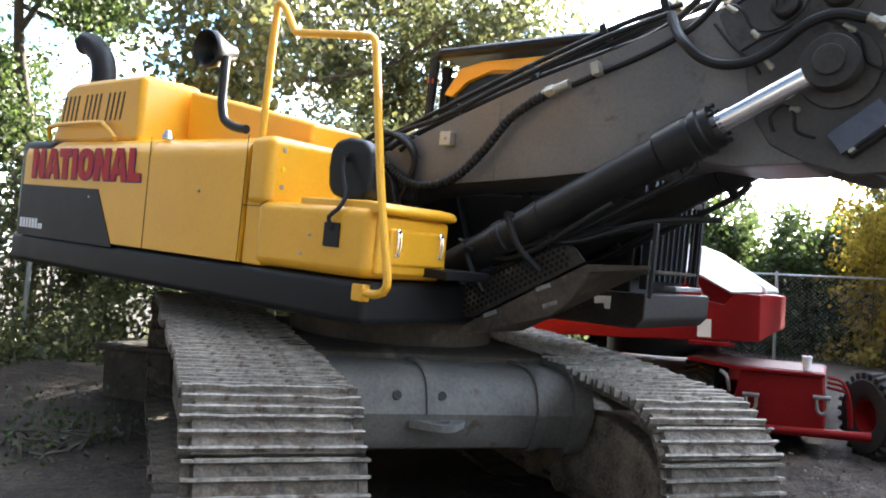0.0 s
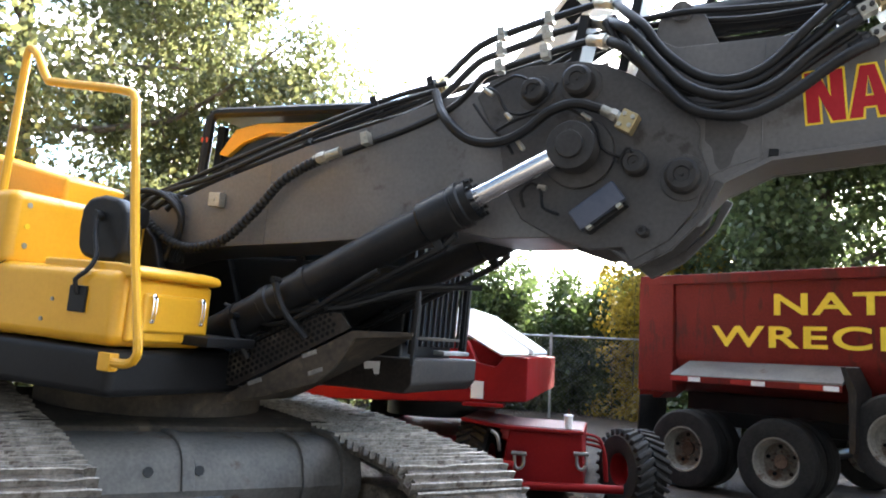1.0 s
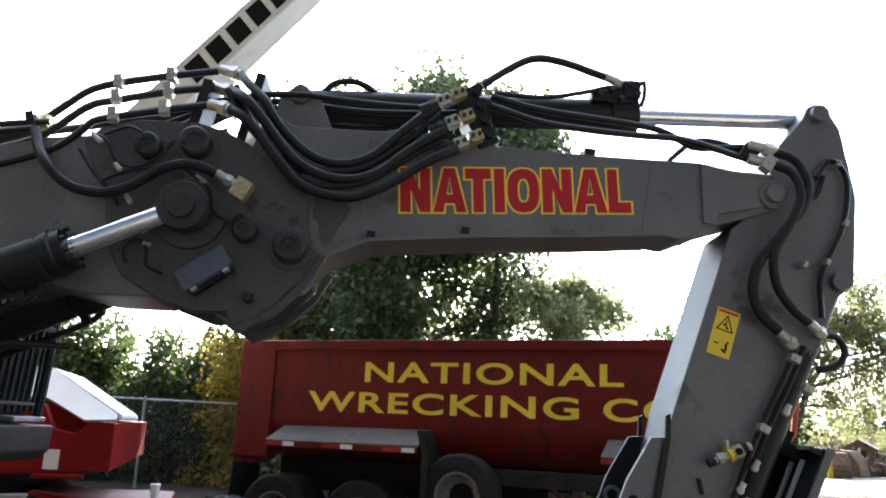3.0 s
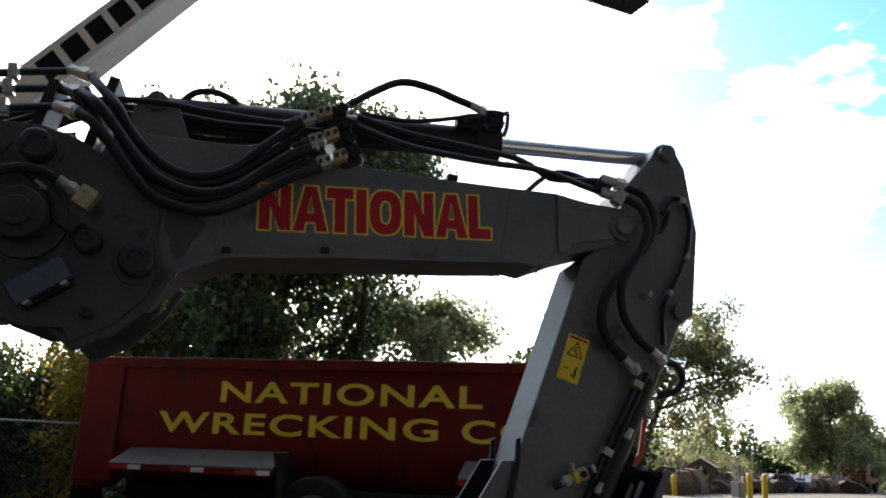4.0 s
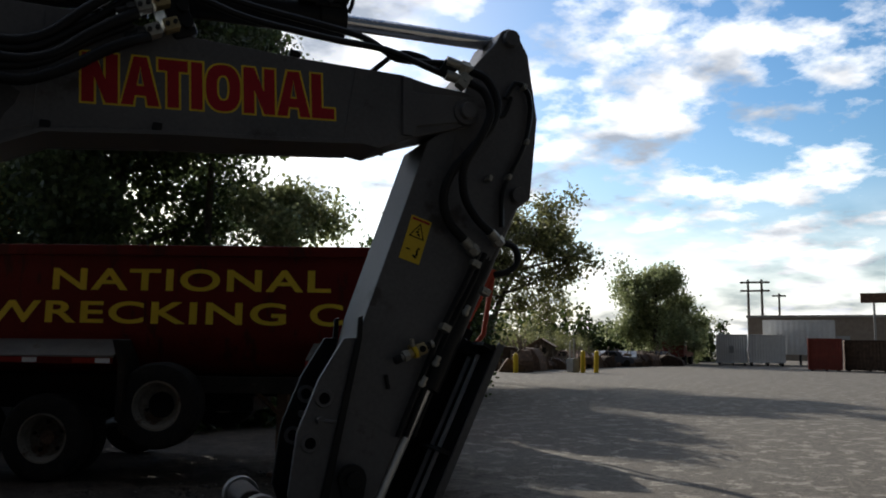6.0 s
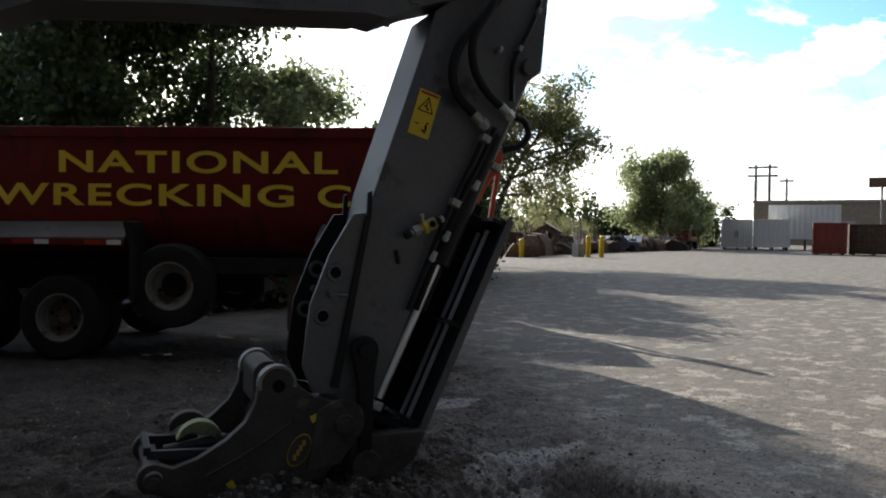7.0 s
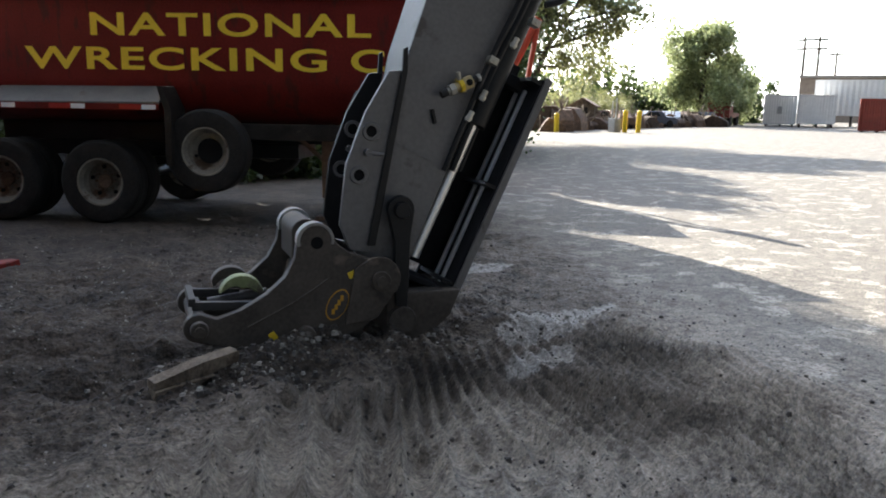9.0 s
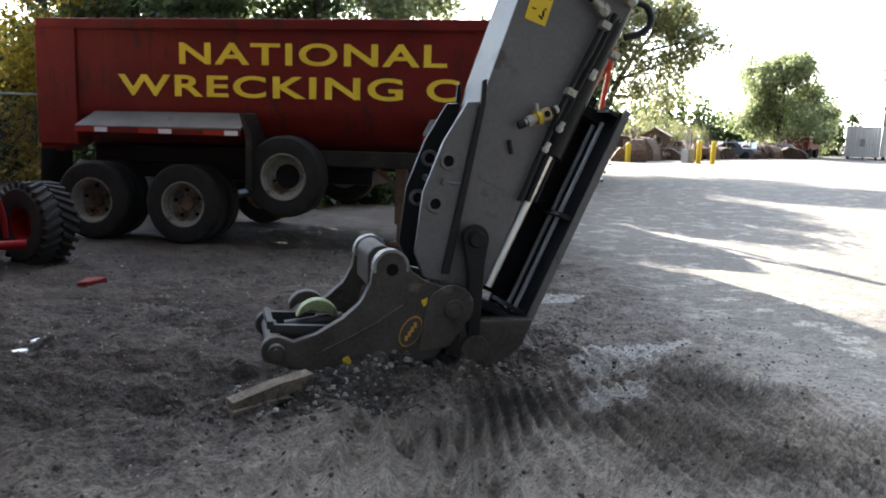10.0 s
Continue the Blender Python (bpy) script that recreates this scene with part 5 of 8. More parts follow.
        prism(bm, [(5.86, 0.52), (5.90, 0.86)] + arc(6.05, 0.80, 0.135, 130, -50, 12) + [(6.05, 0.56)], y0, y1, 0.008)
        part("ear_plate", bm, M_COUPLER, coupler, "rounded worn plate round the coupler's rear pin")
    for x, z, r in ((6.06, 0.79, 0.06), (5.63, 0.47, 0.055), (5.035, 0.515, 0.05)):
        bm = bmesh.new()
        rod(bm, (x, -0.41, z), (x, 0.41, z), r, 20, bevel=0.008)
        rod(bm, (x, -0.425, z), (x, -0.405, z), r * 0.55, 14)
        part("coupler_pin", bm, M_COUPLER, coupler)
    bm = bmesh.new()
    prism(bm, arc(5.29, 0.645, 0.13, 150, 10, 10) + [(5.40, 0.655), (5.33, 0.70)] + arc(5.25, 0.62, 0.085, 40, 130, 5)[1:] + [(5.16, 0.66)], -0.14, -0.05, 0.012)
    part("locking_hook", bm, M_LIME, coupler, "pale green locking hook")
    bm = bmesh.new()
    prism(bm, arc(5.25, 0.66, 0.12, 165, 15, 10) + [(5.34, 0.66), (5.28, 0.71), (5.20, 0.70), (5.15, 0.65)], 0.10, 0.18, 0.012)
    part("locking_hook", bm, M_COUPLER, coupler, "dusty black locking hook")
    bm = bmesh.new()
    box(bm, 4.98, 5.02, -0.28, 0.10, 0.62, 0.67, 0.008)
    box(bm, 5.00, 5.34, -0.28, -0.24, 0.60, 0.65, 0.006)
    box(bm, 5.00, 5.30, 0.06, 0.10, 0.60, 0.65, 0.006)
    rod(bm, (5.10, -0.10, 0.60), (5.44, -0.10, 0.66), 0.035, 14)
    part("coupler_cylinder", bm, M_PIN, coupler, "worn steel locking cylinder")
    bm = bmesh.new()
    prism(bm, [(5.58, 0.60), (5.62, 0.80), (5.74, 0.84), (5.86, 0.60)], -0.29, 0.29, 0.015)
    part("coupler_bridge", bm, M_COUPLER, coupler, "steel bridge between the ears")
    bm = bmesh.new()
    prism(bm, arc(5.655, 1.03, 0.085, 200, -20, 10) + [(5.74, 0.86), (5.58, 0.86)], -0.10, 0.29, 0.015)
    part("ear_spacer", bm, M_COUPLER, coupler, "rounded steel block between the ears")
    bm = bmesh.new()
    lathe(bm, [(0.0, 0), (0.075, 0), (0.08, 0.003), (0.0, 0.004)], 24, m=Matrix.Translation((5.81, -0.362, 0.645)) @ Matrix.Rotation(radians(25), 4, "Y") @ Matrix.Diagonal((0.75, -1, 1.25, 1)))
    badge = part("round_badge", bm, M_BADGE, coupler, "oval orange badge")
    bm = bmesh.new()
    lathe(bm, [(0.0, 0.008), (0.0725, 0.008), (0.0725, 0.0)], 24, m=Matrix.Translation((5.81, -0.362, 0.645)) @ Matrix.Rotation(radians(25), 4, "Y") @ Matrix.Diagonal((0.75, -1, 1.25, 1)))
    part("badge_face", bm, M_COUPLER, badge)
    bm = bmesh.new()
    for k in range(4):
        box(bm, -0.009, 0.009, -0.3735, -0.371, -0.016, 0.016, m=Matrix.Translation((5.785 + k * 0.016, 0, 0.605 + k * 0.027)))
    part("badge_marking", bm, M_BADGE, badge)
    for x, z, a in ((5.90, 0.83, -25), (5.45, 0.455, 55)):
        bm = bmesh.new()
        box(bm, -0.035, 0.035, -0.364, -0.358, -0.02, 0.02, m=Matrix.Translation((x, 0, z)) @ Matrix.Rotation(radians(a), 4, "Y"))
        part("yellow_tag", bm, M_STICKER, coupler)


build_arm()


def hose(name, pts, r, parent=None, material=None, ribs=0.0, label="", seg=8, step=0.04):
    bm = bmesh.new()
    tube(bm, pts, r, seg, ribs=ribs, step=step)
    return part(name, bm, material or M_RUBBER, parent or digger, label)


def fitting(a, b, r, parent=None, material=None):
    """A crimped hose end with its nut."""
    a, b = Vector(a), Vector(b)
    bm = bmesh.new()
    rod(bm, a, b, r, 12)
    rod(bm, a.lerp(b, 0.55), a.lerp(b, 0.85), r * 1.3, 6)
    return part("hose_fitting", bm, material or M_ZINC, parent or digger)


def clamp(x, y, z, sx=0.05, sz=0.07, turn=0.0, parent=None, material=None):
    bm = bmesh.new()
    box(bm, -sx / 2, sx / 2, -0.035, 0.035, -sz / 2, sz / 2, 0.006, m=Matrix.Translation((x, y, z)) @ Matrix.Rotation(radians(turn), 4, "Y"))
    rod(bm, (x, y - 0.045, z), (x, y - 0.03, z), 0.012, 6)
    return part("pipe_clamp", bm, material or M_ZINC, parent or digger)


def build_hoses():
    # three steel pipes along the top of the boom base, then flexible hoses over the joint to the valve block
    tops = [
        (-0.05, [(-0.3, 2.62), (0.07, 2.74), (0.61, 2.94), (1.29, 3.19), (1.80, 3.38), (2.13, 3.50), (2.225, 3.553), (2.443, 3.764), (2.521, 3.813), (2.636, 3.859), (2.94, 3.946), (3.28, 4.03)]),
        (-0.17, [(-0.3, 2.55), (0.07, 2.67), (0.61, 2.87), (1.29, 3.10), (1.80, 3.24), (2.08, 3.31), (2.305, 3.416), (2.517, 3.62), (2.603, 3.668), (2.69, 3.694), (2.989, 3.79), (3.28, 3.858)]),
        (-0.30, [(1.68, 3.01), (1.87, 3.075), (2.17, 3.174), (2.435, 3.294), (2.573, 3.418), (2.639, 3.498), (2.747, 3.537), (3.032, 3.62), (3.32, 3.694)]),
        (0.10, [(-0.3, 2.66), (0.07, 2.78), (0.61, 2.98), (1.29, 3.22), (1.80, 3.42), (2.3, 3.56), (2.9, 3.72), (3.3, 3.80)]),
        (0.22, [(-0.3, 2.60), (0.07, 2.72), (0.61, 2.92), (1.29, 3.16), (1.80, 3.36), (2.3, 3.48), (2.9, 3.62), (3.3, 3.72)]),
    ]
    for y, line in tops:
        hose("boom_pipe", [(x, y, z) for x, z in line], 0.024, material=M_BLACK, label="black hydraulic pipe", step=0.05)
    hose("boom_hose", [(-0.4, -0.28, 2.50), (0.15, -0.28, 2.72), (0.6, -0.29, 2.84), (1.1, -0.30, 3.03), (1.5, -0.31, 3.17), (1.9, -0.30, 3.31), (2.3, -0.28, 3.42)], 0.020)
    hose("boom_hose", [(-0.4, -0.22, 2.58), (0.3, -0.22, 2.83), (0.8, -0.22, 3.02), (1.4, -0.2, 3.24), (2.0, -0.2, 3.43), (2.35, -0.2, 3.50)], 0.018)
    for y, x0, z0, x1, z1 in ((-0.10, 2.658, 3.846, 2.969, 3.934), (-0.22, 2.71, 3.697, 3.008, 3.781), (-0.35, 2.764, 3.536, 3.05, 3.612)):
        for x, z in ((x0, z0), (x1, z1)):
            clamp(x, y, z, 0.052, 0.085, -10)
    for x, lo, hi in ((2.71, 3.40, 3.90), (3.01, 3.45, 3.98)):
        bm = bmesh.new()
        box(bm, x - 0.03, x + 0.03, -0.28, -0.02, lo, hi, 0.008, m=Matrix.Translation((x, 0, 0)) @ Matrix.Rotation(radians(8), 4, "Y") @ Matrix.Translation((-x, 0, 0)))
        part("pipe_rack", bm, M_BLACK, digger)
    for x, z in ((0.66, 2.92), (1.30, 3.17), (1.83, 3.40), (2.24, 3.52)):
        clamp(x, -0.20, z - 0.03, 0.05, 0.11, -20, material=M_BLACK)
    clamp(1.88, -0.36, 3.09, 0.055, 0.085, -16)
    clamp(0.69, -0.34, 2.66, 0.10, 0.10, 0)
    fitting((2.18, -0.07, 3.51), (2.30, -0.10, 3.53), 0.045, material=M_BRASS)
    fitting((1.68, -0.345, 3.01), (1.50, -0.36, 2.945), 0.032)
    for a, b in (((3.26, -0.05, 4.03), (3.42, -0.16, 3.965)), ((3.26, -0.17, 3.855), (3.42, -0.27, 3.80)), ((3.30, -0.30, 3.69), (3.44, -0.37, 3.645))):
        fitting(a, b, 0.036)
    loops = [
        (0.029, 0.0, [(3.40, -0.15, 3.975), (3.50, -0.27, 3.86), (3.63, -0.36, 3.727), (3.714, -0.36, 3.611), (3.831, -0.36, 3.501), (3.976, -0.36, 3.413), (4.144, -0.36, 3.399), (4.302, -0.36, 3.472), (4.452, -0.36, 3.633), (4.574, -0.36, 3.758), (4.66, -0.36, 3.83)]),
        (0.029, 0.0035, [(3.40, -0.26, 3.81), (3.522, -0.40, 3.713), (3.638, -0.40, 3.603), (3.738, -0.40, 3.492), (3.871, -0.40, 3.368), (4.028, -0.40, 3.301), (4.193, -0.40, 3.294), (4.35, -0.40, 3.358), (4.50, -0.40, 3.50), (4.623, -0.40, 3.604), (4.72, -0.38, 3.68)]),
        (0.029, 0.0035, [(3.42, -0.36, 3.655), (3.53, -0.42, 3.59), (3.642, -0.42, 3.49), (3.759, -0.42, 3.365), (3.909, -0.42, 3.229), (4.078, -0.42, 3.181), (4.24, -0.42, 3.19), (4.424, -0.42, 3.292), (4.575, -0.42, 3.414), (4.70, -0.42, 3.50), (4.79, -0.38, 3.56)]),
        (0.024, 0.0, [(3.42, -0.26, 3.84), (3.52, -0.30, 3.66), (3.66, -0.35, 3.48), (3.86, -0.36, 3.34), (4.04, -0.36, 3.34), (4.24, -0.36, 3.38), (4.44, -0.35, 3.54), (4.68, -0.33, 3.78)]),
        (0.020, 0.0, [(3.38, -0.30, 3.80), (3.52, -0.34, 3.60), (3.70, -0.38, 3.43), (3.92, -0.39, 3.26), (4.10, -0.40, 3.24), (4.3, -0.40, 3.30), (4.5, -0.39, 3.46), (4.7, -0.36, 3.62)]),
    ]
    for r, ribs, line in loops:
        hose("loop_hose", line, r, ribs=ribs, label="thick black rubber hose with a spiral guard" if ribs else "thick black rubber hose", step=0.013 if ribs else 0.03, seg=12)
    # loops of thinner hose over the joint
    for k in range(5):
        y = -0.18 + 0.10 * k
        hose("joint_hose", [(3.0, y, 3.62), (3.35, y, 3.78 + 0.02 * k), (3.75, y - 0.02, 3.86 - 0.012 * k), (4.15, y - 0.05, 3.85 - 0.02 * k), (4.50, y - 0.05, 3.86), (4.78, y - 0.1, 3.88)], 0.020, step=0.06)
    hose("joint_hose", [(3.9, -0.05, 3.93), (3.98, -0.05, 4.03), (4.10, -0.05, 4.06), (4.22, -0.05, 4.02), (4.30, -0.05, 3.94)], 0.022)
    # valve block: three slanting rows of plated flange halves with bolt heads
    for k, (x0, z0, x1, z1) in enumerate(((4.683, 3.864, 4.771, 3.919), (4.747, 3.736, 4.832, 3.784), (4.811, 3.607, 4.898, 3.661))):
        for j, (x, z) in enumerate(((x0, z0), (x1, z1))):
            vm = Matrix.Translation((x, -0.36, z)) @ Matrix.Rotation(radians(-28), 4, "Y")
            bm = bmesh.new()
            box(bm, -0.042, 0.042, -0.040, 0.045, -0.034, 0.034, 0.007, m=vm)
            block = part("valve_block", bm, M_ZINC if j == 0 else M_BRASS, digger, "plated hydraulic flange block")
            for dx in (-0.022, 0.022):
                bm = bmesh.new()
                rod(bm, vm @ Vector((dx, -0.058, 0.0)), vm @ Vector((dx, -0.038, 0.0)), 0.013, 8)
                rod(bm, vm @ Vector((dx, -0.0585, 0.0)), vm @ Vector((dx, -0.056, 0.0)), 0.007, 6)
                part("cap_screw", bm, M_PIN, block)
        fitting((x0 - 0.13, -0.36, z0 - 0.075), (x0 - 0.03, -0.36, z0 - 0.02), 0.033, material=M_BLACK)
    bm = bmesh.new()
    box(bm, -0.07, 0.07, -0.30, 0.0, -0.20, 0.20, 0.02, m=Matrix.Translation((4.90, 0, 3.82)) @ Matrix.Rotation(radians(-28), 4, "Y"))
    part("valve_bracket", bm, M_BLACK, digger)
    for k in range(4):
        x, z = 4.88 + 0.035 * k, 3.985 - 0.09 * k
        bm = bmesh.new()
        rod(bm, (x, -0.34, z), (x, -0.20, z), 0.035, 10)
        part("valve_plug", bm, M_BLACK, digger)
    # arched hose to the stick cylinder, and pipes on to the elbow
    hose("arch_hose", [(4.92, -0.16, 4.09), (5.07, -0.15, 4.22), (5.24, -0.14, 4.33), (5.43, -0.13, 4.335), (5.62, -0.12, 4.295), (5.76, -0.10, 4.275)], 0.026, label="arched black hose")
    fitting((5.72, -0.11, 4.28), (5.84, -0.09, 4.25), 0.028)
    hose("arch_hose", [(5.83, -0.09, 4.255), (5.88, -0.09, 4.235), (5.90, -0.09, 4.20)], 0.022, step=0.015)
    hose("thin_hose", [(5.0, -0.2, 4.03), (5.3, -0.18, 4.05), (5.55, -0.16, 4.12), (5.72, -0.16, 4.18), (5.80, -0.14, 4.20)], 0.016)
    hose("elbow_pipe", [(4.98, -0.30, 3.90), (5.32, -0.30, 3.83), (5.83, -0.30, 3.82), (6.18, -0.30, 3.83), (6.50, -0.30, 3.77), (6.66, -0.30, 3.74)], 0.022, material=M_BLACK, label="black hydraulic pipe", step=0.06)
    hose("elbow_pipe", [(4.98, -0.24, 3.99), (5.30, -0.24, 3.94), (5.80, -0.24, 3.92), (6.05, -0.24, 3.90), (6.22, -0.26, 3.82), (6.30, -0.27, 3.80), (6.60, -0.28, 3.84)], 0.022, material=M_BLACK, label="black hydraulic pipe", step=0.06)
    hose("elbow_pipe", [(6.08, -0.2, 3.66), (6.28, -0.2, 3.86), (6.45, -0.22, 3.87), (6.62, -0.24, 3.80)], 0.018, material=M_BLACK)
    clamp(6.60, -0.30, 3.79, 0.10, 0.10, 25, material=M_BLACK)
    for z in (3.84, 3.75):
        fitting((6.58, -0.32, z), (6.76, -0.33, z - 0.03), 0.034)
    clamp(6.70, -0.34, 3.72, 0.07, 0.10, 30)
    clamp(5.62, -0.22, 3.70, 0.07, 0.04, 0, material=M_BLACK)
    # hoses over the elbow and down the arm
    hose("elbow_hose", [(6.74, -0.33, 3.81), (6.86, -0.36, 3.76), (6.93, -0.38, 3.62), (6.90, -0.38, 3.45), (6.78, -0.36, 3.28), (6.66, -0.33, 3.10), (6.63, -0.31, 2.94), (6.68, -0.30, 2.80), (6.80, -0.29, 2.70)], 0.030, label="thick black hose over the elbow", step=0.03, seg=10)
    hose("elbow_hose", [(6.74, -0.35, 3.72), (6.84, -0.38, 3.66), (6.88, -0.40, 3.52), (6.82, -0.39, 3.34), (6.74, -0.36, 3.16), (6.76, -0.34, 2.98), (6.86, -0.32, 2.85), (6.98, -0.30, 2.77)], 0.028, step=0.03, seg=10)
    fitting((6.80, -0.29, 2.70), (6.90, -0.285, 2.62), 0.034)
    fitting((6.98, -0.30, 2.77), (7.07, -0.29, 2.70), 0.034)
    hose("arm_pipe", [(7.05, -0.26, 3.70), (7.12, -0.26, 3.82), (7.20, -0.26, 3.80), (7.25, -0.26, 3.68), (7.22, -0.26, 3.42), (7.12, -0.26, 3.18), (7.07, -0.26, 3.05), (7.08, -0.26, 2.82)], 0.018, material=M_BLACK, step=0.05)
    hose("arm_pipe", [(6.95, -0.25, 3.55), (7.05, -0.25, 3.58), (7.10, -0.25, 3.72)], 0.016, material=M_BLACK)
    hose("arm_hose", [(7.06, -0.29, 2.72), (7.16, -0.29, 2.70), (7.20, -0.29, 2.62), (7.15, -0.29, 2.54), (7.04, -0.28, 2.50)], 0.022, step=0.025)
    for x, z in ((7.10, 3.16), (7.22, 3.42), (7.18, 3.80), (6.96, 3.13)):
        clamp(x, -0.27, z, 0.028, 0.04, 20)
    for k, off in enumerate((0.0, 0.07, 0.14)):
        hose("arm_pipe", [(6.92 + off, -0.27 + 0.05 * k, 2.64), (6.86 + off, -0.27 + 0.05 * k, 2.48), (6.70 + off, -0.27 + 0.05 * k, 2.12), (6.58 + off, -0.27 + 0.05 * k, 1.80), (6.46 + off, -0.26 + 0.05 * k, 1.45)], 0.020, material=M_BLACK, step=0.08, label="black hydraulic pipe")
    for x, z in ((6.88, 2.55), (6.96, 2.38), (6.70, 2.13)):
        clamp(x, -0.31, z, 0.062, 0.045, 22)
    for x, z in ((6.68, 1.95), (6.60, 1.82), (6.86, 2.28)):
        fitting((x, -0.30, z), (x - 0.03, -0.30, z - 0.06), 0.018)
    # small valve and peg on the arm's side
    va, vb = Vector((6.395, -0.285, 1.905)), Vector((6.640, -0.285, 2.030))
    bm = bmesh.new()
    box(bm, 6.495, 6.575, -0.262, -0.218, 1.93, 2.01, 0.008)
    valve = part("arm_valve", bm, M_BRASS, digger, "plated valve cluster on the arm's side")
    for f0, f1, r, seg, mm in ((0.0, 0.16, 0.026, 12, M_BLACK), (0.10, 0.22, 0.020, 10, M_ZINC), (0.22, 0.36, 0.037, 6, M_ZINC), (0.36, 0.46, 0.028, 12, M_BRASS), (0.46, 0.56, 0.040, 12, M_STICKER), (0.56, 0.78, 0.042, 6, M_BRASS), (0.78, 0.92, 0.022, 10, M_BLACK), (0.92, 1.0, 0.026, 6, M_ZINC)):
        bm = bmesh.new()
        rod(bm, va.lerp(vb, f0), va.lerp(vb, f1), r, seg, bevel=0.003)
        part("valve_nut", bm, mm, valve)
    # black disc for the shaded port opening
    bm = bmesh.new()
    rod(bm, (6.558, -0.332, 1.99), (6.556, -0.30, 1.988), 0.020, 14)
    part("valve_port", bm, M_LETTER_HOLE_K, valve)
    bm = bmesh.new()
    rod(bm, (6.50, -0.30, 2.0), (6.485, -0.31, 2.045), 0.014, 8)
    part("grease_nipple", bm, M_ZINC, valve)
    bm = bmesh.new()
    box(bm, 6.365, 6.385, -0.25, -0.219, 1.73, 1.82, 0.005, m=Matrix.Translation((6.375, 0, 1.775)) @ Matrix.Rotation(radians(-16), 4, "Y") @ Matrix.Translation((-6.375, 0, -1.775)))
    part("peg", bm, M_BLACK, digger)
    # hoses on the joint and the boom base
    hose("side_hose", [(-0.1, -0.36, 2.58), (0.1, -0.37, 2.47), (0.30, -0.38, 2.36), (0.54, -0.39, 2.30), (0.83, -0.39, 2.37), (1.06, -0.38, 2.57), (1.24, -0.37, 2.78), (1.40, -0.36, 2.89), (1.52, -0.36, 2.945)], 0.030, ribs=0.008, label="black corrugated hose along the boom", step=0.018, seg=10)
    hose("joint_side_hose", [(2.33, -0.32, 3.40), (2.40, -0.38, 3.28), (2.485, -0.44, 3.182), (2.582, -0.44, 3.093), (2.702, -0.44, 3.041), (2.859, -0.44, 3.043), (3.003, -0.44, 3.111), (3.143, -0.46, 3.213), (3.296, -0.46, 3.256), (3.445, -0.44, 3.223)], 0.030, label="thick black hose round the joint", step=0.03, seg=10)
    fitting((3.44, -0.44, 3.225), (3.55, -0.44, 3.17), 0.030)
    bm = bmesh.new()
    vm = Matrix.Translation((3.595, -0.44, 3.145)) @ Matrix.Rotation(radians(25), 4, "Y")
    box(bm, -0.048, 0.048, -0.045, 0.045, -0.058, 0.058, 0.008, m=vm)
    jv = part("joint_valve", bm, M_BRASS, digger, "plated block at the hose's end")
    for bx, bz in ((-0.025, 0.03), (0.025, 0.03), (-0.025, -0.035), (0.028, -0.02)):
        bm = bmesh.new()
        rod(bm, vm @ Vector((bx, -0.062, bz)), vm @ Vector((bx, -0.04, bz)), 0.013, 8)
        part("cap_screw", bm, M_ZINC, jv)
    thin = [
        [(2.66, -0.33, 3.42), (2.78, -0.40, 3.36), (2.86, -0.41, 3.24), (2.98, -0.41, 3.22), (3.1, -0.41, 3.30), (3.16, -0.41, 3.4)],
        [(2.80, -0.40, 3.12), (2.92, -0.41, 3.18), (3.06, -0.42, 3.22), (3.22, -0.44, 3.24), (3.40, -0.44, 3.14), (3.46, -0.43, 3.0), (3.56, -0.43, 2.95)],
        [(2.75, -0.38, 3.40), (2.9, -0.42, 3.45), (2.98, -0.43, 3.42)],
        [(3.02, -0.40, 2.66), (3.0, -0.42, 2.74), (3.06, -0.42, 2.80), (3.12, -0.42, 2.76), (3.14, -0.42, 2.66), (3.24, -0.42, 2.62)],
        [(3.55, -0.42, 2.92), (3.60, -0.44, 3.0), (3.63, -0.44, 2.98)],
        [(2.62, -0.36, 3.30), (2.74, -0.38, 3.16), (2.86, -0.40, 3.06), (2.92, -0.40, 2.98)],
    ]
    for line in thin:
        hose("grease_hose", line, 0.010, step=0.03, seg=6)
    for a, b in (((2.86, -0.42, 3.22), (2.90, -0.42, 3.18)), ((2.94, -0.41, 3.06), (2.99, -0.41, 3.0)), ((2.70, -0.41, 3.38), (2.76, -0.41, 3.34)), ((3.10, -0.42, 2.78), (3.15, -0.42, 2.77)), ((3.33, -0.44, 3.2), (3.39, -0.44, 3.16))):
        fitting(a, b, 0.014)


build_hoses()


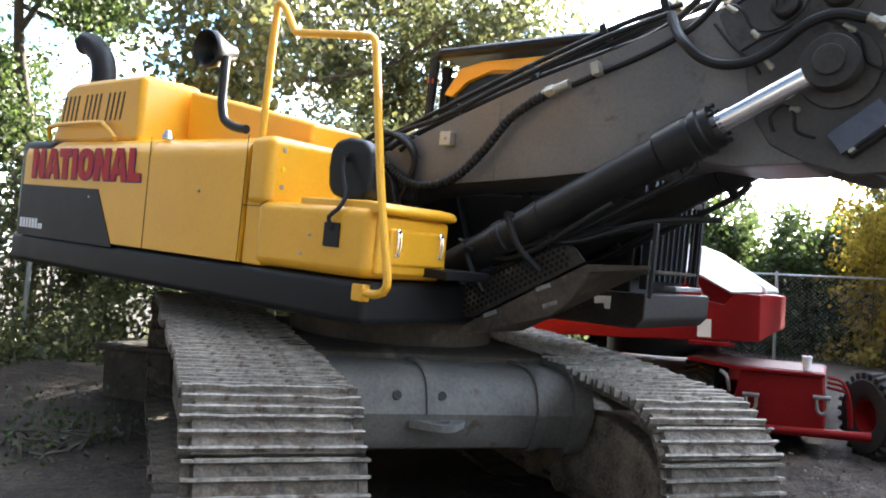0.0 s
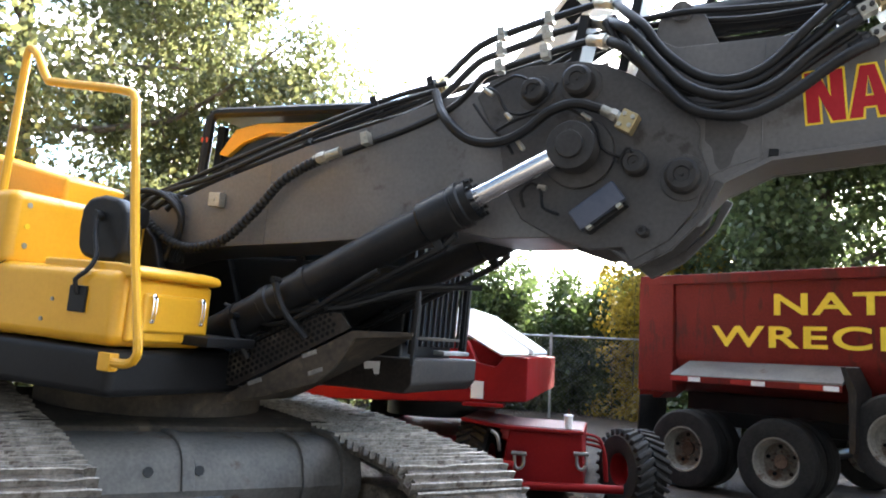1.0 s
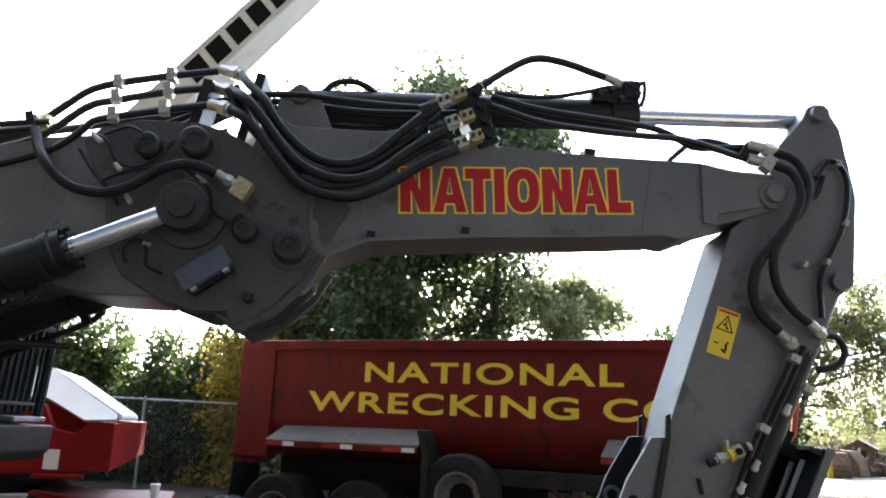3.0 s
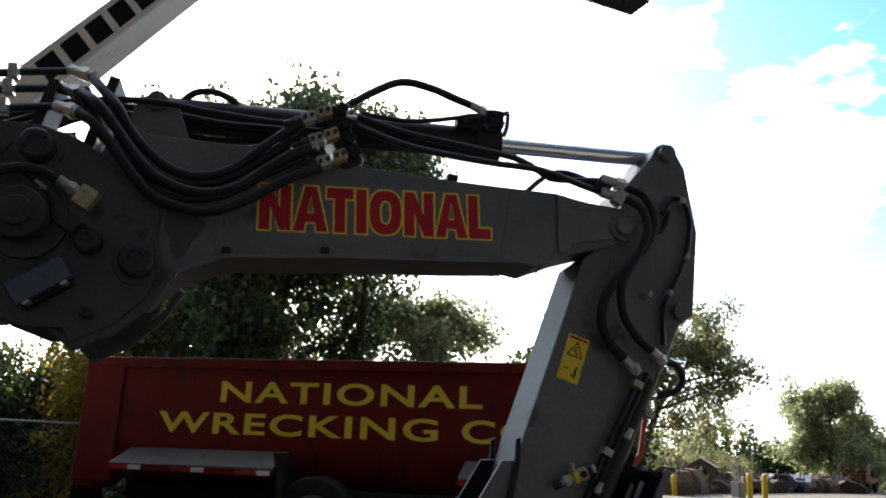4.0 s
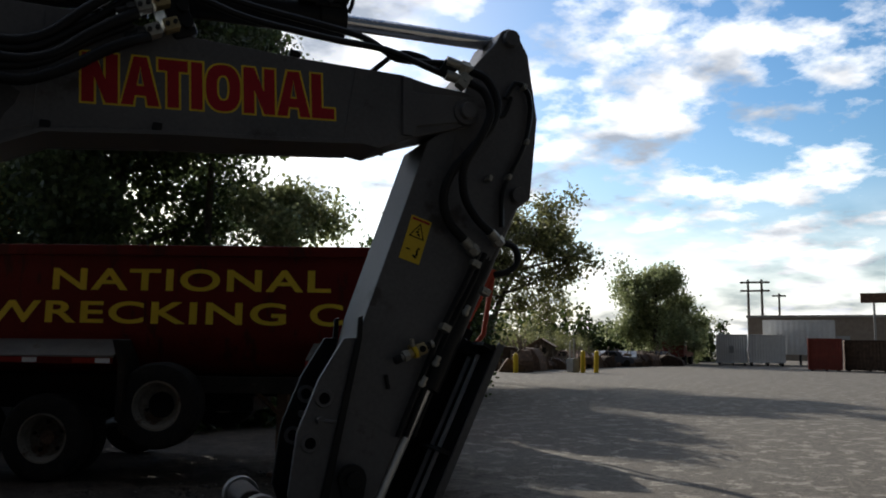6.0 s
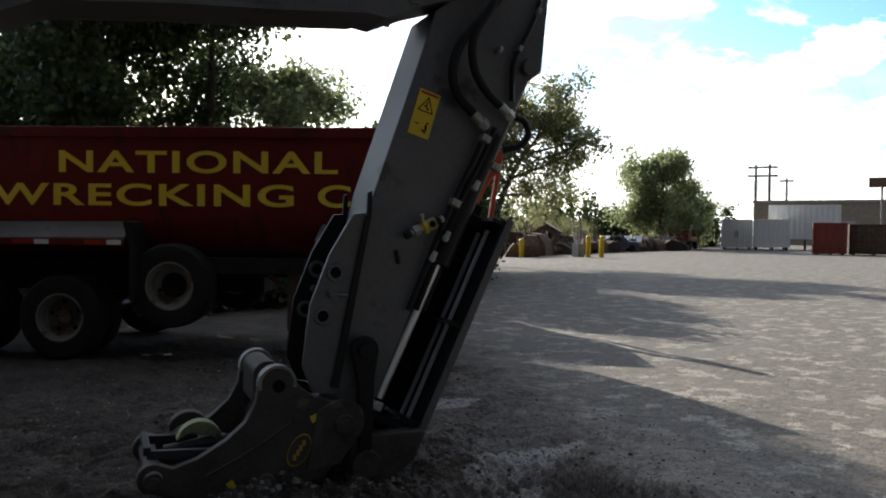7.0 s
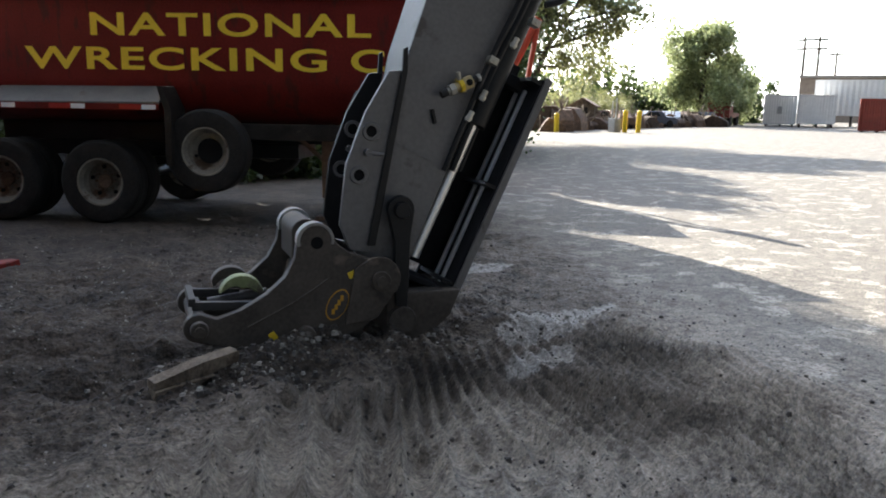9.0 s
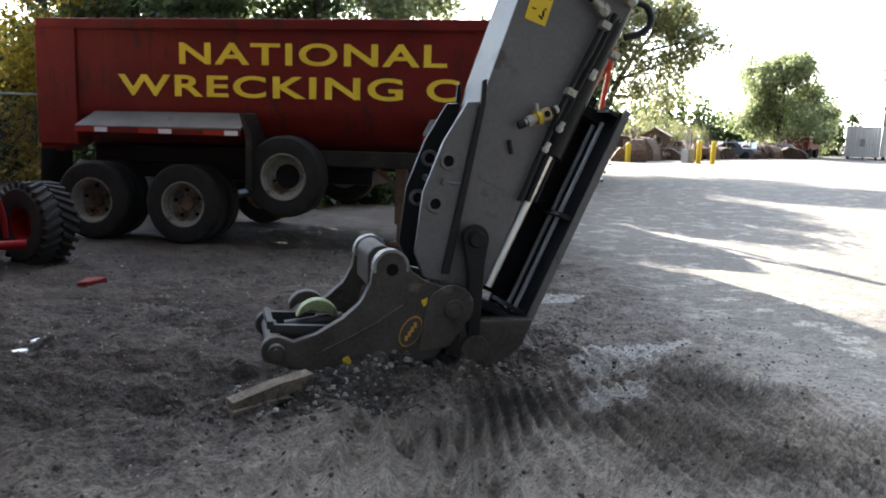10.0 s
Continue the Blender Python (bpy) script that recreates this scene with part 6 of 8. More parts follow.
def build_cab():
    bm = bmesh.new()
    box(bm, -0.15, 1.84, 0.52, 1.46, 1.62, 2.35, 0.04)
    cab = part("cab", bm, M_BLACK, digger, "black cab with a guard frame and yellow roof")
    for x in (-0.12, 0.85, 1.84):
        for y in (0.55, 1.40):
            bm = bmesh.new()
            box(bm, x - 0.04, x + 0.04, y - 0.03, y + 0.03, 2.3, 3.45, 0.01)
            part("cab_post", bm, M_BLACK, cab)
    bm = bmesh.new()
    box(bm, -0.10, 0.84, 0.545, 0.555, 2.34, 3.36)
    box(bm, 0.88, 1.82, 0.545, 0.555, 2.34, 3.36)
    part("side_window", bm, M_GLASS, cab, "dark side window", smooth=0)
    bm = bmesh.new()
    prism(bm, [(-0.10, 3.20), (0.06, 3.42), (0.30, 3.47), (1.8, 3.47), (1.88, 3.38), (1.88, 3.32), (0.40, 3.38), (0.15, 3.30), (0.0, 3.18)], 0.50, 1.48, 0.015)
    part("cab_roof", bm, M_YELLOW, cab, "yellow cab roof edge")
    bm = bmesh.new()
    for y in (0.44, 1.50):
        tube(bm, [(-0.20, y, 2.4), (-0.19, y, 3.10), (-0.17, y, 3.50), (-0.10, y, 3.545), (1.3, y, 3.555), (1.98, y, 3.54)], 0.045, 8, soft=False)
    box(bm, -0.2, 1.98, 0.44, 1.50, 3.53, 3.57, 0.01)
    part("guard_frame", bm, M_BLACK, cab, "black steel overhead guard")
    bm = bmesh.new()
    box(bm, -0.22, -0.15, 0.40, 0.46, 3.28, 3.33, 0.01)
    part("corner_lamp", bm, M_ORANGE, cab)
    for i in range(9):
        bm = bmesh.new()
        box(bm, 1.93, 1.955, 0.62 + i * 0.098, 0.640 + i * 0.098, 1.76, 3.40, 0.004)
        part("front_guard_bar", bm, M_CHAR, cab)
    bm = bmesh.new()
    box(bm, 1.86, 1.875, 0.55, 1.42, 1.76, 3.40)
    part("windscreen", bm, M_GLASS, cab, "dark windscreen behind the guard bars", smooth=0)
    bm = bmesh.new()
    box(bm, 1.90, 2.0, 0.95, 1.46, 1.70, 1.735, 0.008)
    part("cab_step", bm, M_WORN, cab, "bare metal step")
    bm = bmesh.new()
    box(bm, 1.91, 1.97, 0.49, 0.54, 1.70, 3.5, 0.008)
    box(bm, 1.91, 1.97, 1.42, 1.47, 1.70, 3.5, 0.008)
    box(bm, 1.92, 1.96, 0.5, 1.46, 2.36, 2.40, 0.006)
    part("guard_upright", bm, M_BLACK, cab)
    bm = bmesh.new()
    prism(bm, [(0.9, 1.36), (1.28, 1.41), (2.00, 1.43), (2.06, 1.50), (2.06, 1.68), (0.9, 1.64)], 0.30, 1.50, 0.02)
    fl = part("front_floor_frame", bm, M_GRIME, digger, "dark floor frame under the cab")
    bm = bmesh.new()
    prism(bm, [(1.67, 1.625), (1.80, 1.635), (1.80, 1.545), (1.765, 1.54), (1.75, 1.58), (1.68, 1.57)], 0.290, 0.297)
    part("paper_label", bm, M_WHITE, fl, "torn pale label", smooth=0)
    # dark bay between house and cab with the boom's foot
    bm = bmesh.new()
    box(bm, -0.75, 0.95, -0.44, 0.46, 1.36, 1.75, 0.03)
    prism(bm, [(-0.75, 1.6), (0.55, 1.6), (0.25, 2.35), (-0.1, 2.62), (-0.75, 2.62)], -0.44, -0.36, 0.02)
    prism(bm, [(-0.75, 1.6), (0.55, 1.6), (0.25, 2.35), (-0.1, 2.62), (-0.75, 2.62)], 0.36, 0.44, 0.02)
    box(bm, -0.78, -0.70, -0.6, 0.6, 1.6, 2.5)
    part("boom_foot_bay", bm, M_BLACK, digger, "black boom foot bracket")
    bm = bmesh.new()
    box(bm, -0.1, 0.24, -0.78, -0.50, 2.10, 2.46, 0.08, segments=3)
    box(bm, -0.02, 0.22, -0.62, -0.46, 2.40, 2.56, 0.04)
    part("hydraulic_motor", bm, M_BLACK, digger)
    for k in range(5):
        hose("bay_hose", [(0.0 + 0.05 * k, -0.55 + 0.06 * k, 2.58), (0.15 + 0.04 * k, -0.52 + 0.06 * k, 2.68), (0.3, -0.45 + 0.06 * k, 2.66), (0.42 - 0.03 * k, -0.38 + 0.04 * k, 2.50), (0.30, -0.36 + 0.04 * k, 2.2)], 0.022)
    # straps round the cylinder's foot
    for line in ([(1.50, -0.64, 2.10), (1.56, -0.645, 1.98), (1.63, -0.63, 1.88), (1.74, -0.58, 1.77)], [(1.18, -0.62, 1.85), (1.24, -0.63, 1.74), (1.32, -0.58, 1.60)]):
        bm = bmesh.new()
        tube(bm, line, 0.022, 8)
        part("foot_strap", bm, M_BLACK, digger)
    for bx, by, bz in ((1.50, -0.645, 2.11), (1.20, -0.63, 1.86)):
        bm = bmesh.new()
        rod(bm, (bx, by - 0.02, bz), (bx, by + 0.05, bz), 0.022, 8)
        part("strap_bolt", bm, M_BLACK, digger)
    for k in range(4):
        hose("bay_hose", [(0.7 + 0.2 * k, -0.38, 1.75), (1.2 + 0.15 * k, -0.50, 1.80 + 0.05 * k), (1.6 + 0.1 * k, -0.46, 1.98), (2.0 + 0.1 * k, -0.2, 2.06 + 0.03 * k), (2.3 + 0.1 * k, 0.1, 2.2)], 0.020)
    # toe platform and perforated foot guard
    bm = bmesh.new()
    box(bm, 0.72, 1.34, -1.0, -0.55, 1.66, 1.72, 0.01)
    part("toe_platform", bm, M_CHAR, digger)
    bm = bmesh.new()
    prism(bm, [(1.04, 1.40), (1.00, 1.50), (1.12, 1.60), (1.50, 1.79), (1.86, 1.95), (1.94, 1.94), (2.02, 1.86), (1.73, 1.70), (1.20, 1.41)], -0.52, -0.505, 0.005)
    guard = part("perforated_guard", bm, M_GRIME, digger, "perforated dark steel guard plate")
    # holes are black dots on the plate, shade given as colour
    bm = bmesh.new()
    for i in range(22):
        for j in range(6):
            s = (i + 0.5 * (j % 2)) * 0.041
            x, z = 1.13 + s * 0.885 - j * 0.016, 1.425 + s * 0.47 + j * 0.031
            if x < 1.94:
                rod(bm, (x, -0.5225, z), (x, -0.5195, z), 0.0135, 8)
    ob = part("perforation", bm, M_LETTER_HOLE_K, guard, smooth=0)
    ob["kind"] = "stuff"
    bm = bmesh.new()
    prism(bm, [(1.06, 1.29), (1.20, 1.385), (1.73, 1.68), (2.03, 1.845), (2.44, 1.87), (2.44, 1.845), (2.06, 1.80), (1.94, 1.62), (1.81, 1.50), (1.40, 1.36), (1.10, 1.28)], -0.52, -0.49, 0.005)
    floor_plate = part("foot_guard_floor", bm, M_DUST, digger, "dusty bent floor plate of the foot guard")
    bm = bmesh.new()
    prism(bm, [(1.10, 1.31), (1.73, 1.66), (2.03, 1.83), (2.42, 1.85), (2.42, 1.83), (2.04, 1.81), (1.74, 1.64), (1.12, 1.29)], -0.49, 0.25, 0.004)
    part("floor_sheet", bm, M_DUST, floor_plate)
    for k, (x, z) in enumerate(((1.35, 1.455), (1.74, 1.672), (1.80, 1.57))):
        bm = bmesh.new()
        box(bm, -0.055, 0.055, -0.526, -0.518, -0.014, 0.014, 0.004, m=Matrix.Translation((x, 0, z)) @ Matrix.Rotation(radians(-22), 4, "Y"))
        part("worn_edge", bm, M_WORN, floor_plate, "bright scuffed edge")
    bm = bmesh.new()
    box(bm, 2.43, 2.455, -0.50, -0.47, 1.68, 2.12, 0.004)
    part("floor_post", bm, M_CHAR, floor_plate)
    # body lettering, seen on the rear side door
    block_word("house_lettering_shadow", 1.92, 0.265, 0.205, 0.02, M_LETTER_B, digger, on_side(-3.342, -1.513, 2.141), 0.002, "dark blue shadow of the lettering")
    block_word("house_lettering", 1.92, 0.265, 0.205, 0.012, M_LETTER_R, digger, on_side(-3.35, -1.513, 2.148), 0.005, "heavy red block lettering")
    bm = bmesh.new()
    for k in range(6):
        box(bm, -3.50 + k * 0.063, -3.455 + k * 0.063, -1.5205, -1.518, 1.675, 1.765)
    for k in range(2):
        box(bm, -3.12 + k * 0.045, -3.085 + k * 0.045, -1.5205, -1.518, 1.675, 1.725)
    ob = part("model_bars", bm, M_LETTER_W, digger, "white model marking", smooth=0)
    bm = bmesh.new()
    rod(bm, (0.55, -1.522, 1.74), (0.55, -1.508, 1.74), 0.012, 12)
    part("lock", bm, M_ZINC, digger)


build_cab()

# ---------------------------------------------------------------- dump trailer
def wheel(parent, x, y, z, r=0.50, width=0.28, bored=False):
    """A lorry wheel whose face looks to -y; bored: a rim with a dark disc painted as the shade of its wide bore."""
    bm = bmesh.new()
    w = width / 2
    lathe(bm, [(r * 0.56, -w * 0.75), (r * 0.60, -w * 0.95), (r * 0.80, -w), (r * 0.94, -w * 0.93), (r, -w * 0.7), (r, -w * 0.45), (r * 0.985, -w * 0.4), (r, -w * 0.35), (r, 0), (r * 0.985, 0.02), (r, w * 0.35), (r, w * 0.7), (r * 0.94, w * 0.93), (r * 0.8, w), (r * 0.56, w * 0.8)], 40)
    t = part("wheel", bm, M_TYRE, parent, "dusty black tyre", at=Matrix.Translation((x, y, z)))
    bm = bmesh.new()
    lathe(bm, [(r * 0.58, -w * 0.80), (r * 0.575, -w * 0.92), (r * 0.53, -w * 0.9), (r * 0.50, -w * 0.62), (r * 0.47, -w * 0.5), (r * 0.46, -w * 0.1), (r * 0.43, w * 0.15)], 36)
    rim = part("rim", bm, M_RIM, t, "dusty cream steel rim")
    bm = bmesh.new()
    lathe(bm, [(r * 0.435, w * 0.10), (r * 0.40, w * 0.22), (r * 0.30, w * 0.30), (r * 0.25, w * 0.22), (r * 0.0, w * 0.22)], 36)
    # the dual wheels get a darker disc, fender shade put into its colour
    part("wheel_disc", bm, M_RIM if bored else M_DISC, rim, "dusty wheel disc")
    if bored:
        # solid dark disc in place of the shaded opening
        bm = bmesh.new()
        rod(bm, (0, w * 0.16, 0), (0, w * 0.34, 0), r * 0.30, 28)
        part("bore_shade_disc", bm, M_INSIDE, rim, "wide bore, its shade a dark disc")
        # vent opening as a black disc of painted shade
        bm = bmesh.new()
        rod(bm, (-r * 0.335, w * 0.12, -0.06), (-r * 0.335, w * 0.3, -0.06), 0.020, 12)
        part("vent_hole", bm, M_LETTER_HOLE_K, rim)
        return t
    # vent openings likewise: black discs standing for their shade
    for k in range(5):
        a = k * math.tau / 5 + 0.4
        bm = bmesh.new()
        rod(bm, (r * 0.35 * math.cos(a), w * 0.15, r * 0.35 * math.sin(a)), (r * 0.35 * math.cos(a), w * 0.3, r * 0.35 * math.sin(a)), 0.024, 12)
        part("vent_hole", bm, M_LETTER_HOLE_K, rim)
    bm = bmesh.new()
    rod(bm, (0, -w * 0.05, 0), (0, w * 0.3, 0), r * 0.17, 20, bevel=0.01)
    hub = part("hub", bm, M_JUNK, t)
    for k in range(8):
        a = k * math.pi / 4
        bm = bmesh.new()
        rod(bm, (r * 0.23 * math.cos(a), w * 0.02, r * 0.23 * math.sin(a)), (r * 0.23 * math.cos(a), w * 0.3, r * 0.23 * math.sin(a)), 0.013, 6)
        part("wheel_nut", bm, M_JUNK, hub)
    return t


def build_trailer():
    tr = thing("dump_trailer", pose(0.638, 11.69, 0, 0, 0, -38.3), "faded dark red tri-axle dump trailer with yellow lettering", "trailer")
    # tub: half-round bottom, open top
    sec = [(0.0, 2.70), (0.0, 1.75), (0.10, 1.45), (0.35, 1.25), (1.0, 1.18), (2.05, 1.25), (2.30, 1.45), (2.40, 1.75), (2.40, 2.70), (2.36, 2.70), (2.36, 1.77), (2.26, 1.49), (2.0, 1.30), (1.0, 1.24), (0.40, 1.30), (0.14, 1.48), (0.04, 1.77), (0.04, 2.70)]
    bm = bmesh.new()
    L = 6.95
    a = [bm.verts.new((0.0, y, z)) for y, z in sec]
    b = [bm.verts.new((L, y, z)) for y, z in sec]
    n = len(sec)
    for i in range(n):
        bm.faces.new((a[i], a[(i + 1) % n], b[(i + 1) % n], b[i]))
    bm.faces.new(a)
    bm.faces.new(b[::-1])
    tub = part("tub", bm, M_TRAILER, tr, "dark red steel tub")
    bm = bmesh.new()
    box(bm, -0.1, L, -0.05, 0.09, 2.66, 2.79, 0.015)
    box(bm, -0.1, L, 2.31, 2.45, 2.66, 2.79, 0.015)
    part("top_rail", bm, M_TRAILER, tub)
    bm = bmesh.new()
    box(bm, -0.12, 0.45, -0.045, 0.06, 1.19, 2.70, 0.02)
    box(bm, -0.12, -0.02, 0.0, 2.4, 1.19, 2.72, 0.02)
    part("tailgate", bm, M_TRAILER, tr, "dark red tailgate and corner post")
    bm = bmesh.new()
    prism(bm, [(-0.12, 1.26), (0.45, 1.38), (0.46, 1.30), (0.2, 1.10), (-0.12, 1.10)], 0.0, 0.4, 0.01)
    part("rear_chute", bm, M_TRAILER, tr)
    # chassis rails
    for y in (0.7, 1.6):
        bm = bmesh.new()
        box(bm, 0.2, L, y, y + 0.1, 0.95, 1.20, 0.01)
        part("chassis_rail", bm, M_BLACK, tr)
    for x in (0.80, 2.05, 3.36):
        bm = bmesh.new()
        rod(bm, (x, 0.2, 0.52 if x < 3 else 0.88), (x, 2.2, 0.52 if x < 3 else 0.88), 0.07, 14)
        part("axle", bm, M_BLACK, tr)
    bm = bmesh.new()
    box(bm, 0.3, 4.2, 0.75, 1.65, 0.75, 0.95, 0.02)
    part("subframe", bm, M_BLACK, tr, "dark suspension subframe")
    # fenders
    def fender(x0, x1):
        bm = bmesh.new()
        top = [(0.02, 1.63), (-0.40, 1.455), (-0.42, 1.44), (-0.42, 1.40), (-0.40, 1.42), (0.02, 1.60)]
        a = [bm.verts.new((x0, y, z)) for y, z in top]
        b = [bm.verts.new((x1, y, z + 0.02)) for y, z in top]
        bm.faces.new(a)
        bm.faces.new(b[::-1])
        for i in range(6):
            bm.faces.new((a[i], a[(i + 1) % 6], b[(i + 1) % 6], b[i]))
        fm = part("fender", bm, M_FRAME, tr, "dull grey sloping fender with a reflective strip")
        bm = bmesh.new()
        box(bm, x0, x1, -0.432, -0.422, 1.36, 1.435, 0.002)
        part("strip_board", bm, M_TRAILER, fm, "dark red board behind the reflectors")
        k = x0 + 0.28
        while k < x1 - 0.1:
            bm = bmesh.new()
            box(bm, k, k + 0.17, -0.438, -0.433, 1.37, 1.425)
            part("white_reflector", bm, M_REFLW, fm, smooth=0)
            bm = bmesh.new()
            box(bm, k - 0.27, k - 0.004, -0.438, -0.433, 1.37, 1.425)
            part("red_reflector", bm, M_LAMPR, fm, smooth=0)
            k += 0.86
        bm = bmesh.new()
        prism(bm, [(x1 - 0.03, 1.64), (x1 + 0.02, 1.64), (x1 + 0.14, 1.38), (x1 + 0.12, 0.72), (x1 + 0.05, 0.72), (x1 + 0.05, 1.36)], -0.40, 0.0, 0.006)
        part("mud_flap", bm, M_GRIME, fm, "grimy slotted fender end")
        return fm
    fender(0.67, 2.87)
    for y in (-0.28, 1.75):
        bm = bmesh.new()
        box(bm, 0.02, 0.045, y, y + 0.62, 0.42, 1.14, 0.006, m=Matrix.Rotation(radians(3), 4, "Y"))
        part("rubber_flap", bm, M_TYRE, tr, "black rubber mud flap")
    bm = bmesh.new()
    box(bm, 2.9, 6.9, 0.10, 0.20, 1.02, 1.22, 0.012)
    part("side_beam", bm, M_GRIME, tr, "dark grimy beam under the tub")
    fender(5.10, 6.0)
    for x in (0.80, 2.05):
        wheel(tr, x, -0.20, 0.50)
        wheel(tr, x, 0.14, 0.50)
        wheel(tr, x, 2.3, 0.50)
    wheel(tr, 3.36, -0.18, 0.89, 0.50, bored=True)
    wheel(tr, 3.36, 2.3, 0.89, 0.50)
    # landing gear
    for y in (0.35, 1.9):
        bm = bmesh.new()
        box(bm, 4.60, 4.74, y, y + 0.14, 0.30, 1.22, 0.012)
        box(bm, 4.63, 4.71, y + 0.03, y + 0.11, 0.06, 0.35, 0.008)
        box(bm, 4.52, 4.82, y - 0.04, y + 0.18, 0.02, 0.07, 0.01)
        part("landing_leg", bm, M_JUNK, tr, "rusty landing leg with a foot plate")
    bm = bmesh.new()
    rod(bm, (4.67, 0.4, 0.72), (4.67, 2.0, 0.72), 0.02, 8)
    part("leg_shaft", bm, M_MUD, tr)
    bm = bmesh.new()
    rod(bm, (4.1, 0.42, 1.20), (4.64, 0.42, 0.75), 0.03, 8)
    part("leg_brace", bm, M_JUNK, tr)
    # writing
    lettering("trailer_lettering", "NATIONAL", 0.27, M_LETTER_Y, tr, on_side(1.87, -0.004, 2.235), 3.42, 0.002, bold=0.022, gap=1.12, label="yellow lettering")
    lettering("trailer_lettering", "CO", 0.27, M_LETTER_Y, tr, on_side(5.05, -0.004, 1.835), 0.93, 0.002, bold=0.022, gap=1.12, label="yellow lettering")
    lettering("trailer_lettering", "WRECKING", 0.27, M_LETTER_Y, tr, on_side(1.02, -0.004, 1.835), 3.74, 0.002, bold=0.022, gap=1.12, label="yellow lettering")


build_trailer()

# ---------------------------------------------------------------- trees and bushes
def leaves_mesh(name, centres, spread, count, size, rng, material):
    c = centres[rng.integers(0, len(centres), count)]
    p = c + rng.normal(0, 1, (count, 3)) * np.array(spread)
    a = rng.normal(0, 1, (count, 3))
    a[:, 2] -= 0.5
    a /= np.linalg.norm(a, axis=1, keepdims=True)
    b = np.cross(a, rng.normal(0, 1, (count, 3)))
    b /= np.linalg.norm(b, axis=1, keepdims=True)
    nrm = np.cross(a, b)
    s = size * rng.uniform(0.6, 1.3, (count, 1))
    v = np.empty((count, 4, 3))
    v[:, 0] = p
    v[:, 1] = p + a * s * 0.55 + b * s * 0.42 + nrm * s * 0.10
    v[:, 2] = p + a * s * 1.15
    v[:, 3] = p + a * s * 0.55 - b * s * 0.42 + nrm * s * 0.10
    me = bpy.data.meshes.new(name)
    me.vertices.add(count * 4)
    me.vertices.foreach_set("co", v.ravel())
    me.loops.add(count * 4)
    me.loops.foreach_set("vertex_index", np.arange(count * 4))
    me.polygons.add(count)
    me.polygons.foreach_set("loop_start", np.arange(count) * 4)
    me.update()
    me.validate()
    me.materials.append(material)
    return me


def tree(x, y, height, radius, trunk, leaf, seed, leaves=16000, size=0.10, bare=0.28, label="", name="tree", lean=(0, 0), clump=0.30, limbs=11):
    rng = np.random.default_rng(seed)
    t = thing(name, pose(x, y, -0.05), label, "tree")
    bm = bmesh.new()
    tips = []
    top = Vector((lean[0], lean[1], height * 0.92))
    spine = [Vector((0, 0, 0)), Vector((lean[0] * 0.2 + rng.normal(0, 0.1), lean[1] * 0.2 + rng.normal(0, 0.1), height * 0.3)), Vector((lean[0] * 0.6 + rng.normal(0, 0.2), lean[1] * 0.6 + rng.normal(0, 0.2), height * 0.62)), top]
    tube(bm, spine, trunk, 10, step=height / 14, taper=trunk * 0.15)
    line = curve_points(spine, height / 40)
    for k in range(limbs):
        f = bare + (1 - bare) * (k + rng.uniform(0, 1)) / limbs
        p = line[min(len(line) - 1, int(f * len(line)))]
        ang = k * 2.4 + rng.uniform(-0.5, 0.5)
        prof = math.sin(math.pi * min(1, max(0.12, (f - bare) / (1 - bare) * 0.82 + 0.18))) ** 0.7
        ln = radius * prof * rng.uniform(0.75, 1.15)
        d = Vector((math.cos(ang), math.sin(ang), rng.uniform(0.15, 0.75)))
        q1 = p + d * ln * 0.5
        q2 = p + Vector((d.x, d.y, d.z * 1.1 + rng.uniform(-0.2, 0.2))) * ln
        tube(bm, [p, q1 + Vector(rng.normal(0, 0.08 * ln, 3)), q2], trunk * 0.33, 6, step=ln / 5, taper=trunk * 0.06)
        for j in range(7):
            g = rng.uniform(0.3, 1.0)
            s = p.lerp(q1, g * 2) if g < 0.5 else q1.lerp(q2, g * 2 - 1)
            e = s + Vector(rng.normal(0, 1, 3)) * ln * 0.24
            tube(bm, [s, s.lerp(e, 0.5) + Vector(rng.normal(0, 0.04 * ln, 3)), e], trunk * 0.10, 4, step=ln / 4, taper=trunk * 0.03)
            for h in range(5):
                tips.append(s.lerp(e, 0.25 + 0.19 * h) + Vector(rng.normal(0, 0.07 * ln, 3)))
    part("trunk", bm, M_BARK, t, "grey-brown trunk and limbs", smooth=60)
    me = leaves_mesh("crown", np.array([tuple(p) for p in tips]), (clump, clump, clump * 0.8), leaves, size, rng, leaf)
    cr = new("crown", me)
    cr.parent = t
    return t


